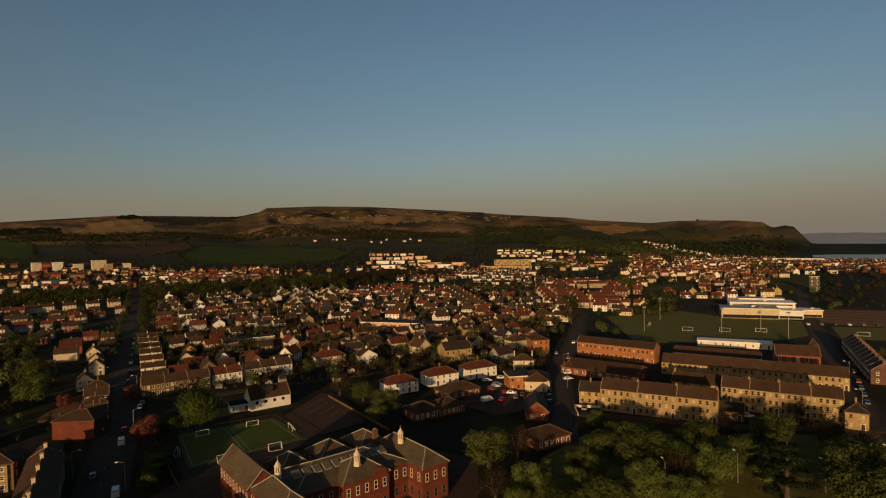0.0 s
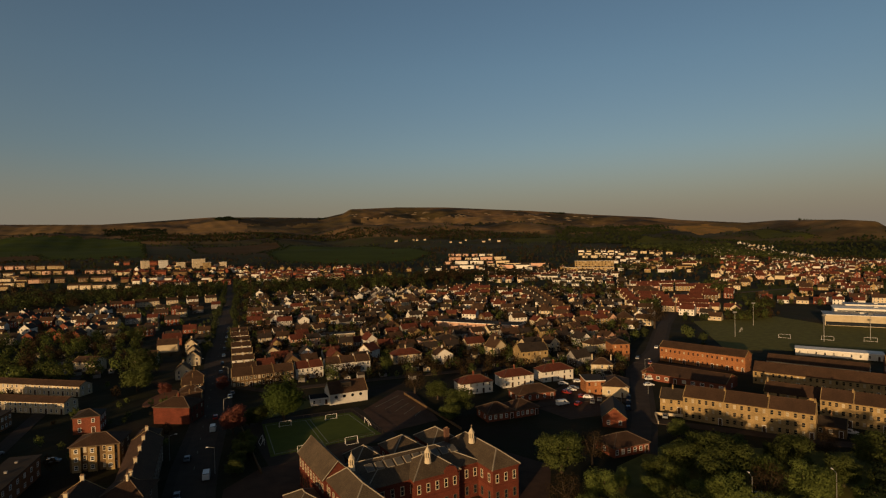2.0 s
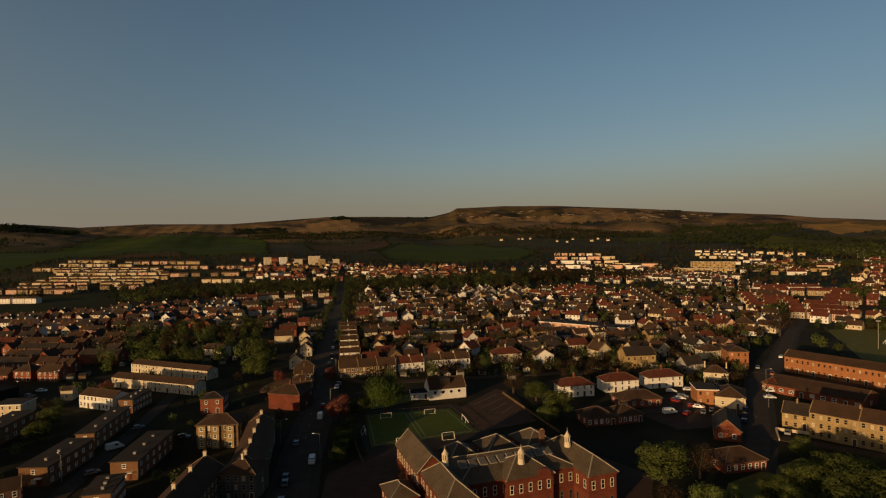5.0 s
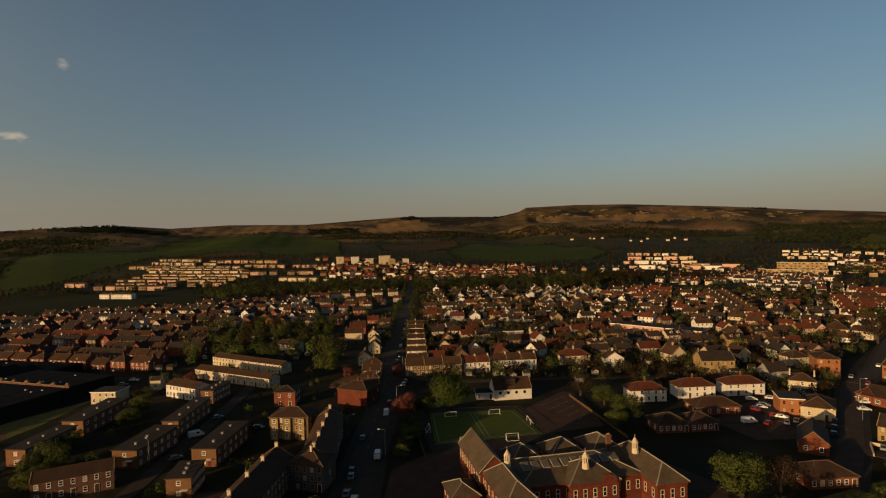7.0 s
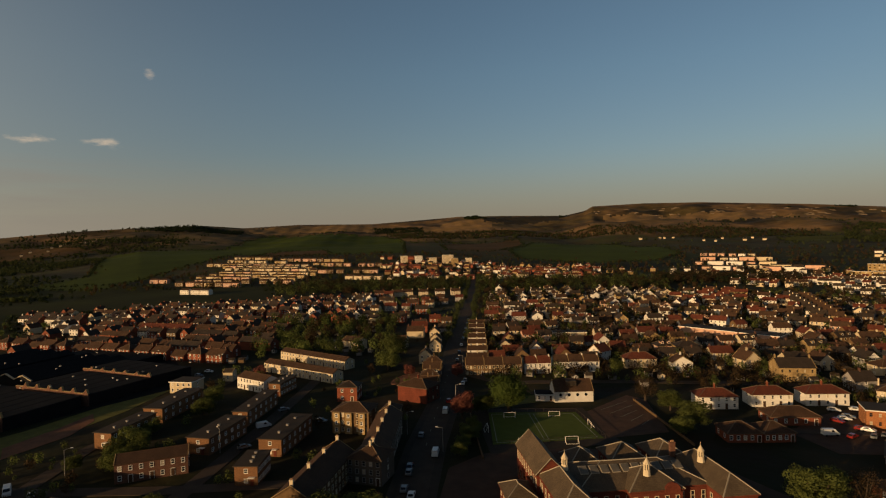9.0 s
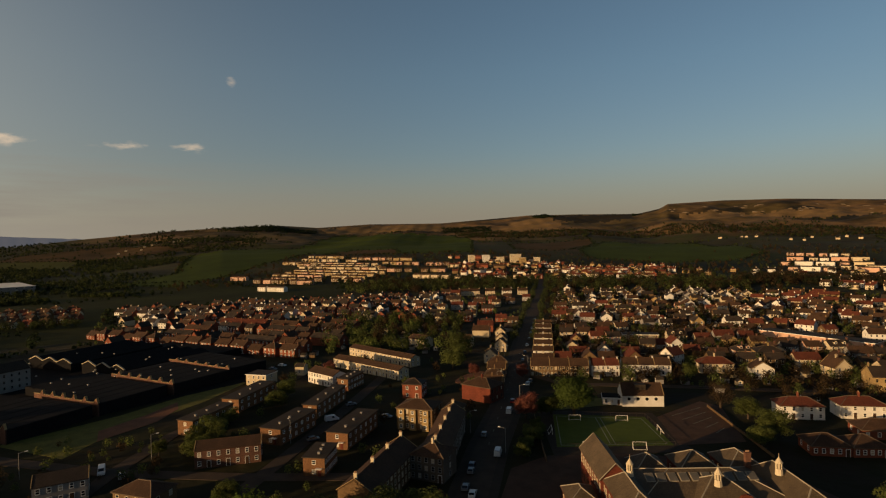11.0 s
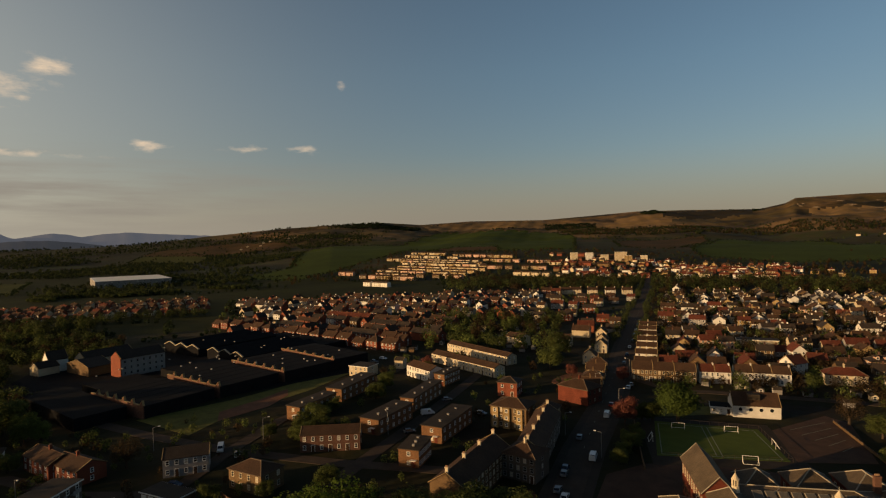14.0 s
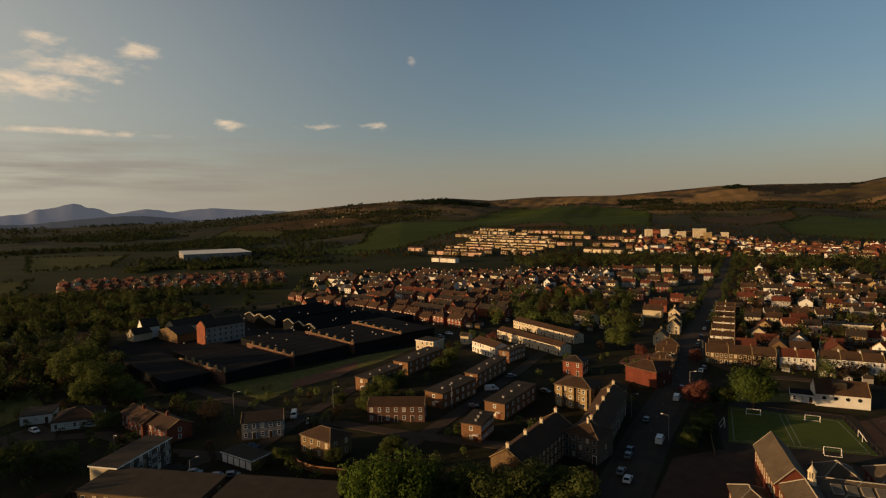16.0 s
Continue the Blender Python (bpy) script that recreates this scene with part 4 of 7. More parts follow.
        s = part("roof_light", finish(bm, "roof_light", [M["skyglass"], M["leadcap"]]), base, (-13.4 + k * 2.5, -1.0, 10.93))
        s.rotation_euler = (math.atan2(3.4, 8.1), 0, 0)
    part("chimney", chimney_mesh("oldbrick", 1.3, 0.9, 3.0, 4), base, (12.8, 8.2, 9.8), 0)
    for cx, cy in ((-17.5, -0.2), (-0.65, -6.1), (15.1, -0.85)):
        drum = part("cupola", cone_mesh("cupola", "stonetrim", (0.85, 0.75, 1.4, 0.5), (0.34, 0.34, 1.5, 1.8)), base, (cx, cy, 11.3), 0, "pale stone octagonal cupola with a pointed cap")
        for a in range(8):
            w = radians(45 * a + 22.5)
            part("column", cone_mesh("column", "stonetrim", (0.11, 0.11, 1.4, 1.8)), drum, (0.62 * math.cos(w), 0.62 * math.sin(w), 0))
        part("cap", cone_mesh("cap", "stonetrim", (0.86, 0.8, 0.22, 2.55), (0.72, 0.06, 1.1, 3.2)), drum)
        part("finial", cone_mesh("finial", "stonetrim", (0.05, 0.03, 0.8, 4.15)), drum)


school()

# ---- placed buildings: right side of the town ----
for px, py, pa, pl in ((-11.7, 235.2, 26.5, 14.0), (5.4, 246.6, 26.5, 14.6), (23.0, 256.6, 26.5, 15.4)):
    building("semi_detached_house", "white harled semi-detached house with a red tiled hip roof", "house", px, py, pa, pl, 8, 4.5, 2.5, "white", "redtile", "hip",
             bays=5, chimneys=1, group="white houses with red roofs", chim_wall="redbrick", doors=2)
for px, py, pa, pl in ((12.0, 227.0, 25.0, 16.0), (-2.1, 202.2, 27.0, 10.5), (6.9, 206.9, 31.0, 9.7)):
    building("bungalow", "single-storey red brick bungalow under a brown hip roof", "bungalow", px, py, pa, pl, 9, 2.8, 2.6, "redbrick", "browntile", "hip",
             floors=1, bays=5, chimneys=0, group="brick bungalows", endbays=2, edge="trim")
building("apartment_block", "small orange brick flat block with white parapet", "flats", 36.9, 236.0, 6, 7.4, 10, 5.5, 0, "freshbrick", "felt", "flat", bays=3, chimneys=0, endbays=2, doors=0)
building("hall", "low brick hall with a brown hip roof and pale end wall", "hall", 45.6, 234.0, -10, 10.0, 13, 4.2, 2.8, "cream", "browntile", "hip", floors=1, bays=2, chimneys=0)
building("hall", "dark-roofed church hall with a brick gable", "hall", 38.4, 199.6, -8, 7.6, 15, 3.2, 3.2, "redbrick", "slate", "gable", "y", floors=1, bays=2, chimneys=0, endbays=4, doors=0)
building("bungalow", "brown-roofed bungalow beside the park trees", "bungalow", 35.8, 172.5, 27, 12.5, 9, 2.8, 2.6, "redbrick", "browntile", "hip", floors=1, bays=6, chimneys=0)
building("apartment_block", "brown brick block of flats with pale balconies", "flats", 58.9, 297.8, 6, 8.6, 12, 8.6, 2.0, "freshbrick", "browntile", "hip", floors=3, bays=3, chimneys=0, endbays=3, doors=0)
building("villa", "tan stone villa with a brown roof", "house", 45.9, 267.8, -6, 9.4, 8, 4.7, 2.4, "cream", "browntile", "hip", bays=3, chimneys=2)
building("tenement", "orange brick two-storey terrace under a dark roof", "tenement", 96.4, 283.2, -41, 40.0, 8, 7.2, 2.2, "freshbrick", "browntile", "gable", bays=18, chimneys=0, doors=6, endbays=2)
building("workshop", "long low workshop with a brown pitched roof", "workshop", 80.0, 250.8, -38, 33.0, 14, 3.2, 2.6, "redbrick", "browntile", "gable", floors=1, bays=9, chimneys=0, doors=2, win=(1.6, 1.3))
building("outbuilding", "small brick outbuilding with a hipped roof", "outbuilding", 66.0, 258.0, -38, 6, 7, 3.2, 2.4, "orange", "redtile", "hip", floors=1, bays=2, chimneys=0)
building("house", "tan stone house at the end of the terrace", "house", 61.9, 212.3, -24, 7.6, 8, 5.0, 2.6, "tan", "slate", "gable", bays=3, chimneys=1)


def terrace(label, x, y, ang, L, D, eave, rise, n, wall, roof, floors, bays, win=(1.0, 1.5), group="stone terrace", name="tenement", chim=True, kindred="tenement"):
    """A row of n joined houses, each a thing of its own, with a chimney on the party wall."""
    a = radians(ang)
    for i in range(n):
        s = ((i + 0.5) / n - 0.5) * L
        b = building(name, label, kindred, x + s * math.cos(a), y + s * math.sin(a), ang, L / n - 0.05, D, eave, rise, wall, roof, "gable", "x", floors, bays, 0 if 0 < i < n - 1 else 2, 0, win, group, over=0.08, doors=1, skew=chim)
        if chim:
            part("chimney", chimney_mesh(wall, 1.1, 0.45, 0.75, 3), b, (L / n / 2 - 0.4, 0, eave + rise), 90)


terrace("three-storey tan sandstone tenement with a dark slate roof", 81.0, 196.0, -30, 38.3, 9, 7.8, 2.8, 3, "tan", "browntile", 3, 6)
terrace("three-storey tan sandstone tenement with pale window surrounds", 122.8, 193.0, -33.5, 36.3, 9, 7.8, 2.8, 4, "tan", "browntile", 3, 5)
building("villa", "tan stone end house with a white gabled bay", "house", 136.9, 176.2, -34, 6.2, 8, 5.6, 2.4, "tan", "slate", "hip", bays=2, chimneys=1, endbays=2)
building("tenement", "two-storey rear wing with a dark slate roof", "tenement", 107.0, 219.4, -35, 18.5, 8, 4.6, 2.8, "tan", "browntile", "gable", bays=6, chimneys=2)
building("outbuilding", "dark-roofed outbuilding behind the garden wall", "outbuilding", 103.0, 188.5, -33, 8.0, 6, 3.2, 2.0, "brown", "slate", "gable", floors=1, bays=3, chimneys=1)
terrace("two-storey tan stone terraced house with a brown roof", 136.7, 235.6, -31.8, 69.0, 9, 5.2, 3.2, 8, "tan", "browntile", 2, 4, chim=False, name="terraced_house", kindred="house")
terrace("low stone terraced cottage", 141.3, 271.6, -34, 38.7, 8, 3.2, 2.4, 4, "cream", "browntile", 1, 4, chim=False, name="cottage", group="low cottages", kindred="cottage")
building("shed", "long low white-roofed shed beside the playing field", "shed", 167.0, 302.1, -27, 36, 8, 3.0, 0, "white", "trim", "flat", floors=1, bays=10, chimneys=0)
building("church_hall", "red brick church hall with a brown pitched roof", "hall", 174.7, 262.0, -26, 18, 11, 4.6, 3.6, "redbrick", "browntile", "gable", floors=1, bays=5, chimneys=0, win=(1.2, 2.2))
building("bell_gable", "small pyramid-roofed tower of the hall", "tower", 187.0, 268.0, -26, 3.6, 3.6, 7.0, 3.2, "redbrick", "slate", "hip", floors=2, bays=1, chimneys=0)
building("house", "pale house with a white roof edge", "house", 113.0, 291.0, -40, 9, 9, 3.6, 2.4, "white", "felt", "gable", bays=2, floors=1, chimneys=0)
terrace("dark two-storey house stepping down the side street", 201.0, 252.0, -119.4, 72, 9, 5.6, 3.0, 10, "oldbrick", "slate", 2, 3, name="terraced_house", group="side street terrace", kindred="house")


def sports_centre():
    base = new("sports_centre")
    base.matrix_basis = pose(234.6, 403.5, 0, 0, 0, -23)
    tagged(base, "white modern sports centre with stepped flat roofs", "sports centre")
    for x0, x1, y0, y1, h, wall, roof in ((-19, 17, -13, 5, 7.0, "cream", "metal"), (-12, 30, 5, 22, 9.2, "white", "trim"), (17, 32, -10, 5, 5.6, "white", "trim"), (30, 46, 2, 14, 4.8, "cream", "trim"), (-4, 26, 22, 34, 10.2, "white", "metal")):
        cx, cy = (x0 + x1) / 2, (y0 + y1) / 2
        part("wall", wall_mesh(x1 - x0, y1 - y0, h, 0, "flat", "x", wall), base, (cx, cy, 0))
        part("roof", roof_mesh(x1 - x0, y1 - y0, h, 0, "flat", "x", roof, 0.6), base, (cx, cy, 0))
        bm = bmesh.new()
        quad_box(bm, x0 - cx + 0.5, x1 - cx - 0.5, y0 - cy - 0.1, y0 - cy + 0.1, 0.3, h * 0.38)
        part("window_band", finish(bm, "window_band", [M["glass"]]), base, (cx, cy, 0))
        if h > 9:
            bm = bmesh.new()
            quad_box(bm, x0 - cx + 1.5, x1 - cx - 1.5, y0 - cy - 0.1, y0 - cy + 0.1, h - 1.8, h - 0.9)
            part("window_band", finish(bm, "window_band", [M["glass"]]), base, (cx, cy, 0))
        bm = bmesh.new()
        quad_box(bm, -1.2, 1.2, -0.8, 0.8, 0, 0.9)
        part("roof_plant", finish(bm, "roof_plant", [M["metal"]]), base, (cx + 3, cy + 1, h + 0.34))


sports_centre()

# ---- placed buildings: middle, along the main street ----
terrace("two-storey brown stone terraced house with a brown roof", -108.3, 247.4, 28.8, 26.7, 8, 5.0, 2.8, 3, "brown", "browntile", 2, 5, name="terraced_house", group="brown terrace", kindred="house")
terrace("cream two-storey house with a red tiled roof", -91.0, 259.0, 32.0, 12.8, 7, 4.9, 2.6, 2, "white", "redtile", 2, 3, name="terraced_house", group="cream terrace", kindred="house")
terrace("cream two-storey terraced house with a brown roof", -75.5, 270.1, 27.0, 21.7, 8, 4.9, 2.6, 3, "white", "browntile", 2, 3, name="terraced_house", group="cream terrace", kindred="house")
hall = building("school_hall", "white harled hall with round windows and a brown roof", "hall", -62.2, 221.8, 31, 15.2, 9, 4.2, 3.6, "white", "browntile", "gable", floors=1, bays=0, endbays=0, chimneys=0, over=0.2, doors=0)
for k in range(4):
    bm = bmesh.new()
    bmesh.ops.create_cone(bm, cap_ends=True, segments=14, radius1=0.6, radius2=0.6, depth=0.16, matrix=Matrix.Rotation(radians(90), 4, "X"))
    part("round_window", finish(bm, "round_window", [M["glass"]]), hall, (-5.2 + k * 3.3, -4.52, 2.9))
bm = bmesh.new()
prism(bm, [(-1.9, 6.0), (1.9, 6.0), (1.9, 7.9), (-1.9, 7.9)], "y", -2.6, 2.6)
part("roof_box", finish(bm, "roof_box", [M["felt"]]), hall, (-0.6, -0.6, 0))
building("annex", "small white annex with a dark flat roof", "annex", -71.6, 216.8, 24, 7.0, 6, 2.5, 0, "white", "blackroof", "flat", floors=1, bays=3, chimneys=0)
building("tenement", "red sandstone corner tenement with a slate roof", "tenement", -117.2, 195.2, 0, 13.6, 10, 6.0, 2.6, "redstone", "browntile", "hip", "x", floors=2, bays=0, chimneys=1, endbays=3, doors=0)
for k in range(4):
    building("shop_house", "brown-roofed street house in a stepped row", "house", -120.0 - k * 6.5, 207.0 + k * 12.5, 26, 8.5, 6.5, 4.2, 2.2, "brown", "browntile", "hip" if k % 2 else "gable", bays=3, chimneys=1, group="stepped street houses")
for k in range(7):
    building("gabled_house", "pale gabled house in a row along the main street", "house", -122.9 - k * 8.95, 259.8 + k * 17.6, 26, 10.5, 6.2, 4.7, 1.7, "white" if k % 2 else "cream", "browntile", "gable", "x", bays=3, chimneys=1, endbays=2,
             group="gabled row")
for px, py in ((-151.5, 256.0), (-162.5, 284.5), (-171.5, 300.0), (-184.5, 320.5)):
    building("gabled_house", "pale gabled house facing the main street", "house", px, py, 26, 6.5, 8, 4.4, 2.8, "cream", "browntile", "gable", "y", bays=2, chimneys=1, endbays=2, group="street gables")

# ---- placed buildings: left, the brick estate ----
f1 = building("apartment_block", "three-storey brown brick flats with a brown hip roof", "flats", -117.5, 155.0, 19, 13, 10, 7.2, 2.2, "brown", "browntile", "hip", floors=3, bays=5, chimneys=0, endbays=2, doors=1)
for k in (-4.6, -0.4, 4.2):
    bm = bmesh.new()
    quad_box(bm, -1.15, 1.15, -0.7, 0.1, 0, 7.0)
    bay = part("bay", finish(bm, "bay", [M["tan"]]), f1, (k, -5.0, 0), 0, "tan rendered projecting bay")
    for f in range(3):
        part("window", window_mesh(1.0, 1.2, 1), bay, (0, -0.7, 0.8 + f * 2.35))
building("apartment_block", "three-storey brown brick flats beside the corner", "flats", -106.5, 160.5, 19, 6, 8, 6.8, 2.0, "brown", "browntile", "hip", floors=3, bays=2, chimneys=0, endbays=2, doors=0)
building("tenement", "long dark tenement with an orange stone gable", "tenement", -92.2, 108.5, 20, 9.0, 30, 6.6, 2.9, "brown", "browntile", "gable", "y", floors=3, bays=0, endbays=12, chimneys=4, chim_wall="stonetrim", doors=0, frame="grey")
# street-side walls carry their shade in the darkened harling
building("tenement", "grey corner tenement with a brown hip roof", "tenement", -87.5, 124.5, 13, 10, 9, 6.6, 2.4, "soot", "browntile", "hip", floors=3, bays=5, chimneys=1, chim_wall="stonetrim", doors=1, frame="grey")
building("tenement", "grey tenement along the main street with pale chimneys", "tenement", -96.0, 141.5, 118, 36, 8, 6.6, 2.6, "soot", "browntile", "gable", floors=3, bays=12, chimneys=5, chim_wall="stonetrim", doors=3, frame="grey")


def flat_house(x, y, ang, L, D, label="flat-roofed brown brick house with a white roof edge", wall="orange", h=5.2):
    ob = building("brick_house", label, "house", x, y, ang, L, D, h, 0.5, wall, "felt", "mono", floors=2, bays=1, endbays=6, chimneys=0, group="flat-roofed brick houses", win=(1.1, 1.2), doors=0)
    for k in range(3):
        bm = bmesh.new()
        quad_box(bm, -0.35, 0.35, -0.3, 0.3, 0, 0.55)
        quad_box(bm, -0.42, 0.42, -0.37, 0.37, 0.55, 0.65)
        part("roof_vent", finish(bm, "roof_vent", [M["grey"]]), ob, (0.8 - k * 0.5, (k - 1) * D * 0.3, h + 0.4))
    bm = bmesh.new()
    quad_box(bm, -0.9, 0.9, -1.1, 0.0, 2.3, 2.45)
    part("door_canopy", finish(bm, "door_canopy", [M["trim"]]), ob, (1.6, -D / 2 - 0.02, 0), 0, "white canopy over the door")
    bm = bmesh.new()
    quad_box(bm, -0.45, 0.45, -0.06, 0.06, 0, 2.05)
    part("door", finish(bm, "door", [M["redstone"]]), ob, (1.6, -D / 2 - 0.03, 0.1))
    return ob


for px, py, pa, pl, pd in ((-116.8, 109.6, 28, 6.3, 10), (-128.6, 133.9, 20, 7.4, 23), (-148.9, 123.7, 17, 7.8, 20.5), (-181.0, 112.5, 17, 6.5, 20), (-193.8, 139.0, 22, 7.5, 26), (-161.5, 150.8, 24, 5.5, 27), (-176.8, 179.0, 15, 5.5, 13.5)):
    flat_house(px, py, pa, pl, pd)
building("terraced_house", "dark two-storey brick row with pale framed windows", "house", -145.0, 98.7, 52, 18.4, 8, 5.2, 1.6, "oldbrick", "browntile", "gable", bays=7, chimneys=0, doors=3, over=0.2)
building("house", "tan brick house with a brown hip roof behind a fence", "house", -134.3, 68.8, 18.6, 11.9, 8, 5.2, 2.0, "brown", "browntile", "hip", bays=4, chimneys=0, doors=1, endbays=2)
building("terraced_house", "grey two-storey row in shade with white framed windows", "house", -159.4, 59.4, 67, 12.0, 8, 5.2, 1.8, "grey", "slate", "gable", bays=5, chimneys=0, doors=2)
ga = building("garage_block", "low garages with pale up-and-over doors", "garage", -141.9, 48.7, 21.9, 12.3, 6, 2.5, 0, "brown", "felt", "flat", floors=1, bays=0, chimneys=0, endbays=0)
for k in range(5):
    bm = bmesh.new()
    quad_box(bm, -0.95, 0.95, -0.08, 0.05, 0, 2.0)
    for j in range(4):
        quad_box(bm, -0.9, 0.9, -0.11, -0.07, 0.1 + j * 0.48, 0.5 + j * 0.48)
    part("garage_door", finish(bm, "garage_door", [M["trim"]]), ga, (-4.9 + k * 2.45, -3.02, 0.1))
building("apartment_block", "long flat-roofed brown block with a pale roof edge", "flats", -128.9, 24.0, 43.5, 29.7, 11, 6.0, 0.5, "brown", "felt", "mono", floors=2, bays=10, chimneys=0, endbays=2, doors=3)
building("apartment_block", "long flat-roofed block joined to its neighbour", "flats", -107.0, 46.0, 43.5, 27, 11, 5.8, 0.5, "brown", "felt", "mono", floors=2, bays=9, chimneys=0, endbays=2, doors=3)
# long sides hold their shade as dark colour; the end wall stays cream
we = building("apartment_block", "three-storey balcony flats with a cream end wall", "flats", -150.6, 22.7, 42, 7.6, 19, 6.8, 0, "soot", "felt", "flat", floors=3, bays=0, chimneys=0, endbays=6, doors=0)
bm = bmesh.new()
quad_box(bm, -3.78, 3.78, -0.12, 0.1, 0, 6.7)
part("end_wall", finish(bm, "end_wall", [M["cream"]]), we, (0, -9.5, 0), 0, "cream rendered end wall")
for f in range(2):
    for k in range(4):
        bm = bmesh.new()
        quad_box(bm, -1.3, 1.3, -0.9, 0.0, 0, 0.15)
        quad_box(bm, -1.3, 1.3, -0.95, -0.85, 0, 1.0)
        part("balcony", finish(bm, "balcony", [M["grey"]]), we, (3.8, -7 + k * 4.6, 2.4 + f * 2.3), 90)
for px, py, pa, pl in ((-188.5, 30.8, 14, 16.1), (-176.5, 35.5, 18, 13.5)):
    building("terraced_house", "red brick house with a brown roof and gabled bays", "house", px, py, pa, pl, 8, 4.2, 1.9, "redbrick", "browntile", "gable", bays=5, chimneys=1, doors=2, group="red brick row")
building("public_house", "white single-storey wing with a grey roof", "public house", -219.2, 3.6, 74, 9, 8, 3.0, 0.4, "white", "felt", "mono", floors=1, bays=3, chimneys=0, win=(1.6, 1.3))
building("public_house", "white public house with a low brown hip roof", "public house", -207.6, 14.2, 74, 13, 12, 2.8, 2.8, "white", "browntile", "hip", floors=1, bays=5, chimneys=0)
building("house", "cream flat-roofed house by the factory field", "house", -217.8, 161.7, 20, 10.5, 9, 4.8, 0, "cream", "felt", "flat", bays=4, chimneys=0)
building("substation", "small cream hut with a shallow roof", "hut", -215.8, 183.1, 28, 4.6, 5, 4.4, 1.0, "cream", "felt", "gable", floors=1, bays=1, chimneys=0)
terrace("white harled terraced house with a brown roof", -191.3, 178.2, -5, 18.7, 8, 5.0, 1.8, 3, "white", "browntile", 2, 3, name="terraced_house", group="white estate rows", chim=False, kindred="house")
terrace("cream terraced house in a long row with a brown roof", -204.1, 229.4, -7, 51.6, 6.6, 4.3, 1.5, 7, "cream", "browntile", 2, 3, name="terraced_house", group="white estate rows", chim=False, kindred="house")
terrace("cream terraced house in a long row beside a pink cherry", -190.5, 204.8, -5, 49.1, 6.6, 4.3, 1.5, 7, "cream", "browntile", 2, 3, name="terraced_house", group="white estate rows", chim=False, kindred="house")
building("house", "red brick house with a low slate hip roof", "house", -143.0, 183.0, 24, 8.2, 8, 5.8, 1.8, "redbrick", "slate", "hip", "x", bays=2, chimneys=0, endbays=3)
building("house", "cream house among trees", "house", -211.5, 271.0, -2, 12.5, 8, 5.0, 2.0, "cream", "browntile", "gable", bays=5, chimneys=0)
building("house", "cream house near the main street", "house", -189.0, 284.5, 22, 11.0, 8, 5.0, 2.0, "cream", "browntile", "gable", bays=4, chimneys=0)


# ---- the old works ----
def works():
    base = new("factory")
    base.matrix_basis = pose(0, 0, 0)
    tagged(base, "old dark-roofed works with zigzag brick gables", "factory")

    def shed(cx, cy, ang, L, D, h, teeth, amp, wall="oldbrick"):
        """A saw-tooth shed: ridges run back from a zigzag front."""
        bm = bmesh.new()
        k = L / teeth
        top = [(-L / 2, h - 0.2)]
        for i in range(teeth):
            x0 = -L / 2 + i * k
            p = 0.5 if amp >= 2 else 0.9
            top += [(x0 + k * p, h + (amp if amp >= 2 else 0.1) - 0.2), (x0 + k, h - 0.2)]
        prism(bm, [(-L / 2, 0), (L / 2, 0)] + top[::-1], "y", -D / 2, D / 2)
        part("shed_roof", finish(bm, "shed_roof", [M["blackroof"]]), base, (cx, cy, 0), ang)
        bm = bmesh.new()
        low = [(-L / 2, h)]
        for i in range(teeth):
            x0 = -L / 2 + i * k
            if amp < 2:
                low += [(x0 + k * 0.62, h + 0.05), (x0 + k * 0.9, h + amp + 0.5), (x0 + k, h)]
            else:
                low += [(x0 + k * 0.5, h + amp + 0.15), (x0 + k, h)]
        prism(bm, [(-L / 2, 0), (L / 2, 0)] + low[::-1], "y", -0.3, 0.3)
        a = radians(ang)
        gable = part("zigzag_gable", finish(bm, "zigzag_gable", [M[wall]]), base, (cx + D / 2 * math.sin(a), cy - D / 2 * math.cos(a), 0), ang, "zigzag brick gable with pale copings")
        bm = bmesh.new()
        thick = 0.3 if amp >= 2 else 0.14
        prism(bm, low + [(xx, zz + thick) for xx, zz in low[::-1]], "y", -0.42, 0.42)
        part("coping", finish(bm, "coping", [M["cream" if amp >= 2 else "tan"]]), gable)

    def saw(x0, y0, x1, y1, depth, h, teeth, amp):
        L = math.hypot(x1 - x0, y1 - y0)
        a = math.atan2(y1 - y0, x1 - x0)
        # wide-toothed gables take the roofs' near-black in place of brick
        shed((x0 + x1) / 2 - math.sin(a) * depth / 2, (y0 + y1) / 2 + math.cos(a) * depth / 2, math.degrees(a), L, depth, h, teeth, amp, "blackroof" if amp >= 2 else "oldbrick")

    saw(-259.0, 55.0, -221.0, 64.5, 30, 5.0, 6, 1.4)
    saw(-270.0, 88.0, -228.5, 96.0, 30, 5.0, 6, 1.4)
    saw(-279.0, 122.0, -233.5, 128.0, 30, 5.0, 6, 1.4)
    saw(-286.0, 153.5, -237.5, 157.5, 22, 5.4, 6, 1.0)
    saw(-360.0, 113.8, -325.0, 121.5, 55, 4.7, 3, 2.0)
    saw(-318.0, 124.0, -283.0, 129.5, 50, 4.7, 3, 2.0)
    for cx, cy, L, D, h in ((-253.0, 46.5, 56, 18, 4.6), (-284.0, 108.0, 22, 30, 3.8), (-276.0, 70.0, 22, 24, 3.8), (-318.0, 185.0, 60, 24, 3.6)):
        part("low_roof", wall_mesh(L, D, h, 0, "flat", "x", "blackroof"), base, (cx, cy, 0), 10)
    tg = part("tall_store", wall_mesh(22, 10, 9.4, 3.0, "gable", "x", "grey"), base, (-309.3, 86.0, 0), 101.5, "tall grey store with a red brick end")
    bm = bmesh.new()
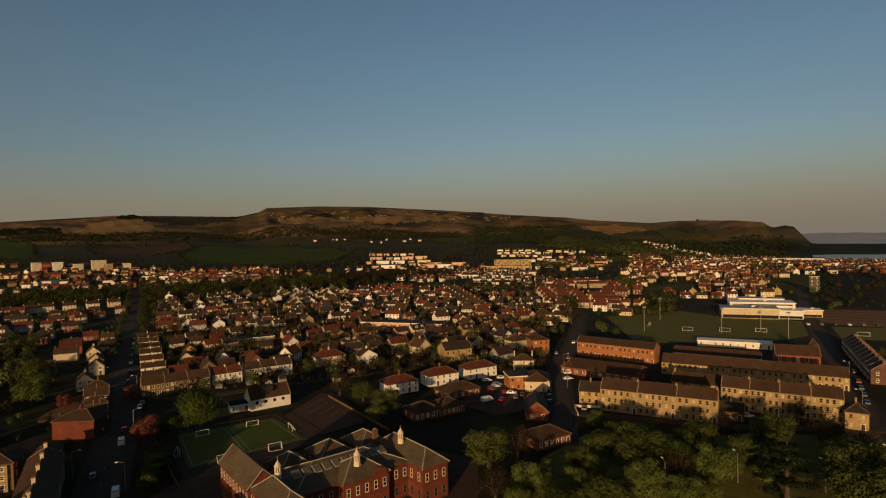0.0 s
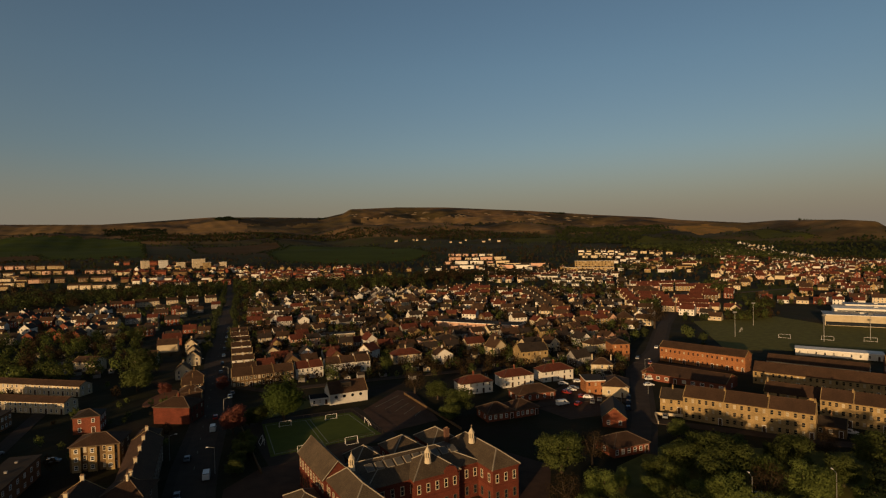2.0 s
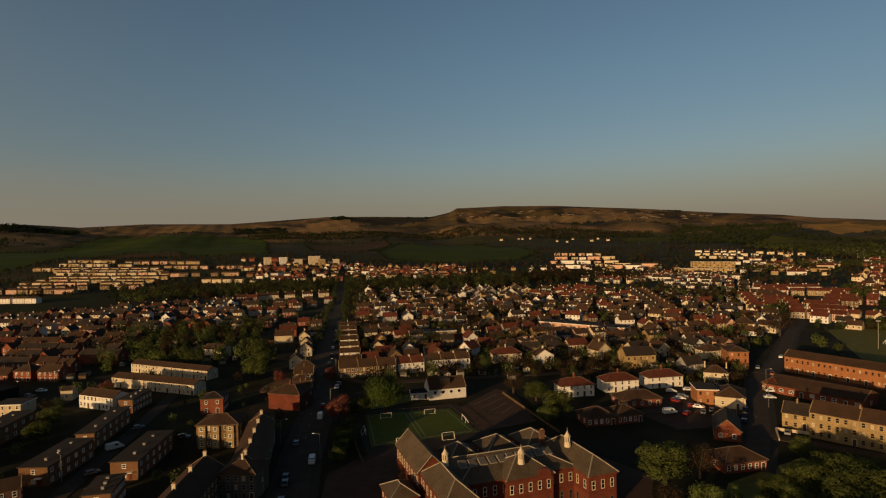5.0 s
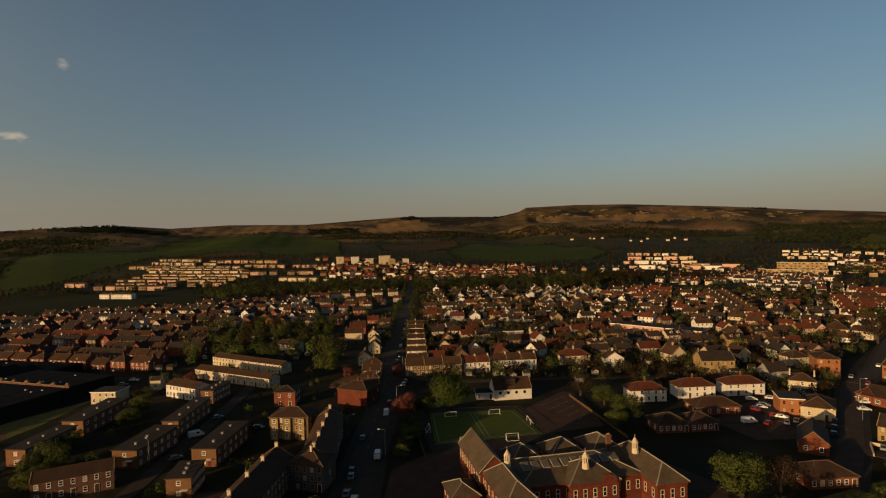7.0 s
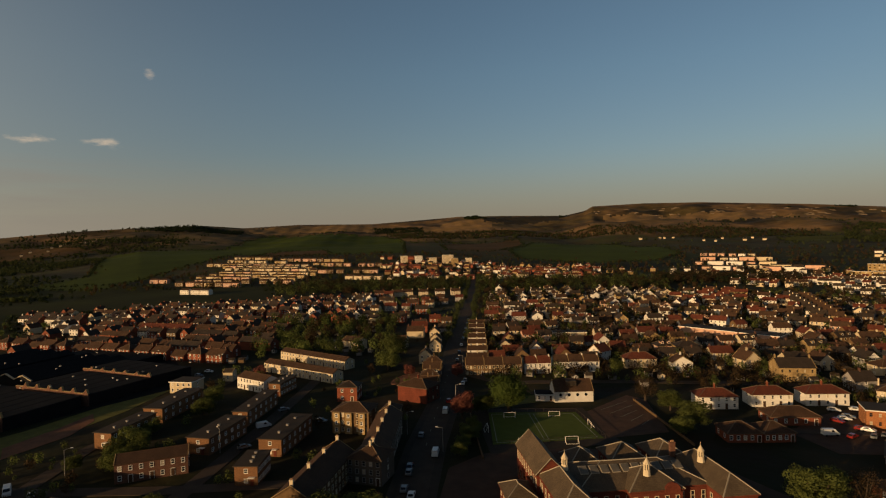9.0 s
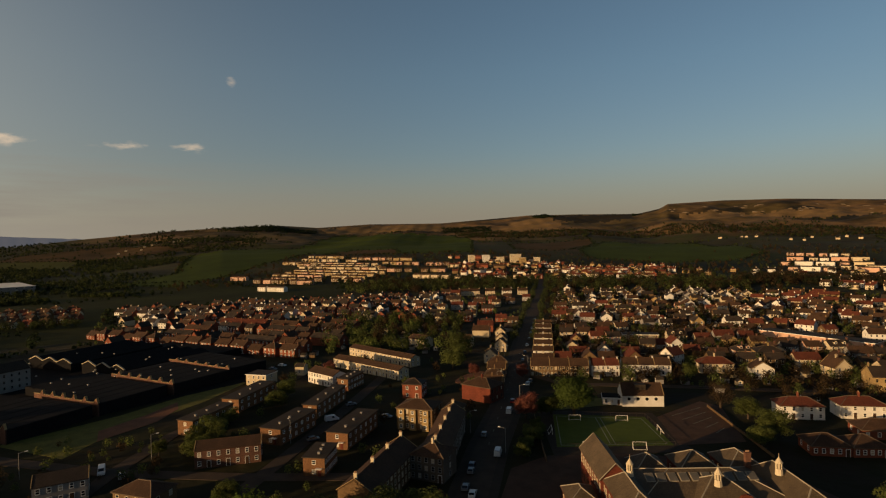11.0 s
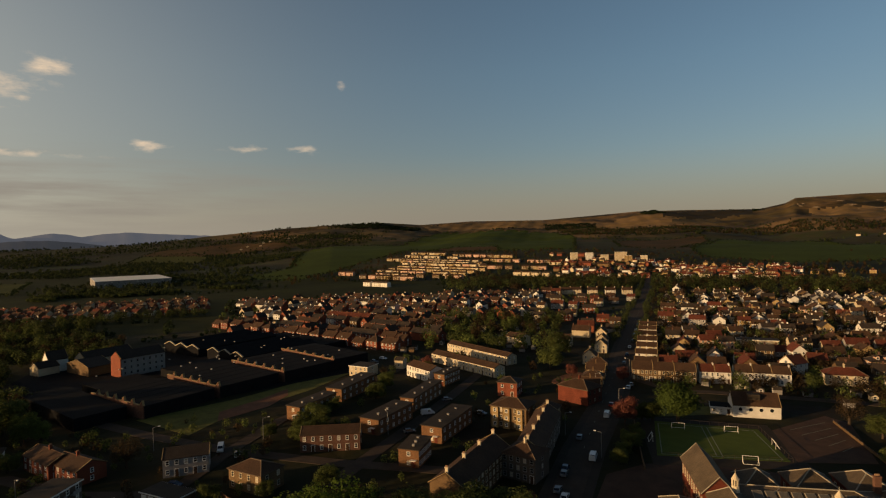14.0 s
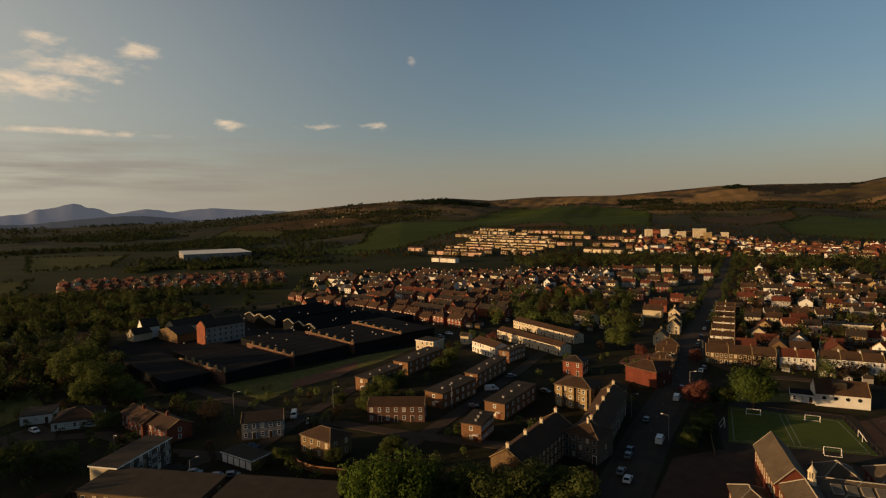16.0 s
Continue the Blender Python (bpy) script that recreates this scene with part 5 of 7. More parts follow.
    prism(bm, [(-5.0, 0), (5.0, 0), (5.0, 9.4), (0, 12.6), (-5.0, 9.4)], "x", -0.25, 0.25)
    part("brick_end", finish(bm, "brick_end", [M["redbrick"]]), tg, (-11.2, 0, 0))
    part("roof", roof_mesh(22, 10, 9.4, 3.0, "gable", "x", "slate"), tg)
    for f in range(3):
        for k in range(7):
            part("window", window_mesh(1.0, 1.3, 1, "grey"), tg, (-9.3 + k * 3.1, -5.0, 1.4 + f * 2.8), 0)
    for cx, cy, ang, L, D, h, rise, wall in ((-349.0, 56.0, 8, 9, 9, 6.5, 4.0, "white"), (-343.5, 50.5, 20, 8, 10, 4.0, 2.6, "cream"), (-348.5, 79.0, 15, 12, 26, 5.0, 3.4, "cream"), (-330, 68, 15, 22, 12, 4.5, 3.0, "brown")):
        w = part("works_building", wall_mesh(L, D, h, rise, "gable", "y", wall), base, (cx, cy, 0), ang)
        part("roof", roof_mesh(L, D, h, rise, "gable", "y", "slate"), w)
    for k in range(46):
        x, y = random.uniform(-345, -235), random.uniform(60, 205)
        bm = bmesh.new()
        quad_box(bm, -0.4, 0.4, -0.3, 0.3, 0, 0.4)
        s = part("roof_vent", finish(bm, "roof_vent", [M["metal"]]), base, (x, y, 6.2), 10)


works()


# ---- the rest of the town, zone by zone ----
OCCUPIED += [(-53, 275, 8), (-5, 140, 26), (-35, 138, 24), (-60, 180, 34), (-35, 215, 22), (240, 408, 42), (215, 335, 45), (170, 340, 45), (165, 375, 45), (80, 150, 45), (105, 145, 45), (45, 145, 25),
             (-15, 397, 20), (-35, 404, 14), (5, 390, 14), (295, 375, 40), (272, 312, 36), (-300, 130, 75), (-250, 75, 45), (-310, 75, 45), (-340, 60, 20), (-215, 105, 26)]


def free(x, y, rad):
    return all((x - a) ** 2 + (y - b) ** 2 > (rad + c) ** 2 for a, b, c in OCCUPIED)


def on_street(x, y, gap=11):
    for (x0, y0), (x1, y1) in STREETS:
        dx, dy = x1 - x0, y1 - y0
        t = max(0, min(1, ((x - x0) * dx + (y - y0) * dy) / (dx * dx + dy * dy)))
        if math.hypot(x - x0 - t * dx, y - y0 - t * dy) < gap:
            return True
    return False


MAIN_STREET = [(-62, 100), (-87, 152), (-113, 213), (-162, 309), (-275, 547), (-360, 720), (-440, 880)]
EAST_ROAD = [(40, 170), (48, 200), (63, 272), (83, 318), (112, 410), (170, 560), (240, 740)]
SIDE_STREET = [(112, 140), (150.5, 189.6), (165, 216.4), (193, 262), (225, 315.5), (246, 351), (300, 440), (400, 590)]
STREETS = [seg for road in (MAIN_STREET, EAST_ROAD, SIDE_STREET) for seg in zip(road, road[1:])]
WALL_WORDS = {"pink": "pinkish rendered", "white": "white harled", "cream": "cream rendered", "tan": "tan sandstone", "brown": "brown brick", "redbrick": "red brick", "grey": "grey harled", "orange": "orange brick"}
ROOF_WORDS = {"browntile": "brown tiled roof", "slate": "dark slate roof", "redtile": "red tiled roof", "felt": "grey felt roof"}
MADE = {}
COUNT = {}
FAR = {}


def town_house(x, y, ang, wall, roof, form, detail, group):
    """A house of one of a few forms. The first of each is built, the rest are copies of it."""
    key = (wall, roof, form, detail)
    if math.hypot(x, y) > 400 and group != "factory terrace":
        FAR.setdefault(group, []).append((x, y, ang, wall, roof, form))
        OCCUPIED.append((x, y, 0.42 * max(FORMS[form][0], FORMS[form][1])))
        return
    if key in MADE:
        m = Matrix.Translation((x, y, gz(x, y))) @ Euler((0, 0, radians(ang))).to_matrix().to_4x4()
        ob = copy_thing(MADE[key], m)
        ob["group"] = group
    else:
        L, D, eave, rise, kind, ridge, chim, bays = FORMS[form]
        ob = building("house", f"{WALL_WORDS[wall]} {FORM_WORDS[form]} with a {ROOF_WORDS[roof]}", "house", x, y, ang, L, D, eave, rise, wall, roof, kind, ridge,
                      floors=2 if eave > 4 else 1, bays=bays if detail else 0, endbays=1 if detail else 0, chimneys=chim, group=group, back=False, doors=1, pots=0, chim_wall="oldbrick", skew=False, dormers=2 if detail and form in ("semi", "villa") and roof == "slate" else 0)
        MADE[key] = ob
    OCCUPIED.append((x, y, 0.42 * max(FORMS[form][0], FORMS[form][1])))
    COUNT[group] = COUNT.get(group, 0) + 1


# length, depth, eave, rise, roof kind, ridge, chimneys, bays
FORMS = {
    "semi": (11.0, 7.6, 4.7, 2.6, "gable", "x", 2, 4),
    "villa": (9.0, 8.5, 4.9, 2.8, "hip", "x", 1, 3),
    "gabled": (7.0, 9.5, 4.5, 3.0, "gable", "y", 1, 2),
    "cottage": (9.0, 7.0, 2.9, 2.6, "gable", "x", 1, 3),
    "row": (24.0, 8.0, 5.0, 2.4, "gable", "x", 3, 8),
    "slab": (28.0, 9.0, 7.0, 1.4, "gable", "x", 0, 0),
    "bungalow": (11.0, 9.0, 2.8, 2.8, "hip", "x", 0, 3),
    "small": (8.0, 7.0, 4.5, 2.3, "gable", "x", 1, 3),
    "block": (14.0, 8.0, 5.6, 1.9, "gable", "x", 0, 4),
    "shed": (3.2, 2.4, 1.9, 0.7, "gable", "x", 0, 0),
}
FORM_WORDS = {"semi": "two-storey double house", "villa": "two-storey villa", "gabled": "gable-fronted house", "cottage": "low cottage", "row": "row of terraced houses",
              "slab": "long block of flats", "bungalow": "bungalow", "small": "small two-storey house", "block": "block of terraced flats", "shed": "garden shed"}


def polar(x, y):
    return math.degrees(math.atan2(-x, y)), math.hypot(x, y)


def zone(group, a0, a1, r0, r1, ang, spacing, gap, walls, roofs, forms, keep=0.9, detail_to=0, jitter=2.0, twist=3.0, cross=0.0):
    """Rows of houses that run at the angle ang inside a sector of the valley."""
    a = radians(ang)
    ux, uy, vx, vy = math.cos(a), math.sin(a), -math.sin(a), math.cos(a)
    mid = radians((a0 + a1) / 2)
    cx, cy = -math.sin(mid) * (r0 + r1) / 2, math.cos(mid) * (r0 + r1) / 2
    reach = r1
    k = -int(reach / spacing)
    while k * spacing < reach:
        s = -reach
        while s < reach:
            form = random.choice(forms)
            L, D = FORMS[form][0], FORMS[form][1]
            s += L / 2 + random.uniform(*gap)
            x = cx + ux * s + vx * (k * spacing + random.uniform(-jitter, jitter))
            y = cy + uy * s + vy * (k * spacing + random.uniform(-jitter, jitter))
            s += L / 2
            az, r = polar(x, y)
            if not (a0 < az < a1 and r0 < r < r1) or random.random() > keep:
                continue
            if any(within(az, r, c) for kind, c in COVER if kind == "olive") or not free(x, y, 0.42 * max(L, D)) or on_street(x, y, 7 + D / 2):
                continue
            town_house(x, y, ang + random.uniform(-twist, twist) + (90 if random.random() < cross else 0) + (180 if k % 2 and form != "slab" and random.random() < 0.3 else 0), random.choice(walls), random.choice(roofs), form, r < detail_to, group)
        k += 1


def row_line(group, start, end, turn, walls, roofs, forms=("block",), gap=(1.5, 4.0), keep=0.93):
    """A row of blocks from start to end (azimuth, range), each facing the valley."""
    (a0, r0), (a1, r1) = start, end
    p = Vector((-math.sin(radians(a0)) * r0, math.cos(radians(a0)) * r0))
    q = Vector((-math.sin(radians(a1)) * r1, math.cos(radians(a1)) * r1))
    length, s = (q - p).length, 0.0
    while s < length:
        form = random.choice(forms)
        s += FORMS[form][0] / 2
        c = p.lerp(q, min(s / length, 1))
        s += FORMS[form][0] / 2 + random.uniform(*gap)
        if random.random() < keep:
            town_house(c.x, c.y + random.uniform(-2, 2), math.degrees(math.atan2(q.y - p.y, q.x - p.x)) + turn + random.uniform(-2, 2), random.choice(walls), random.choice(roofs), form, False, group)


random.seed(11)
# villas that stand out among the houses
building("villa", "large tan sandstone villa with a dark slate roof", "villa", 14.5, 292.0, 22, 15.0, 10, 6.2, 3.2, "tan", "slate", "gable", bays=5, chimneys=2, endbays=2)
building("villa", "tan sandstone double villa with a hipped roof", "villa", -32.0, 324.0, 26, 12.5, 9, 6.0, 2.6, "tan", "slate", "hip", bays=5, chimneys=1, endbays=2)
building("villa", "tan villa with a broad hipped roof beside the road", "villa", 86.0, 414.0, -12, 13.0, 11, 4.6, 3.6, "tan", "browntile", "hip", bays=4, chimneys=0, endbays=2)
building("villa", "cream gabled house with a steep brown roof", "villa", -3.5, 309.0, 40, 8.0, 9.5, 4.6, 3.6, "cream", "browntile", "gable", "y", bays=2, chimneys=1, endbays=2)
building("villa", "white gabled house with a tall chimney", "villa", -71.0, 298.0, 70, 9.5, 7.5, 5.2, 3.2, "white", "redtile", "gable", bays=3, chimneys=1, endbays=2)
building("semi_detached_house", "cream double house under a long red tiled roof", "house", -50.0, 291.0, 28, 15.0, 8, 4.4, 2.8, "cream", "redtile", "hip", bays=5, chimneys=1, endbays=1)
building("villa", "white villa with a brown gabled roof", "villa", -30.5, 288.5, 24, 9.0, 8, 4.8, 2.8, "white", "browntile", "gable", "y", bays=2, chimneys=1, endbays=2)
building("flat_roofed_block", "long low cream block with a flat roof", "block", -106.0, 357.0, 24, 21.0, 8, 3.6, 0, "cream", "felt", "flat", floors=1, bays=8, chimneys=0, endbays=1)
for k in range(8):
    town_house(33.0 + k * 1.9, 628.0 - k * 20.0, 78, "tan" if k % 3 else "cream", "browntile", "gabled", False, "stepped street")
    town_house(21.0 + k * 2.2, 632.0 - k * 20.0, 258, "cream" if k % 2 else "white", "slate", "gabled", False, "stepped street")
row_line("white cottages", (-4.9, 752), (-13.2, 752), 0, ["white", "cream"], ["felt", "slate"], ("cottage", "semi", "small"), (2, 6))
row_line("white cottages", (-5.6, 720), (-11.6, 715), 0, ["white", "white", "cream"], ["felt", "redtile"], ("cottage", "semi"), (2, 6))
row_line("red terraces", (-12.2, 690), (-16.2, 706), 0, ["white"], ["redtile"], ("row",), (0, 0.5), 1)
EAST_WALLS, EAST_ROOFS = ["cream", "pink", "tan", "cream", "brown"], ["redtile", "redtile", "browntile", "redtile"]
for k in range(7):
    row_line("red terraces", (-10.6 - k * 0.25, 660 - k * 26), (-19.0 + k * 0.1, 668 - k * 30), 0, EAST_WALLS, EAST_ROOFS, ("row", "semi", "row"), (1, 5), 0.88)
for k in range(2):
    row_line("red terraces", (-21.0, 900 - k * 60), (-33.0, 880 - k * 46), 0, EAST_WALLS, EAST_ROOFS, ("row", "semi", "semi"), (2, 7), 0.82)
STONE_WALLS, STONE_ROOFS = ["cream", "brown", "grey", "brown", "tan", "pink", "white"], ["browntile", "slate", "browntile", "slate", "redtile"]
zone("middle town", -11.5, 24.5, 283, 345, 28, 19, (2.0, 7), STONE_WALLS, STONE_ROOFS, ["semi", "small", "cottage", "villa", "gabled", "small", "gabled"], 0.7, 400, 3.0, 8, 0.12)
zone("middle town", -11.5, 24.5, 345, 425, 31, 18, (2.0, 6), STONE_WALLS, STONE_ROOFS, ["semi", "small", "cottage", "small", "gabled"], 0.72, 400, 3.0, 8, 0.12)
zone("middle town", 7, 24.8, 425, 540, 27, 18, (1.5, 6), STONE_WALLS, STONE_ROOFS, ["semi", "small", "small", "gabled", "cottage"], 0.72, 0, 3.0, 8, 0.12)
zone("middle town", -11.5, 7, 425, 560, -6, 19, (2, 8), STONE_WALLS + ["white"], STONE_ROOFS, ["semi", "small", "small", "gabled", "cottage", "semi"], 0.72, 0, 3.0, 8, 0.12)
zone("middle town", 8, 24.8, 540, 690, 117, 19, (1.0, 5), ["cream", "grey", "brown", "white", "tan"], ["slate", "browntile", "slate"], ["semi", "small", "small"], 0.68, 0, 3.0, 9, 0.25)
zone("middle town", -4, 8, 560, 690, -2, 24, (3, 9), ["cream", "tan", "white"], ["redtile", "browntile", "redtile"], ["row", "semi", "semi"], 0.72, 0, 1.5, 4)
zone("red roof estate", -22, -11.5, 390, 520, -28, 20, (2, 6), ["white", "cream", "white", "tan"], ["redtile", "browntile", "slate"], ["semi", "small", "gabled", "cottage"], 0.82, 0)
zone("red roof estate", -12, 3, 765, 930, -12, 27, (3, 9), ["white", "cream", "white"], ["redtile", "browntile", "slate"], ["semi", "row", "small"], 0.6)
zone("street houses", 27, 36, 330, 660, 26, 24, (4, 12), ["cream", "brown", "redbrick", "grey"], ["browntile", "redtile", "slate"], ["semi", "small", "cottage"], 0.55, 0)
for k in range(15):
    s = -91 + k * 13.0
    town_house(-347.2 + s * 0.984 + 2, 192.4 + s * 0.177, 10.2, "redbrick", "browntile", "villa" if k % 4 == 1 else "semi" if k % 3 else "cottage", True, "factory terrace")
zone("brick terraces", 45, 66.5, 320, 445, 10, 19, (1, 5), ["redbrick", "redbrick", "redbrick", "brown"], ["browntile", "browntile", "slate"], ["semi", "small", "gabled", "row"], 0.8, 380)
zone("white gables", 36, 66, 445, 640, 14, 21, (2, 5), ["white", "redbrick", "cream", "redbrick"], ["slate", "browntile", "slate"], ["gabled", "semi", "small"], 0.72)
row_line("white gables", (36.5, 655), (27.5, 660), 0, ["white", "cream", "redbrick"], ["browntile"], ("row", "semi"), (4, 12), 0.9)
row_line("orange row", (57.6, 470), (54.5, 452), 0, ["orange"], ["redtile"], ("row",), (0, 0.5), 1)
PALE, DULL, DARK = ["cream", "tan", "pink", "cream", "tan"], ["tan", "brown", "pink"], ["browntile", "slate", "browntile"]
for start, end, walls in (((50.5, 1340), (45.5, 1270), PALE), ((51, 1225), (43, 1135), PALE), ((52, 1080), (43.5, 990), PALE), ((54, 1000), (47, 925), DULL), ((49.9, 1403), (46.7, 1364), PALE), ((52.3, 1277), (43.4, 1182), PALE), ((45.7, 1328), (39.2, 1264), DULL), ((50.7, 1176), (42.5, 1095), PALE), ((42.6, 1206), (36.0, 1152), DULL), ((51.3, 1114), (42.7, 1031), PALE),
                          ((53.2, 1044), (44.1, 951), PALE), ((43, 1075), (36.5, 1040), DULL), ((39.5, 949), (35.8, 922), ["cream"]), ((54.9, 959), (49.8, 901), DULL), ((47.2, 927), (44.1, 897), DULL), ((57.0, 1029), (55.5, 1011), DULL), ((54.4, 823), (52.3, 796), ["white"])):
    row_line("hillside estate", start, end, 0, walls, DARK)
for start, end in (((36, 1290), (27, 1250)), ((36, 1120), (28, 1080)), ((35.5, 1010), (24, 980)), ((27, 1150), (19, 1090)), ((26, 1050), (16, 1000)), ((24, 930), (14, 905)), ((33, 930), (26, 910))):
    row_line("upper town", start, end, 0, ["white", "cream", "redbrick", "brown"], ["redtile", "browntile", "redtile"], ("block", "semi", "row", "small"), (3, 12), 0.85)
for k in range(5):
    row_line("valley estate", (88, 610 + k * 26), (69.5, 585 + k * 26), -42, ["redbrick", "cream", "brown"], ["browntile", "redtile", "browntile"], ("small", "cottage", "cottage"), (1.5, 5), 0.88)
zone("upper town", 14, 35, 905, 1230, 8, 25, (4, 14), ["white", "cream", "redbrick", "brown", "tan"], ["redtile", "browntile", "redtile", "slate"], ["semi", "small", "cottage", "gabled"], 0.5)
zone("east roofs", -35, -19.5, 560, 900, -26, 22, (2, 7), ["cream", "brown", "white", "redbrick", "tan"], ["redtile", "browntile", "browntile"], ["semi", "small", "cottage", "small", "gabled"], 0.62)
zone("east town", -40, -20, 905, 1380, -24, 27, (3, 10), ["white", "cream", "redbrick", "white", "tan"], ["redtile", "browntile", "slate", "redtile"], ["semi", "small", "cottage", "semi", "gabled"], 0.68)
for start, end in (((5.4, 1439), (0.9, 1408)), ((5.4, 1326), (0.3, 1318)), ((5.8, 1234), (-0.8, 1214)), ((5.2, 1113), (-2.2, 1086)), ((1.5, 1150), (-4.0, 1130))):
    row_line("far white estate", start, end, 0, ["cream", "cream", "pink", "white"], ["felt", "slate"], ("slab", "block", "block"), (3, 10), 0.9)
for start, end in (((-7.4, 1469), (-15.7, 1454)), ((-7.4, 1400), (-15.0, 1390)), ((-7.8, 1330), (-13.0, 1310))):
    row_line("far white rows", start, end, 0, ["cream", "white", "cream"], ["slate", "browntile"], ("block", "semi"), (3, 9), 0.88)
zone("far houses", -18, -10.8, 940, 1290, -10, 40, (6, 20), ["white", "cream", "tan"], ["browntile", "redtile", "slate"], ["semi", "villa", "row"], 0.7)
zone("far houses", -6, 14, 950, 1100, 6, 44, (8, 30), ["white", "cream", "tan"], ["browntile", "redtile", "slate"], ["semi", "villa"], 0.5)
zone("far houses", -24, -17.5, 1400, 1900, -20, 44, (6, 26), ["white", "cream"], ["slate", "browntile"], ["semi", "villa"], 0.6)
zone("farms", 0, 12, 2000, 2150, 6, 60, (10, 50), ["cream"], ["slate"], ["semi", "small"], 0.25)
for start, end in (((-21.4, 2030), (-24.2, 1890)), ((-22.3, 1900), (-25.6, 1700)), ((-24.0, 1760), (-27.0, 1480))):
    row_line("slope village", start, end, 0, ["white", "cream", "white"], ["slate", "browntile"], ("semi", "small", "block"), (4, 16), 0.85)
zone("hill village", 61, 67, 2280, 2400, 62, 60, (6, 20), ["cream"], ["slate"], ["small"], 0.6)


def scatter_sheds(n, a0, a1, r0, r1):
    """Small sheds, garages and outhouses in the back gardens."""
    for k in range(n):
        a, r = radians(random.uniform(a0, a1)), math.sqrt(random.uniform(r0 * r0, r1 * r1))
        x, y = -math.sin(a) * r, math.cos(a) * r
        if free(x, y, 1.0) and not on_street(x, y, 8):
            FAR.setdefault("garden sheds", []).append((x, y, random.choice((28, 118, 30, 0)), random.choice(("brown", "grey", "cream", "grey")), random.choice(("felt", "slate", "felt")), "shed"))


scatter_sheds(1500, -12, 25, 255, 690)
scatter_sheds(350, 36, 66, 320, 640)


def far_houses(group, spots, windows_to=950, block_windows_to=1450):
    """The houses of a far quarter, too many to count, joined: walls, roofs, chimneys and windows as real geometry."""
    used = sorted({w for s in spots for w in s[3:5]} | {"trim", "glass", "tan", "hipcap"})
    verts, faces, mats, base = [], [], [], 0
    kit = {}
    for x, y, ang, wall, roof, form in spots:
        near = math.hypot(x, y) < (block_windows_to if form == "block" else windows_to)
        key = (wall, roof, form, near)
        if key not in kit:
            L, D, eave, rise, kind, ridge, chim, bays = FORMS[form]
            bits = [(wall_mesh(L, D, eave, rise, kind, ridge, wall), (0, 0, 0), 0), (roof_mesh(L, D, eave, rise, kind, ridge, roof, 0.2, "trim", False), (0, 0, 0), 0)]
            for i in range(chim):
                s = 0 if chim == 1 else -0.5 + i / (chim - 1)
                bm = bmesh.new()
                quad_box(bm, -0.4, 0.4, -0.3, 0.3, -1.0, 1.2)
                bits.append((finish(bm, "stack", [M[wall]]), (s * (L - 1), 0, eave + rise) if ridge == "x" else (0, s * (D - 1), eave + rise), 0))
            if near:
                floors = 2 if eave > 4 else 1
                for f in range(floors):
                    for i in range(bays):
                        bits.append((window_mesh(1.1, 1.4, 1), ((i + 0.5) / bays * L - L / 2, -D / 2, eave / floors * (f + 0.3)), 0))
                    bits.append((window_mesh(1.1, 1.4, 1), (-L / 2, 0, eave / floors * (f + 0.3)), -90))
            vs, fs, ms, n0 = [], [], [], 0
            for me, place, turn in bits:
                t = pose(*place, 0, 0, turn)
                vs += [t @ v.co for v in me.vertices]
                for p in me.polygons:
                    fs.append([i + n0 for i in p.vertices])
                    ms.append(used.index(next(k for k in M if M[k] == me.materials[p.material_index])))
                n0 += len(me.vertices)
            kit[key] = (np.array([tuple(v) for v in vs]), fs, ms)
        v, fs, ms = kit[key]
        c, s = math.cos(radians(ang)), math.sin(radians(ang))
        w = np.stack([v[:, 0] * c - v[:, 1] * s + x, v[:, 0] * s + v[:, 1] * c + y, v[:, 2] + gz(x, y)], 1)
        verts += w.tolist()
        faces += [[i + base for i in f] for f in fs]
        mats += ms
        base += len(v)
    me = bpy.data.meshes.new("houses")
    me.from_pydata(verts, [], faces)
    for k in used:
        me.materials.append(M[k])
    me.polygons.foreach_set("material_index", mats)
    me.update()
    tagged(new("houses", me), FAR_WORDS.get(group, "distant houses with pale walls and dark roofs"), "houses", kind="stuff")


FAR_WORDS = {"slope village": "white houses climbing the slope between woods", "middle town": "crowded stone and harled houses of the town", "red roof estate": "white houses with red tiled roofs", "hillside estate": "rows of pale flats stepping up the hillside",
             "upper town": "mixed houses on the rising ground", "east town": "spread of red and brown roofed houses", "white gables": "white gabled houses in close rows", "valley estate": "small red-roofed houses beside the meadows", "garden sheds": "small sheds and garages in the back gardens", "red terraces": "terraces with bright red tiled roofs", "white cottages": "bright white cottages in close rows", "stepped street": "gabled houses stepping down a street", "far white estate": "pale flats in stepped rows"}
for group, spots in FAR.items():
    far_houses(group, spots)
for az, r, L, D, h, wall in ((33.7, 1215, 14, 12, 14, "cream"), (32.25, 1215, 15, 12, 14, "white"), (30.8, 1215, 15, 12, 11, "cream"), (29.3, 1215, 23, 14, 18, "cream"), (28.6, 1200, 14, 12, 13, "tan"), (27.2, 1215, 13, 12, 13, "cream")):
    px, py = -math.sin(radians(az)) * r, math.cos(radians(az)) * r
    building("tower_block", "pale block of flats on the hillside", "flats", px, py, az + 6, L, D, h, 0, wall, "felt", "flat", floors=int(h / 2.9), bays=5, endbays=2, chimneys=0, group="tower blocks", back=False, doors=0)
building("tower_block", "dark brick tower block of five storeys", "flats", 379, 540, -35, 8, 10, 15, 0, "soot", "felt", "flat", floors=5, bays=2, endbays=3, chimneys=0, back=False, doors=0)
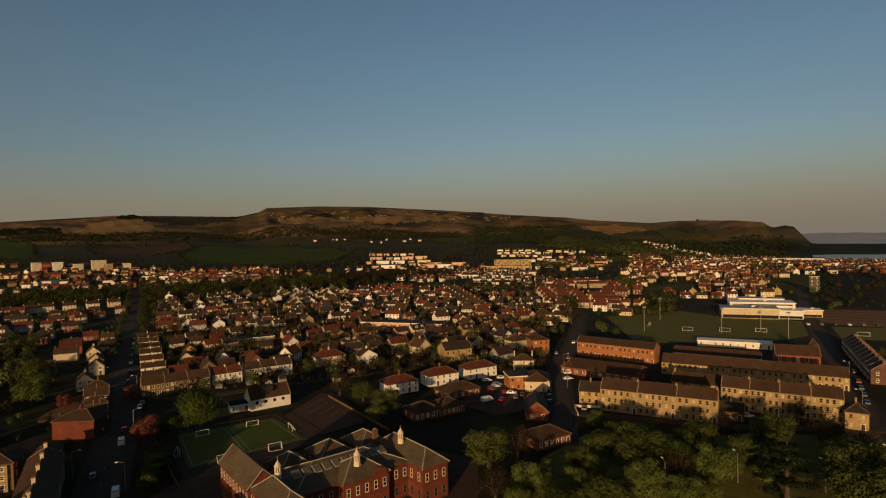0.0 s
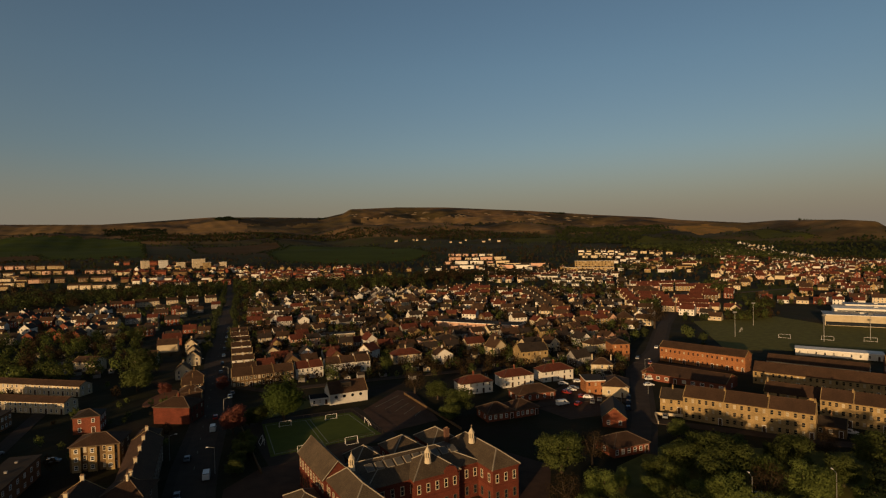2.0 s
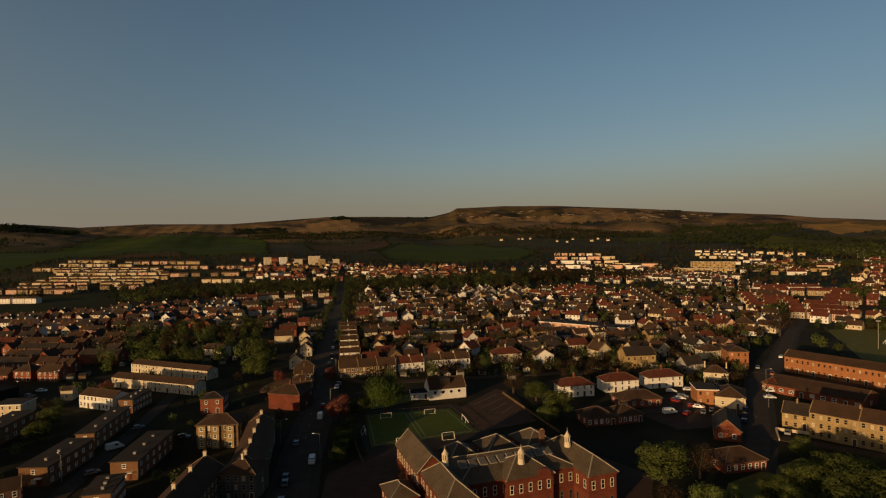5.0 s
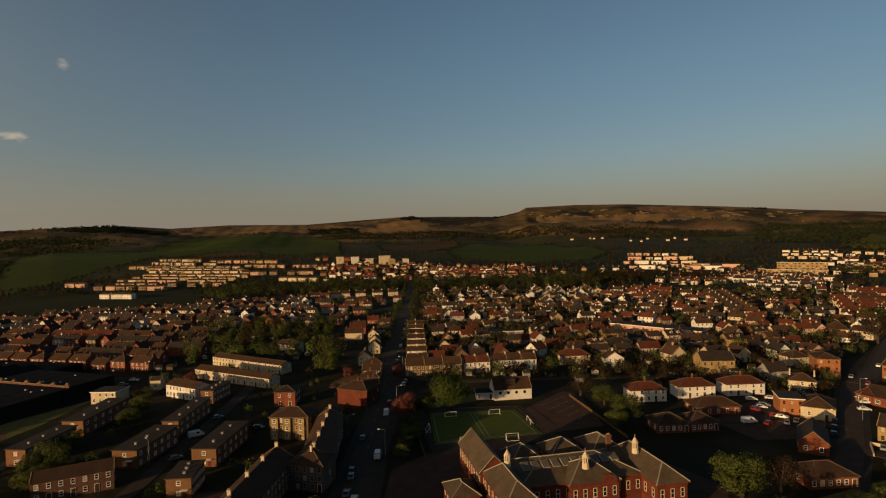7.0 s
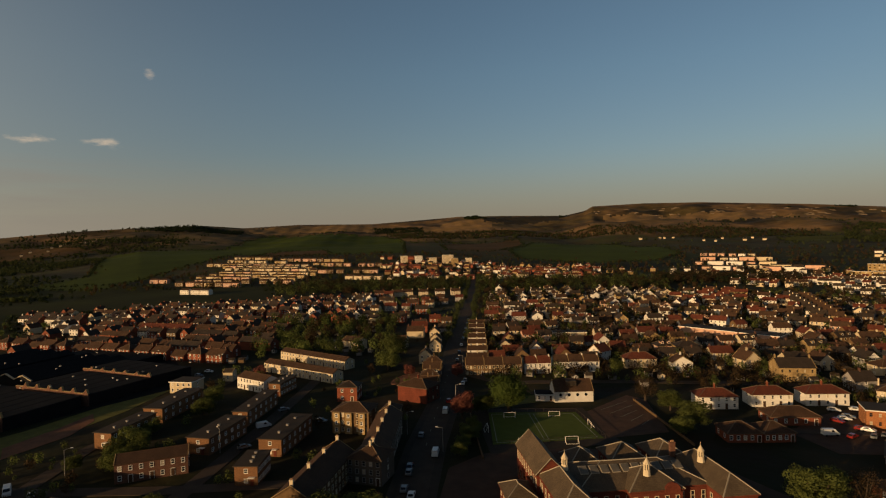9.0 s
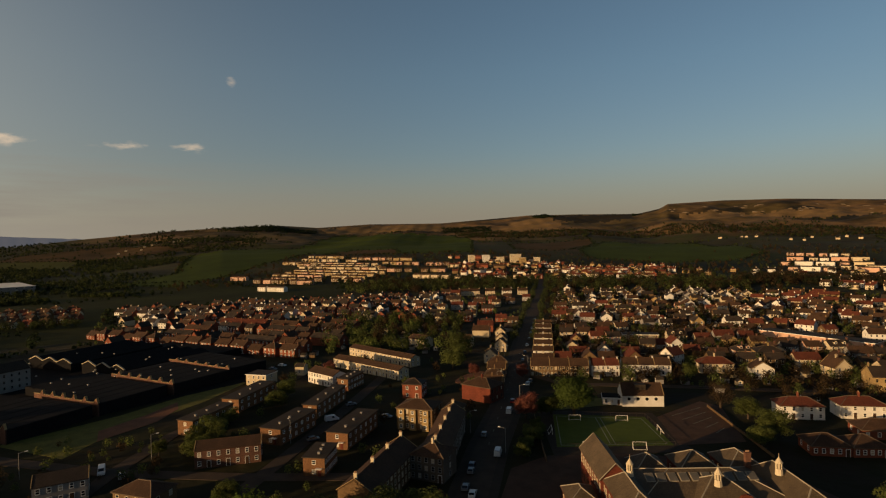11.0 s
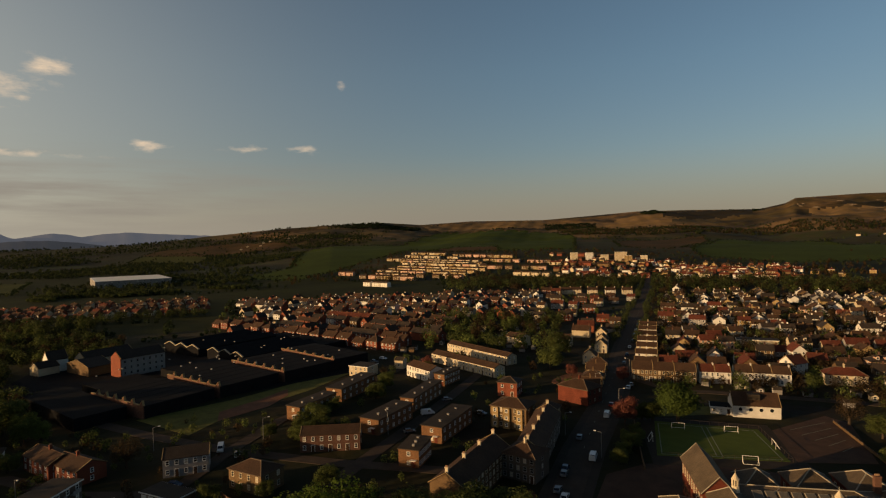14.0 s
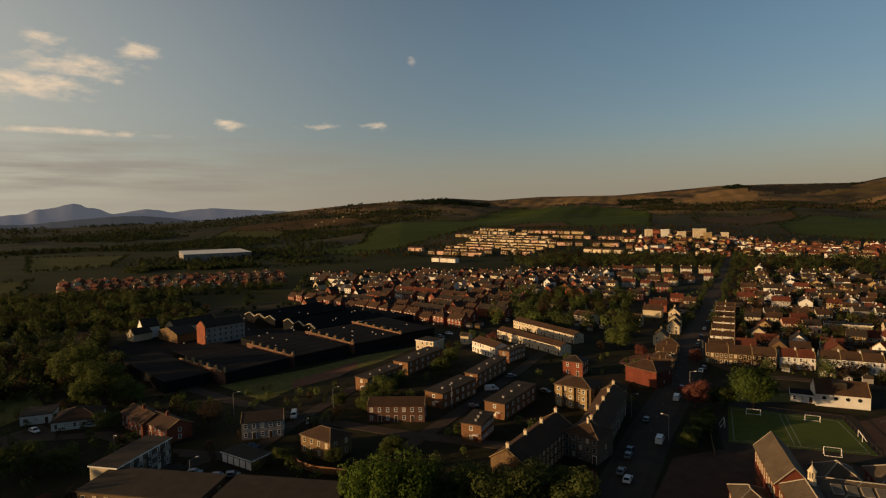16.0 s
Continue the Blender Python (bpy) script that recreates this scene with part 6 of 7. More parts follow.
for az, r, L, D, h, name, words in ((75.8, 1090, 108, 140, 11, "warehouse", "big pale metal-clad warehouse with a flat roof"), (-8.4, 985, 82, 16, 7, "hospital", "long cream hospital building of several storeys"),
                                    (-8.9, 1040, 66, 16, 15, "hospital", "cream hospital ward block"), (-33, 1250, 120, 40, 8, "warehouse", "low pale works by the shore")):
    px, py = -math.sin(radians(az)) * r, math.cos(radians(az)) * r
    building(name, words, name, px, py, az - (-6 if r == 1090 else 4), L, D, h, 0, "tan" if name == "hospital" else "grey" if r == 1090 else "white", "trim" if r == 1090 else "felt", "flat", floors=max(1, int(h / 3.5)), bays=12, endbays=4, chimneys=0, back=False, doors=0, win=(2.4, 1.6))

# ---- roads, yards and fields ----
for k, road in enumerate((MAIN_STREET, EAST_ROAD, SIDE_STREET)):
    strip("pavement", road, 13.0 if road is MAIN_STREET else 10.5, M["path"], 0.06 + 0.005 * k, "grey paved footway along the street", "pavement")
    strip("road", road, 8.0 if road is MAIN_STREET else 6.5, M["asphalt"], 0.1 + 0.005 * k)
for k, pts in enumerate(([(-120, 82), (-148, 142), (-184, 214), (-210, 262)], [(-98, 116), (-130, 94), (-165, 74), (-200, 60), (-245, 45)], [(-165, 74), (-182, 100), (-209, 168), (-225, 205)], [(-150, 8), (-150, 55), (-165, 74)],
            [(-200, 0), (-190, 20), (-165, 30), (-150, 45)], [(-131, 245), (-95, 232), (-86, 240), (-40, 262), (62, 300)], [(-150, 290), (-70, 330), (40, 385), (110, 410)], [(-190, 370), (-60, 440), (110, 500)], [(-240, 480), (-80, 560), (150, 610)],
            [(66, 290), (120, 262), (170, 232), (205, 262)], [(50, 200), (98, 180), (145, 172)], [(-275, 547), (-400, 480), (-520, 420)], [(10, 215), (35, 225), (52, 222)], [(150, 560), (300, 640), (420, 620)])):
    strip("lane", pts, 5.0, M["asphalt"], 0.12 + 0.005 * k, "narrow asphalt street between the houses", "road")
building("depot", "long low depot with a pinkish front wall", "depot", -15.9, 397.0, -20.7, 61, 12, 4.0, 0, "pink", "felt", "flat", floors=1, bays=0, endbays=0, chimneys=0, doors=0)
patch("curved_yard", [(-141.5 + 4.2 * math.cos(radians(a * 20)) - 1.6 * math.sin(radians(a * 20)), 222 + 12.5 * math.sin(radians(a * 20)) + 1.2 * math.cos(radians(a * 20))) for a in range(18)], M["dirt"], 0.12, "curved brown yard behind the tenement", "yard")
patch("pitch_surround", [(-91, 192), (-55, 212), (-33, 181), (-66, 155)], M["path"], 0.05, "tarmac surround of the small football pitch")
patch("pitch", [(-84, 191), (-55.5, 205.5), (-39.5, 183), (-68.5, 162)], M["turf"], 0.1, "green artificial turf football pitch", "pitch")
patch("playground", [(-52, 208), (-44, 236), (-36, 233), (-22, 198), (-38, 184)], M["yard"], 0.07, "dark tarmac playground beside the pitch", "playground")
patch("car_park", [(22, 239), (30, 250), (41, 252), (47, 232), (38, 206), (24, 200), (12, 214), (16, 226)], M["yard"], 0.05, "brown tarmac parking yard between low buildings", "car park")
patch("school_yard", [(-68, 154), (-52, 170), (-10, 178), (14, 160), (10, 120), (-30, 100), (-62, 116), (-72, 140)], M["yard"], 0.04, "brown tarmac yard round the school", "yard")
patch("blaes_pitch", [(259, 549), (291, 532), (276, 503), (245, 519)], M["dirt"], 0.07, "red blaes sports pitch beyond the sports field", "pitch")
patch("lawn", [(-98, 205), (-70, 226), (-64, 222), (-86, 196)], M["grass"], 0.06, "green lawn beside the hall", "grass")
patch("park_lawn", [(20, 120), (32, 160), (50, 178), (110, 172), (150, 165), (140, 100), (60, 90)], M["grass"], 0.05, "dark green park lawn under trees", "grass")
patch("sports_field", [(120, 320), (135, 420), (200, 440), (215, 400), (262, 372), (235, 330), (195, 312)], M["grass"], 0.05, "green sports field with white goals", "grass")
patch("allotments", [(256, 384), (290, 432), (343, 408), (287, 344), (268, 356)], M["dirt"], 0.06, "brown dug ground beside the sports centre", "allotment")
for k in range(8):
    x0, y0 = 262 + k * 4.6, 382 + k * 5.6
    strip("allotment_bed", [(x0, y0), (x0 + 36, y0 - 27)], 2.6, M["yard" if k % 2 else "grass"], 0.1, "long dug bed of the allotments", "allotment")
patch("lower_field", [(236, 314), (258, 352), (284, 342), (330, 390), (360, 360), (282, 292)], M["grass"], 0.05, "olive green playing field", "grass")
patch("works_field", [(-200, 86), (-212, 130), (-226, 160), (-232, 150), (-222, 100), (-222, 62), (-190, 70)], M["grass"], 0.05, "rough olive grass beside the works", "grass")
patch("earth_strip", [(-198, 83), (-202, 105), (-211, 118), (-221, 123), (-214, 107), (-209, 88)], M["dirt"], 0.1, "strip of bare red earth in the grass", "earth")
patch("west_lawn", [(-215, -12), (-232, 5), (-300, 0), (-330, -40), (-230, -60)], M["grass"], 0.05, "open grass beside the public house", "grass")
patch("car_park", [(-205, -14), (-214, 4), (-200, 8), (-190, -8)], M["asphalt"], 0.08, "small asphalt car park by the public house", "car park")
# the yard reuses the near-black material of the works roofs
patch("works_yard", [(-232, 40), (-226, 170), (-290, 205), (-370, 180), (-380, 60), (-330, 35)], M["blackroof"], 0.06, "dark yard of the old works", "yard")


# ---- trees ----
rng = np.random.default_rng(5)


def leaf_cloud(centres, radii, per, size):
    """Small leaf tufts spread through lumpy crowns; returns vertices and triangles."""
    n = len(centres)
    d = rng.normal(size=(n, per, 3))
    d /= np.linalg.norm(d, axis=2, keepdims=True)
    lump = 0.72 + 0.28 * np.sin(d[..., 0] * 4.1 + rng.uniform(0, 6, (n, 1))) * np.sin(d[..., 1] * 3.7 + d[..., 2] * 4.3 + rng.uniform(0, 6, (n, 1)))
    rad = rng.uniform(0.55, 1.0, (n, per)) ** 0.5 * lump * 1.12
    c = centres[:, None, :] + d * rad[..., None] * radii[:, None, :]
    c = c.reshape(-1, 3)
    out = d.reshape(-1, 3) + [0, 0, 0.15] + rng.normal(scale=0.32, size=(n * per, 3))
    out /= np.linalg.norm(out, axis=1, keepdims=True)
    side = np.cross(out, rng.normal(size=out.shape))
    side /= np.linalg.norm(side, axis=1, keepdims=True)
    up = np.cross(out, side)
    s = np.repeat(np.broadcast_to(size, (n,)), per)[:, None] * rng.uniform(0.6, 1.3, (n * per, 1))
    v = np.stack([c + side * s * 0.6, c + up * s * 0.5 - side * s * 0.15, c - side * s * 0.55 + up * s * 0.1, c - up * s * 0.55], 1).reshape(-1, 3)
    f = np.arange(len(v)).reshape(-1, 4)
    return v, f


def cloud_mesh(name, v, f, material):
    me = bpy.data.meshes.new(name)
    me.vertices.add(len(v))
    me.vertices.foreach_set("co", v.ravel())
    k = f.shape[1]
    me.loops.add(f.size)
    me.loops.foreach_set("vertex_index", f.ravel().astype(np.int32))
    me.polygons.add(len(f))
    me.polygons.foreach_set("loop_start", np.arange(0, f.size, k, dtype=np.int32))
    me.update(calc_edges=True)
    me.materials.append(material)
    return me


def limb(bm, a, b, ra, rb, seg=6):
    a, b = Vector(a), Vector(b)
    q = (b - a).to_track_quat("Z", "Y").to_matrix().to_4x4()
    bmesh.ops.create_cone(bm, cap_ends=True, segments=seg, radius1=ra, radius2=rb, depth=(b - a).length, matrix=Matrix.Translation((a + b) / 2) @ q)


def tree_thing(kind, label, x, y, r):
    """A tree: trunk and limbs, with a crown of many leaf tufts. Built for a crown radius of 5 m, scaled to r."""
    s = r / 5.2 * random.uniform(0.95, 1.05)
    m = Matrix.Translation((x, y, gz(x, y) - 0.1)) @ Euler((0, 0, random.uniform(0, 6.28))).to_matrix().to_4x4() @ Matrix.Diagonal((s, s, s * random.uniform(0.86, 1.02), 1))
    key = (kind, random.randrange(3))
    if key in TREES:
        ob = copy_thing(TREES[key], m)
        return ob
    bm = bmesh.new()
    tips = []
    if kind == "n":
        limb(bm, (0, 0, 0), (0, 0, 10.5), 0.5, 0.08, 8)
        for i in range(16):
            w, z = i * 2.4, 2.2 + i * 0.5
            tips.append((math.cos(w) * (4.6 - i * 0.22), math.sin(w) * (4.6 - i * 0.22), z))
            limb(bm, (0, 0, z), tips[-1], 0.12, 0.04, 5)
    else:
        limb(bm, (0, 0, 0), (0.1, 0.05, 2.4), 0.36, 0.26, 8)
        for i in range(7):
            w = i * 0.9 + random.uniform(-0.3, 0.3)
            k = random.uniform(1.6, 3.2)
            tip = (math.cos(w) * k, math.sin(w) * k, random.uniform(4.6, 7.8))
            mid = (tip[0] * 0.4, tip[1] * 0.4, 3.6)
            limb(bm, (0.1, 0.05, 2.2), mid, 0.2, 0.13, 6)
            limb(bm, mid, tip, 0.13, 0.04, 5)
            tips.append(tip)
            tips.append((mid[0] * 2.4, mid[1] * 2.4, 3.4 + random.uniform(-0.4, 0.8)))
    ob = new("tree", finish(bm, "trunk", [M["bark"]]))
    ob.matrix_basis = m
    tips = np.array(tips)
    if kind == "n":
        v, f = leaf_cloud(tips * [0.75, 0.75, 1], np.tile([1.9, 1.9, 0.55], (len(tips), 1)), 320, 0.28)
    elif kind == "w":
        v, f = leaf_cloud(np.vstack([tips, tips * [1.25, 1.25, 0.7], [[0, 0, 5.4]]]), np.vstack([np.tile([1.9, 1.9, 2.0], (len(tips), 1)), np.tile([1.2, 1.2, 2.2], (len(tips), 1)), [[4.0, 4.0, 3.6]]]), 330, 0.26)
    elif kind == "d":
        v, f = leaf_cloud(np.array([[0, 0, 5.4], [0, 0, 5.2], [0.9, 0.7, 6.2], [-1.0, 0.4, 5.6], [0.2, -1.1, 5.0]]), np.array([[4.6, 4.6, 4.3], [3.6, 3.6, 3.4], [3.0, 3.0, 2.8], [3.0, 3.0, 2.8], [3.0, 3.0, 2.8]]), 4200, 0.26)
    elif kind == "c":
        v, f = leaf_cloud(np.vstack([tips, [[0, 0, 6.5]]]), np.vstack([np.tile([1.9, 1.9, 1.7], (len(tips), 1)), [[3.6, 3.6, 3.2]]]), 170, 0.2)
    else:
        v, f = leaf_cloud(np.vstack([tips, [[0, 0, 5.4]]]), np.vstack([np.tile([2.3, 2.3, 2.0], (len(tips), 1)), [[4.2, 4.2, 3.8]]]), 620, 0.27)
    leaf = {"a": "leaf_a", "b": "leaf_b", "c": "leaf_c", "p": "leaf_p", "n": "needle", "w": "leaf_w", "d": "leaf_d"}[kind]
    part("crown", cloud_mesh("crown", v, f, M[leaf]), ob)
    tagged(ob, label, "tree", "")
    TREES[key] = ob
    return ob


TREES = {}
TREE_WORDS = {"a": "fresh green spring tree with a rounded crown", "b": "dark green broadleaf tree in full leaf", "c": "brown tree just coming into bud", "p": "cherry tree covered in pink blossom",
              "n": "dark spreading cedar on the park lawn", "d": "large round green tree beside the pitch", "w": "bright green willow with drooping foliage"}


def trees(kind, *spots):
    for x, y, r in spots:
        tree_thing(kind, TREE_WORDS[kind], x, y, r)
        OCCUPIED.append((x, y, r * 0.5))


trees("b", (16.4, 155.1, 7.6), (40.6, 126.0, 6.3), (85.1, 150.0, 5.4), (98.9, 159.3, 4.9), (94.9, 119.1, 7.1), (59.7, 155.2, 5.3), (55.1, 183.7, 3.0), (57.0, 165.5, 3.6), (100.3, 128.1, 6.2), (121.9, 165.7, 4.0), (78.0, 161.0, 4.2), (-189.0, 153.2, 3.4), (-156.2, 94.3, 3.0), (-165.6, 106.6, 3.6), (-120.6, 82.1, 3.2))
trees("a", (24.1, 139.1, 4.9), (20.6, 130.5, 3.8), (37.5, 140.9, 5.0), (32.6, 129.0, 4.9), (51.7, 133.0, 5.7), (46.5, 134.5, 4.4), (72.9, 141.2, 6.2), (78.0, 145.0, 5.0), (62.1, 165.7, 4.2), (66.5, 169.0, 3.8), (-223.4, 28.4, 5.3), (-221.6, 32.7, 3.9))
trees("c", (25.4, 161.2, 6.2), (15.7, 135.6, 4.9), (62.5, 139.0, 4.9), (111.6, 155.8, 7.5), (116.2, 145.7, 5.8), (90.5, 168.0, 4.0), (104.0, 163.0, 4.4), (123.4, 184.8, 2.8), (86.9, 173.4, 2.8), (-35.7, 230.8, 6.0), (100.3, 388.3, 8.0), (-73.6, 98.0, 5.3), (-173.4, 47.0, 5.6))
trees("b", (-84.9, 191.1, 3.2), (-87.9, 189.5, 3.0), (-76.6, 162.2, 2.6), (-73.3, 149.3, 2.6), (-78.5, 170.7, 2.4), (-80.0, 165.0, 2.6), (-76.0, 155.5, 2.5), (-82.5, 174.5, 2.3), (-25.3, 222.6, 5.4), (-16.0, 206.0, 4.6), (-17.5, 197.2, 3.3))
trees("b", (-92.5, 72.4, 5.5), (-85.0, 76.3, 5.6), (-79.1, 81.4, 5.6), (-76.1, 89.9, 5.4), (-68.5, 95.9, 4.9), (-225.1, 17.3, 7.2), (-236.1, 23.4, 7.4), (-262.3, 15.3, 7.6), (-176.2, 118.2, 4.1), (-179.5, 140.9, 4.1), (-166.3, 100.2, 3.4), (-158.9, 101.8, 2.9))
trees("b", (-159.1, 232.4, 6.4), (-174.0, 260.2, 5.8), (-195.0, 21.2, 3.0), (-170.9, -1.5, 4.2), (-168.0, 8.3, 4.2), (-160.1, 21.9, 3.3), (-134.7, 56.4, 2.7), (-167.7, 88.7, 3.3), (-126.2, 67.2, 2.0))
trees("p", (-89.6, 181.0, 5.6), (-121.0, 235.1, 3.8), (-74.1, 108.1, 4.7), (-144.9, 3.1, 3.4), (-142.6, 226.2, 3.3), (-203.7, 191.0, 3.5))
trees("d", (-77.0, 194.0, 9.3))
trees("b", (-56.3, 274.3, 4.2))
trees("c", (-48.3, 273.3, 4.0))
trees("n", (82.8, 127.8, 8.0))
trees("a", (30.0, 146.5, 4.4), (58.0, 127.5, 5.0), (66.0, 131.0, 4.4), (84.5, 139.5, 4.8), (68.0, 152.0, 4.6), (44.0, 147.0, 4.4))
trees("b", (48.5, 158.5, 4.0), (90.5, 143.0, 4.8), (105.5, 137.0, 5.6), (110.0, 127.5, 6.0), (40.0, 153.0, 3.8), (54.0, 146.0, 4.6), (76.0, 167.5, 3.4), (27.5, 126.0, 4.6))
trees("w", (-93.7, 61.6, 8.8), (-89.0, 65.5, 6.2))


def open_field(x, y):
    """Fields and bare slopes, with hardly a tree on them."""
    az, r = polar(x, y)
    return any(within(az, r, corners) for kind, corners in COVER if kind != "meadow")


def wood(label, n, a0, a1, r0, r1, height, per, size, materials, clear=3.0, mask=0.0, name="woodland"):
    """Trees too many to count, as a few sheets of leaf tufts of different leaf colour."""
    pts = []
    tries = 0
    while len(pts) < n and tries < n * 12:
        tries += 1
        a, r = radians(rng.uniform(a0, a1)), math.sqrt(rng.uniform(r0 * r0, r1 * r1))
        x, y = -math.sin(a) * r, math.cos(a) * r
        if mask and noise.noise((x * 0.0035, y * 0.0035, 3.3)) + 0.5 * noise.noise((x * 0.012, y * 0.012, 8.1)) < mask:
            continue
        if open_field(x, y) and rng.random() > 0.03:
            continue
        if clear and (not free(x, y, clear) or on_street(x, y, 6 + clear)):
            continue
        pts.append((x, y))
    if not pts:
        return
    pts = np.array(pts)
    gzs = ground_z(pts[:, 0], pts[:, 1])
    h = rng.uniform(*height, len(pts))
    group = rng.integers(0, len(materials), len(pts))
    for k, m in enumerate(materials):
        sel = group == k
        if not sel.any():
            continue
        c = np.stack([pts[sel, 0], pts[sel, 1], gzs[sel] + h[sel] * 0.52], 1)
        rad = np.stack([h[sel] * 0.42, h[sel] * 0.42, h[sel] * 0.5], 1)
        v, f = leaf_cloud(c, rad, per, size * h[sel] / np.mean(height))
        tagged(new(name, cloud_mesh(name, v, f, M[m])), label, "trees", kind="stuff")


def plantation(label, n, corners, height, per, size, materials):
    """Closed woodland that fills a piece of land, its corners given as azimuth and range."""
    corners = np.array(corners, float)
    pts = []
    while len(pts) < n:
        a, r = rng.uniform(corners[:, 0].min(), corners[:, 0].max(), 4 * n), np.sqrt(rng.uniform(corners[:, 1].min() ** 2, corners[:, 1].max() ** 2, 4 * n))
        ok = within(a + 0.2 * np.sin(r * 0.03), r + 12 * np.sin(a * 9), corners)
        pts += list(zip(-np.sin(np.radians(a[ok])) * r[ok], np.cos(np.radians(a[ok])) * r[ok]))
    pts = np.array(pts[:n])
    h = rng.uniform(*height, n)
    group = rng.integers(0, len(materials), n)
    for k, m in enumerate(materials):
        sel = group == k
        c = np.stack([pts[sel, 0], pts[sel, 1], ground_z(pts[sel, 0], pts[sel, 1]) + h[sel] * 0.5], 1)
        v, f = leaf_cloud(c, np.stack([h[sel] * 0.5, h[sel] * 0.5, h[sel] * 0.5], 1), per, size)
        tagged(new("woodland", cloud_mesh("woodland", v, f, M[m])), label, "trees", kind="stuff")


def hedges():
    """Dark hedges along the edges of the fields."""
    pts = []
    for kind, corners in COVER:
        if kind in ("tan", "heather", "bracken"):
            continue
        for (a0, r0), (a1, r1) in zip(corners, np.roll(corners, -1, 0)):
            p = np.array([[-math.sin(radians(a)) * r, math.cos(radians(a)) * r] for a, r in ((a0, r0), (a1, r1))])
            k = max(2, int(np.linalg.norm(p[1] - p[0]) / 7))
            t = np.linspace(0, 1, k)[:, None]
            line = p[0] * (1 - t) + p[1] * t + rng.normal(scale=2.5, size=(k, 2))
            pts.append(line[rng.random(k) < 0.8])
    pts = np.vstack(pts)
    h = rng.uniform(2.0, 6.5, len(pts))
    c = np.stack([pts[:, 0], pts[:, 1], ground_z(pts[:, 0], pts[:, 1]) + h * 0.45], 1)
    v, f = leaf_cloud(c, np.stack([h * 0.7, h * 0.7, h * 0.5], 1), 16, 1.9)
    tagged(new("hedge", cloud_mesh("hedge", v, f, M["needle"])), "dark hedges and hedgerow trees between the fields", "hedge", kind="stuff")


GREENS = ["leaf_e", "leaf_e", "leaf_c", "leaf_b"]
hedges()


def street_trees():
    """Trees that close in on the far end of the main street."""
    pts = []
    for (x0, y0), (x1, y1) in zip(MAIN_STREET[3:], MAIN_STREET[4:]):
        k = int(math.hypot(x1 - x0, y1 - y0) / 7)
        for i in range(k):
            for side in (-1, 1):
                if rng.random() < 0.7:
                    d = side * rng.uniform(4.2, 9.0)
                    pts.append((x0 + (x1 - x0) * i / k + d * 0.9, y0 + (y1 - y0) * i / k + d * 0.43))
    pts = np.array(pts)
    h = rng.uniform(4, 10, len(pts))
    c = np.stack([pts[:, 0], pts[:, 1], ground_z(pts[:, 0], pts[:, 1]) + h * 0.52], 1)
    v, f = leaf_cloud(c, np.stack([h * 0.36, h * 0.36, h * 0.5], 1), 150, 0.65)
    tagged(new("street_trees", cloud_mesh("street_trees", v, f, M["leaf_e"])), "dark trees lining the far main street", "trees", kind="stuff")


street_trees()
plantation("dark conifer plantation on the hill", 1500, ((-5.0, 2560), (-9.5, 3020), (-14.7, 3100), (-16.1, 2930), (-13.2, 2150), (-11.6, 1740), (-5.8, 1920)), (8, 13), 34, 2.4, ["needle", "leaf_e", "leaf_e"])
plantation("dark woods round the foot of the hills", 1500, ((-11.6, 1670), (-18.1, 1920), (-20.5, 2000), (-22, 1720), (-24, 1560), (-25.5, 1400), (-20.4, 1395), (-16.9, 1490)), (7, 12), 34, 2.2, ["leaf_b", "leaf_e", "leaf_e", "needle"])
plantation("belt of bare and budding woods below the hills", 2300, ((35.5, 2730), (24.4, 2640), (9.3, 2540), (-4, 2500), (-3, 2200), (9.3, 2220), (19.8, 2350), (27.5, 2150), (34.1, 2150)), (6, 12), 22, 2.8, ["leaf_c", "needle", "leaf_e"])
plantation("dark spruce plantation on the skyline", 600, ((58.9, 2840), (52.9, 2900), (48.9, 2890), (50.5, 2660), (56.0, 2680)), (6, 10), 22, 3.0, ["needle"])
plantation("dark spruce plantation on the hill", 350, ((36.8, 3130), (31.9, 2960), (31.9, 2720), (36.8, 2900)), (7, 11), 22, 3.0, ["needle"])
plantation("woods above the farm fields", 700, ((60.5, 1990), (54, 2060), (54, 2350), (62, 2500), (66, 2540), (62, 2190)), (6, 11), 22, 2.6, ["needle", "leaf_e"])
plantation("woods between the farms", 500, ((69.5, 1500), (60.9, 1560), (60.6, 1850), (69, 1830)), (6, 11), 24, 2.4, ["needle", "leaf_e"])
wood("dark woods along the river and railway", 1000, 8, 46, 695, 880, (7, 13), 90, 1.0, GREENS, 3)
wood("tall bare trees along the river", 420, -3, 9, 800, 925, (9, 14), 80, 1.0, ["leaf_c", "leaf_c", "needle"], 2)
wood("dark trees among the houses beside the main street", 170, 34, 47.5, 320, 470, (4.5, 11), 330, 0.5, ["leaf_b", "leaf_b", "leaf_c", "leaf_a"], 2)
wood("garden trees between the houses", 900, -12, 26, 258, 420, (2.5, 7.5), 170, 0.4, ["leaf_b", "leaf_c", "leaf_c"], 0.8)
wood("garden trees between the houses", 900, -12, 26, 420, 700, (3, 8), 80, 0.7, ["leaf_b", "leaf_c", "leaf_c"], 0.8)
wood("low garden hedges and shrubs", 1900, -12, 26, 262, 690, (1.0, 2.4), 36, 0.42, ["leaf_b", "leaf_c", "leaf_a"], 0.2)
wood("garden trees and shrubs of the estates", 360, 27, 68, 130, 640, (2, 6), 200, 0.38, ["leaf_b", "leaf_b", "leaf_c", "leaf_a"], 1.5)
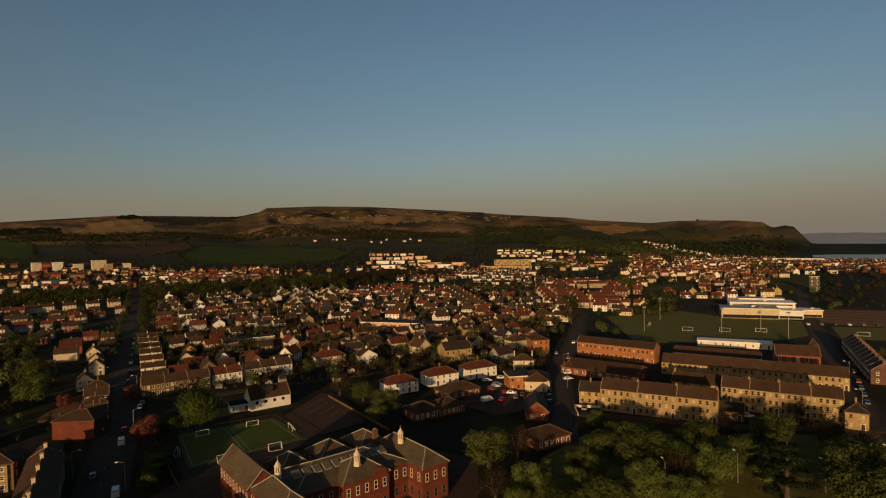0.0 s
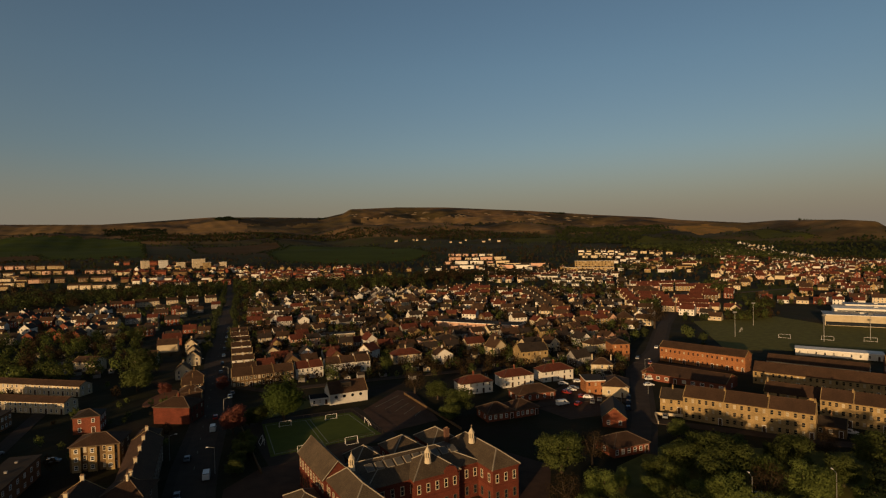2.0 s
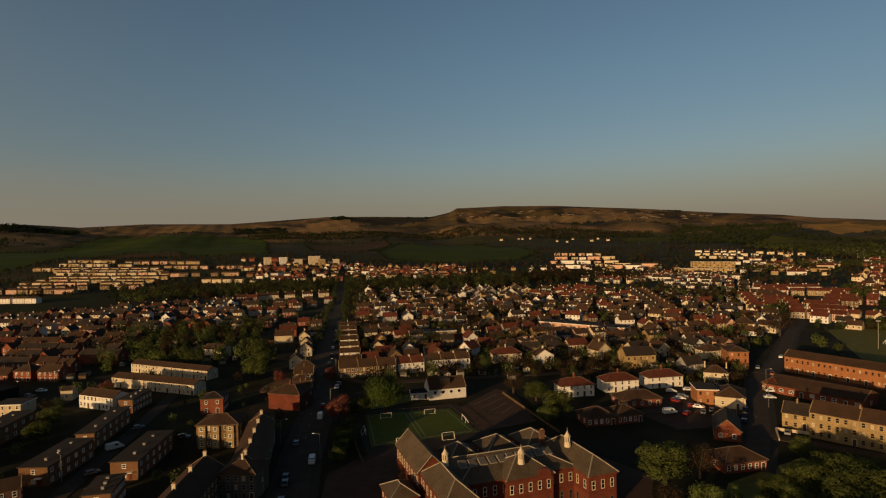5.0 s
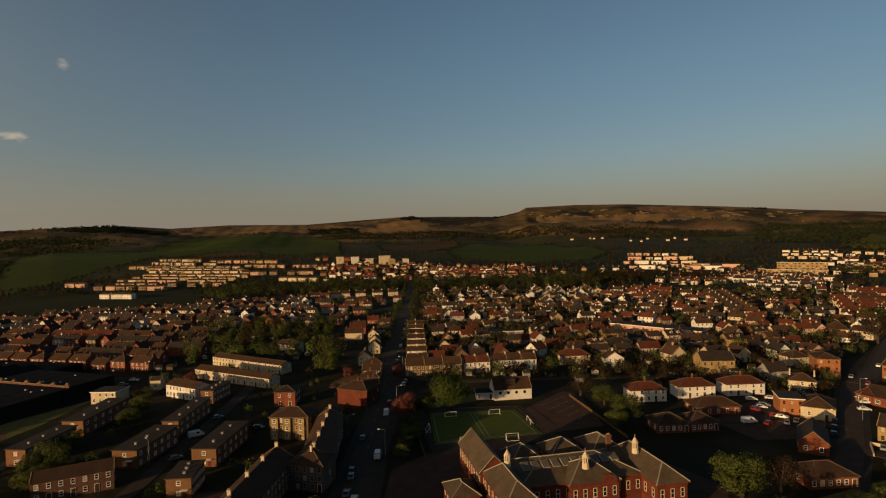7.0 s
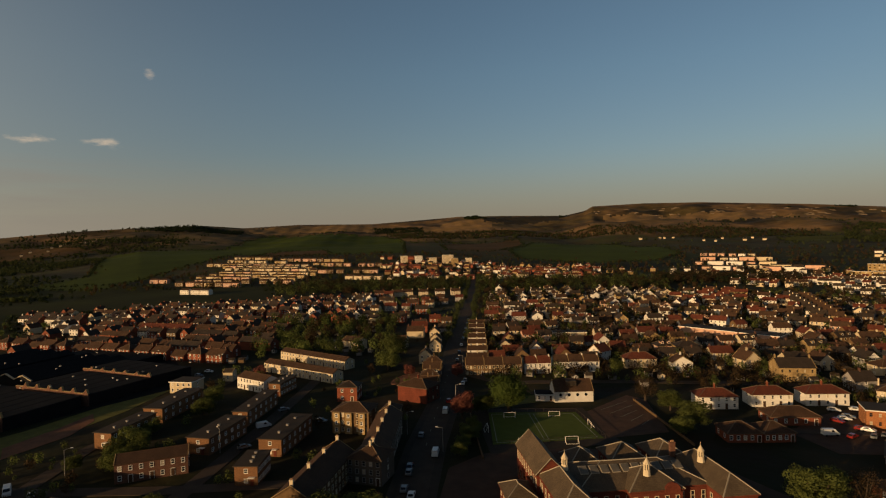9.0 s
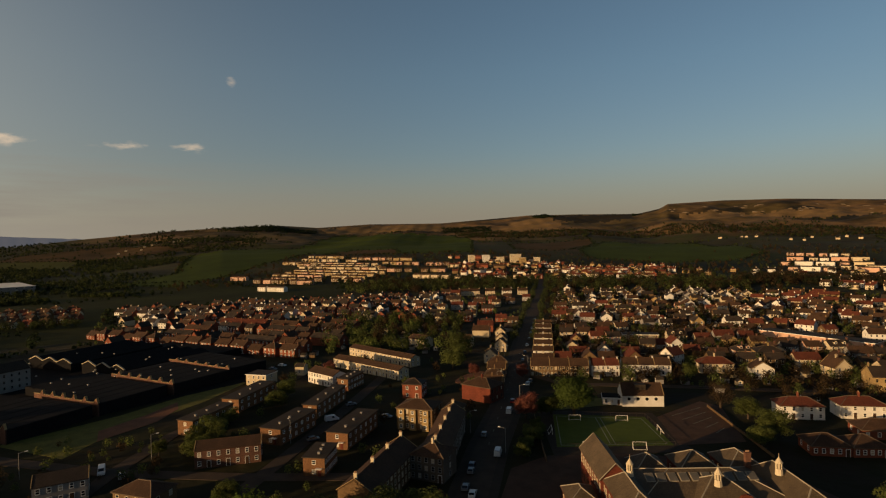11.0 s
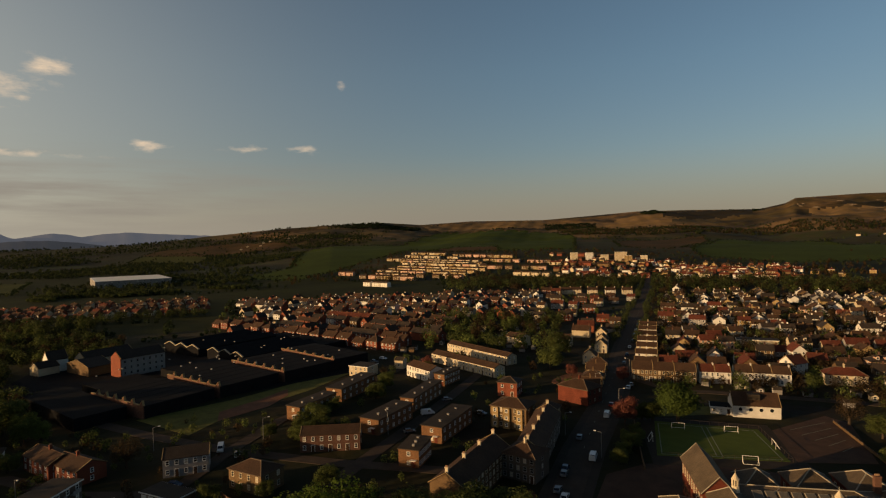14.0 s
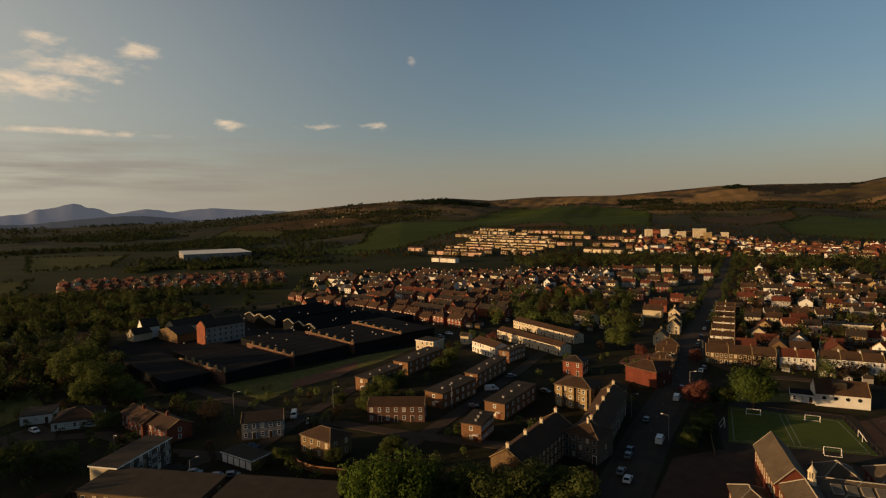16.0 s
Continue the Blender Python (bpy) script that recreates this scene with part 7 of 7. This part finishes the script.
wood("bushes and young trees of the old wood beside the works", 1500, 76, 100, 245, 600, (4, 8.5), 150, 0.6, ["leaf_e", "leaf_b", "leaf_e", "leaf_c", "leaf_b"], 1.0, -0.4)
wood("taller trees of the old wood beside the works", 110, 78, 99, 265, 560, (8, 12), 600, 0.6, ["leaf_e", "leaf_b"], 3)
wood("row of trees in front of the small estate", 110, 69, 89, 545, 580, (5, 9), 150, 0.6, ["leaf_e", "leaf_b", "leaf_e"], 1.5)
wood("shrubs and hedges of the gardens", 380, 62, 101, 120, 330, (1.5, 4.5), 110, 0.34, ["leaf_b", "leaf_b", "leaf_c"], 0.4)
wood("scattered trees of the wet meadows", 1700, 66, 99, 560, 2600, (4, 9), 50, 1.2, ["needle", "leaf_b", "leaf_e"], 3, 0.1)
wood("hedges and shelter belts of the valley", 3000, 62, 99, 600, 2400, (4, 9), 30, 1.7, ["needle", "needle", "leaf_e"], 3, -0.08)
wood("trees round the sports field and side streets", 130, -40, -11, 335, 720, (3, 8), 200, 0.65, GREENS, 2)
wood("garden trees of the far town", 2000, -40, 14, 690, 1700, (4, 9), 46, 1.3, ["leaf_e", "leaf_c", "leaf_c"], 2)
wood("trees round the upper estates", 800, 12, 62, 880, 1450, (4, 9), 46, 1.3, ["leaf_e", "leaf_c", "leaf_c"], 2)
wood("scattered thorn trees and hill woods", 900, -33, 72, 1700, 3000, (5, 10), 22, 2.6, ["leaf_e", "needle"], 0, 0.42)
for n, a0, a1, r0, r1 in ((40, -20.4, -18.8, 655, 700), (70, -33.0, -30.4, 930, 1000), (130, -27.0, -24.0, 1235, 1335), (130, -22.0, -15.5, 1150, 1240), (60, -14.0, -11.0, 1010, 1060), (26, -14.8, -13.5, 478, 500)):
    wood("dark tall trees among the eastern houses", n, a0, a1, r0, r1, (7, 12), 60, 1.2, ["leaf_e", "leaf_b", "leaf_e"], 1.0)
wood("dark trees and bushes beside the sports field", 70, -22.9, -20.5, 372, 470, (4, 8), 130, 0.6, ["leaf_e", "leaf_c", "leaf_b"], 1.0)
wood("dark trees and bushes beside the sports field", 50, -24.2, -22.5, 462, 570, (4, 8), 110, 0.7, ["leaf_e", "leaf_c", "leaf_b"], 1.0)
# two stands out of view, added only to throw shade over the estate
wood("unseen tall trees added to shade the brick estate", 560, 103.5, 136, 110, 300, (10, 16), 70, 1.3, ["leaf_b", "leaf_c"], 3)
wood("unseen taller trees added for longer shadows", 110, 103.5, 124, 165, 300, (17, 23), 90, 1.7, ["leaf_b", "leaf_c"], 3)
wood("wooded slopes of the headland", 1300, -33, -15, 1600, 2250, (6, 10), 24, 2.8, ["leaf_e", "needle"], 0, 0.0)
wood("dark plantations along the skyline", 500, 17.5, 28, 3380, 3600, (6, 9), 20, 3.2, ["needle"], 0, 0.1)
wood("dark plantations along the skyline", 300, -8, 3, 3500, 3640, (6, 9), 20, 3.2, ["needle"], 0, 0.15)
wood("willow and gorse scrub of the valley floor", 1100, 66, 99, 470, 900, (2.5, 6.5), 70, 0.8, ["leaf_b", "needle", "leaf_e"], 2, -0.12)
wood("wooded lowland at the foot of the mountains", 2600, 62, 99, 1500, 3400, (7, 12), 20, 3.0, ["needle", "needle", "leaf_e"], 3, -0.05)


# ---- street things ----
def car_thing(x, y, ang, paint, van=False):
    key = ("car", paint, van)
    m = Matrix.Translation((x, y, gz(x, y) + 0.12)) @ Euler((0, 0, radians(ang))).to_matrix().to_4x4()
    if key in MADE:
        return copy_thing(MADE[key], m)
    L, W, H = (5.0, 1.95, 2.1) if van else (4.2, 1.75, 1.45)
    bm = bmesh.new()
    if van:
        prof = [(-L / 2, 0.35), (L / 2, 0.35), (L / 2, 0.95), (L / 2 - 0.7, 1.2), (L / 2 - 1.3, 2.05), (-L / 2 + 0.1, H), (-L / 2, 1.9)]
    else:
        prof = [(-L / 2, 0.35), (L / 2, 0.35), (L / 2, 0.75), (L / 2 - 0.95, 0.92), (L / 2 - 1.7, H), (-L / 2 + 0.75, H), (-L / 2 + 0.05, 0.98)]
    lo = [bm.verts.new((sx, -W / 2, sz)) for sx, sz in prof]
    hi = [bm.verts.new((sx, W / 2, sz)) for sx, sz in prof]
    for v in lo + hi:
        if v.co.z > 1.1:
            v.co.y *= 0.86
    bm.faces.new(lo)
    bm.faces.new(hi[::-1])
    for i in range(len(prof)):
        j = (i + 1) % len(prof)
        bm.faces.new((lo[i], hi[i], hi[j], lo[j]))
    bmesh.ops.bevel(bm, geom=list(bm.edges), offset=0.06, segments=1, affect="EDGES")
    words = {"carwhite": "white", "cargrey": "grey", "carblue": "dark blue", "carred": "red"}[paint]
    ob = new("van" if van else "car", finish(bm, "body", [M[paint]]))
    ob.matrix_basis = m
    tagged(ob, f"parked {words} {'van' if van else 'hatchback car'} at the roadside", "van" if van else "car", "parked cars")
    k = W * 0.43
    for name, a, b in (("windscreen", prof[3], prof[4]), ("rear_window", prof[-2], prof[-1])):
        bm = bmesh.new()
        (x0, z0), (x1, z1) = a, b
        n = Vector((z1 - z0, 0, x0 - x1)).normalized() * (0.02 if name == "windscreen" else 0.02)
        if name == "windscreen":
            n = Vector((abs(n.x), 0, abs(n.z)))
        else:
            n = Vector((-abs(n.x), 0, abs(n.z)))
        q = [Vector((x0 * 0.9 + x1 * 0.1, -k * 0.9, z0 * 0.9 + z1 * 0.1)), Vector((x0 * 0.9 + x1 * 0.1, k * 0.9, z0 * 0.9 + z1 * 0.1)), Vector((x0 * 0.1 + x1 * 0.9, k * 0.85, z0 * 0.1 + z1 * 0.9)), Vector((x0 * 0.1 + x1 * 0.9, -k * 0.85, z0 * 0.1 + z1 * 0.9))]
        bm.faces.new([bm.verts.new(p + n * 1.5) for p in q])
        part(name, finish(bm, name, [M["glass"]]), ob)
    for side in (-1, 1):
        bm = bmesh.new()
        y0 = side * (W / 2 * 0.93 + 0.01)
        z0, z1 = (1.25, 1.85) if van else (0.98, 1.36)
        bm.faces.new([bm.verts.new(p) for p in ((L / 2 - 1.55, y0 * 1.03, z0), (L / 2 - 2.0, y0 * 0.95, z1), (-L / 2 + 1.0 if not van else L / 2 - 2.6, y0 * 0.95, z1), (-L / 2 + 0.6 if not van else L / 2 - 2.6, y0 * 1.03, z0))])
        part("side_window", finish(bm, "side_window", [M["glass"]]), ob)
        for wx in (-L / 2 + 0.8, L / 2 - 0.8):
            if "wheel" not in CACHE:
                bm = bmesh.new()
                bmesh.ops.create_cone(bm, cap_ends=True, segments=12, radius1=0.32, radius2=0.32, depth=0.22, matrix=Matrix.Rotation(radians(90), 4, "X"))
                CACHE["wheel"] = finish(bm, "wheel", [M["tyre"]])
            part("wheel", CACHE["wheel"], ob, (wx, side * (W / 2 - 0.08), 0.22))
    MADE[key] = ob
    return ob


def cars(paint, van, *spots):
    for x, y, ang in spots:
        car_thing(x, y, ang, paint, van)


cars("carwhite", True, (-80.3, 146.6, 115), (-167.1, 72.0, -25), (-147.4, 141.3, 65), (22.9, 216.6, 30), (-98.3, 183.9, 115))
cars("carwhite", False, (-111.8, 223.1, 115), (63.9, 254.2, 5), (61.3, 244.4, 5), (108.5, 188.3, -30), (117.9, 183.7, -30), (118.0, 160.4, -20), (130.5, 159.2, 10), (62.3, 142.3, 10), (-158.8, 73.9, -25), (-206.3, 2.0, 20), (-200.2, 17.2, 80),
     (-71.3, 119.7, 115), (-239.2, 189.4, 20), (84.9, 323.8, 70), (33.7, 225.5, -10))
cars("cargrey", False, (-92.6, 158.2, 115), (-142.3, 35.5, 60), (-136.3, 39.9, 60), (-134.7, 43.0, 65), (-137.0, 123.9, 65), (-75.0, 122.0, 115), (-79.7, 131.4, 115), (-113.4, 228.5, 115), (-132.8, 154.7, 20), (-236.3, 181.5, 20), (29.7, 238.9, -5), (56.5, 202.9, 75),
     (-155.5, 158.7, 65), (68.6, 296.5, 70))
cars("carwhite", False, (28.3, 235.8, 10), (32.9, 249.6, 5), (23.3, 217.5, 60), (26.1, 245.8, 5))
cars("carred", False, (31.9, 226.1, 0), (28.7, 216.7, 60))
cars("cargrey", False, (34.4, 219.5, 80), (37.5, 222.5, 80))
cars("carblue", False, (-126.5, 226.2, 115), (-81.7, 134.8, 115), (-149.9, 52.7, 40), (46.0, 212.0, 78), (47.5, 219.0, 78), (49.0, 226.0, 78), (158.0, 198.0, 57), (164.0, 207.0, 57), (170.0, 216.0, 57), (186.0, 240.0, 57))
cars("carred", False, (-104.0, 196.5, 115), (176.0, 225.0, 57), (72.0, 285.0, 70), (26.0, 232.0, -30))
for k in range(9):
    cars(("carwhite", "cargrey", "carblue")[k % 3], False, (-128.0 - k * 9.2, 245.0 + k * 19.4, 115), (248.0 + k * 7.5, 360.0 - k * 2.2, 70))


def lamp_post(x, y, ang, h=7.5):
    m = pose(x, y, gz(x, y), 0, 0, ang)
    if "lamp" in MADE:
        return copy_thing(MADE["lamp"], m)
    bm = bmesh.new()
    limb(bm, (0, 0, 0), (0, 0, h), 0.1, 0.06, 8)
    ob = new("street_lamp", finish(bm, "pole", [M["metal"]]))
    ob.matrix_basis = m
    tagged(ob, "grey steel street lamp with a single arm", "street lamp", "street lamps")
    bm = bmesh.new()
    limb(bm, (0, 0, h - 0.1), (1.6, 0, h + 0.25), 0.05, 0.04, 6)
    part("arm", finish(bm, "arm", [M["metal"]]), ob)
    bm = bmesh.new()
    quad_box(bm, 1.5, 2.2, -0.14, 0.14, h + 0.18, h + 0.34)
    part("lantern", finish(bm, "lantern", [M["trim"]]), ob)
    MADE["lamp"] = ob
    return ob


for x, y, ang in ((58.1, 137.1, 90), (95.9, 133.3, 90), (78.1, 140.2, 90), (-79.4, 149.6, 205), (-100.5, 196.0, 25), (-98.0, 158.0, 25), (-120.0, 211.0, 25), (-124.0, 246.0, 205), (-147.0, 262.0, 25), (-166.3, 85.8, 60), (-141.0, 118.0, 160), (-183.0, 57.0, 60),
                  (44.0, 214.0, -10), (58.0, 232.0, 170), (64.0, 262.0, -10), (150.0, 190.0, 150), (176.0, 230.0, 150), (-134.0, 33.0, 100), (-165.0, 20.0, 10)):
    lamp_post(x, y, ang)
for x, y in ((207.9, 318.2), (181.2, 341.4), (139.2, 356.9), (167.4, 399.6), (207.8, 345.0)):
    bm = bmesh.new()
    limb(bm, (0, 0, 0), (0, 0, 15), 0.16, 0.1, 8)
    ob = new("floodlight_mast", finish(bm, "mast", [M["metal"]]))
    ob.location = (x, y, 0)
    tagged(ob, "tall steel floodlight mast beside the sports field", "floodlight", "floodlights")
    bm = bmesh.new()
    quad_box(bm, -1.1, 1.1, -0.2, 0.2, 14.6, 15.5)
    part("lamp_head", finish(bm, "lamp_head", [M["metal"]]), ob)


def bar_mesh(p, q, name):
    key = (name, p, q)
    if key not in CACHE:
        bm = bmesh.new()
        limb(bm, p, q, 0.06, 0.06, 6)
        CACHE[key] = finish(bm, name, [M["trim"]])
    return CACHE[key]


def football_goal(x, y, ang, w, h, d=1.2):
    """A goal: crossbar with two posts, two stays and a ground bar."""
    l = w / 2
    ob = new("football_goal", bar_mesh((-l, 0, h), (l, 0, h), "crossbar"))
    ob.matrix_basis = pose(x, y, 0.1, 0, 0, ang)
    tagged(ob, "white tubular steel football goal on the turf", "goal", "football goals")
    for e in (-l, l):
        part("post", bar_mesh((e, 0, 0), (e, 0, h), "post"), ob)
        part("stay", bar_mesh((e, d, 0), (e, 0, h), "stay"), ob)
    part("ground_bar", bar_mesh((-l, d, 0.05), (l, d, 0.05), "ground_bar"), ob)


for x, y, ang, w in ((-74.4, 188.5, 31, 4.0), (-60.5, 196.5, 31, 4.0), (-46.6, 192.0, -58, 4.0), (-47.2, 174.4, 211, 4.0), (-59.8, 166.6, 211, 4.0), (-75.6, 173.0, 122, 4.0), (165, 352, -30, 6), (185, 345, -30, 6), (150, 375, 60, 6), (205, 340, -30, 6), (252, 318, -30, 6)):
    football_goal(x, y, ang, w, 2.0 if w < 5 else 2.3)


def line(name, x0, y0, x1, y1, w, z, material, label, category):
    L, a = math.hypot(x1 - x0, y1 - y0), math.degrees(math.atan2(y1 - y0, x1 - x0))
    bm = bmesh.new()
    quad_box(bm, -L / 2, L / 2, -w / 2, w / 2, 0, 0.012)
    ob = new(name, finish(bm, name, [material]))
    ob.matrix_basis = pose((x0 + x1) / 2, (y0 + y1) / 2, z, 0, 0, a)
    return tagged(ob, label, category, kind="structure")


mark = mat("worn_white_line", (0.32, 0.33, 0.26), (0.2, 0.22, 0.15), rnd=0)
for a, b in (((-82, 189.5), (-56, 203)), ((-56, 203), (-41.5, 183)), ((-41.5, 183), (-68, 164)), ((-68, 164), (-82, 189.5)), ((-70, 196), (-56, 173.5)), ((-68.6, 196.7), (-54.6, 174.2))):
    line("pitch_line", *a, *b, 0.22, 0.104, mark, "worn white line painted on the turf", "line")
for k in range(5):
    line("court_line", -48 + k * 4.2, 212 - k * 2.6, -42 + k * 3.0, 228 - k * 5.0, 0.15, 0.075, mark, "faded court line on the playground", "line")
for k in range(34):
    t0 = k / 34
    x, y = -87 - t0 * 188, 152 + t0 * 395
    line("centre_line", x, y, x - 0.9, y + 1.9, 0.15, 0.105, mark, "white dashed centre line of the road", "line")


def fence(name, label, pts, h, material, step, gap=0.0, thick=0.05, post="metal"):
    """A fence of boards or mesh panels between posts, following the ground."""
    ob = new(name)
    x0, y0 = pts[0]
    ob.location = (x0, y0, gz(x0, y0))
    tagged(ob, label, "fence")
    for (xa, ya), (xb, yb) in zip(pts, pts[1:]):
        L, a = math.hypot(xb - xa, yb - ya), math.degrees(math.atan2(yb - ya, xb - xa))
        n = max(1, round(L / step))
        key = (name, round(L / n, 3), h)
        if key not in CACHE:
            bm = bmesh.new()
            quad_box(bm, gap, L / n - gap, -thick / 2, thick / 2, 0.05, h)
            CACHE[key] = finish(bm, "board", [M[material]])
            bm = bmesh.new()
            quad_box(bm, -0.06, 0.06, -0.06, 0.06, 0, h + 0.1)
            CACHE[key, "post"] = finish(bm, "post", [M[post]])
        for i in range(n):
            p = (xa + (xb - xa) * i / n - x0, ya + (yb - ya) * i / n - y0, 0)
            part("board", CACHE[key], ob, p, a)
            if i % max(1, round(2.4 / step)) == 0:
                part("post", CACHE[key, "post"], ob, p, a)


fence("board_fence", "curved fence of warm orange boards round a garden", [(-133.5, 59.0), (-129.5, 58.8), (-124.1, 60.6), (-117.0, 66.2)], 1.9, "wood", 0.9, 0.03)
fence("garden_wall", "low pale stone garden wall along the road", [(52.5, 196), (54, 206), (62, 204), (70, 200)], 1.0, "stonetrim", 2.4, 0, 0.3)
fence("garden_wall", "long low wall between playground and path", [(-40.0, 230.0), (-13.3, 188.0)], 0.9, "brown", 2.4, 0, 0.3)
fence("garden_wall", "low wall beside the pitch and the trees", [(-89, 186), (-70, 156), (-66, 150)], 1.0, "brown", 2.4, 0, 0.25)
for pts in ([(-84.5, 191.5), (-55.5, 206), (-39, 183.2), (-68.5, 161.4), (-84.5, 191.5)],):
    ob = new("pitch_fence")
    ob.location = (pts[0][0], pts[0][1], 0.05)
    tagged(ob, "steel posts and rails round the small pitch", "fence")
    for (xa, ya), (xb, yb) in zip(pts, pts[1:]):
        L, a = math.hypot(xb - xa, yb - ya), math.degrees(math.atan2(yb - ya, xb - xa))
        n = round(L / 3)
        for i in range(n):
            bm = bmesh.new()
            quad_box(bm, -0.05, 0.05, -0.05, 0.05, 0, 1.2)
            part("post", finish(bm, "post", [M["slate"]]), ob, (xa + (xb - xa) * i / n - pts[0][0], ya + (yb - ya) * i / n - pts[0][1], 0), a)
        bm = bmesh.new()
        quad_box(bm, 0, L, -0.03, 0.03, 1.12, 1.2)
        part("rail", finish(bm, "rail", [M["slate"]]), ob, (xa - pts[0][0], ya - pts[0][1], 0), a)
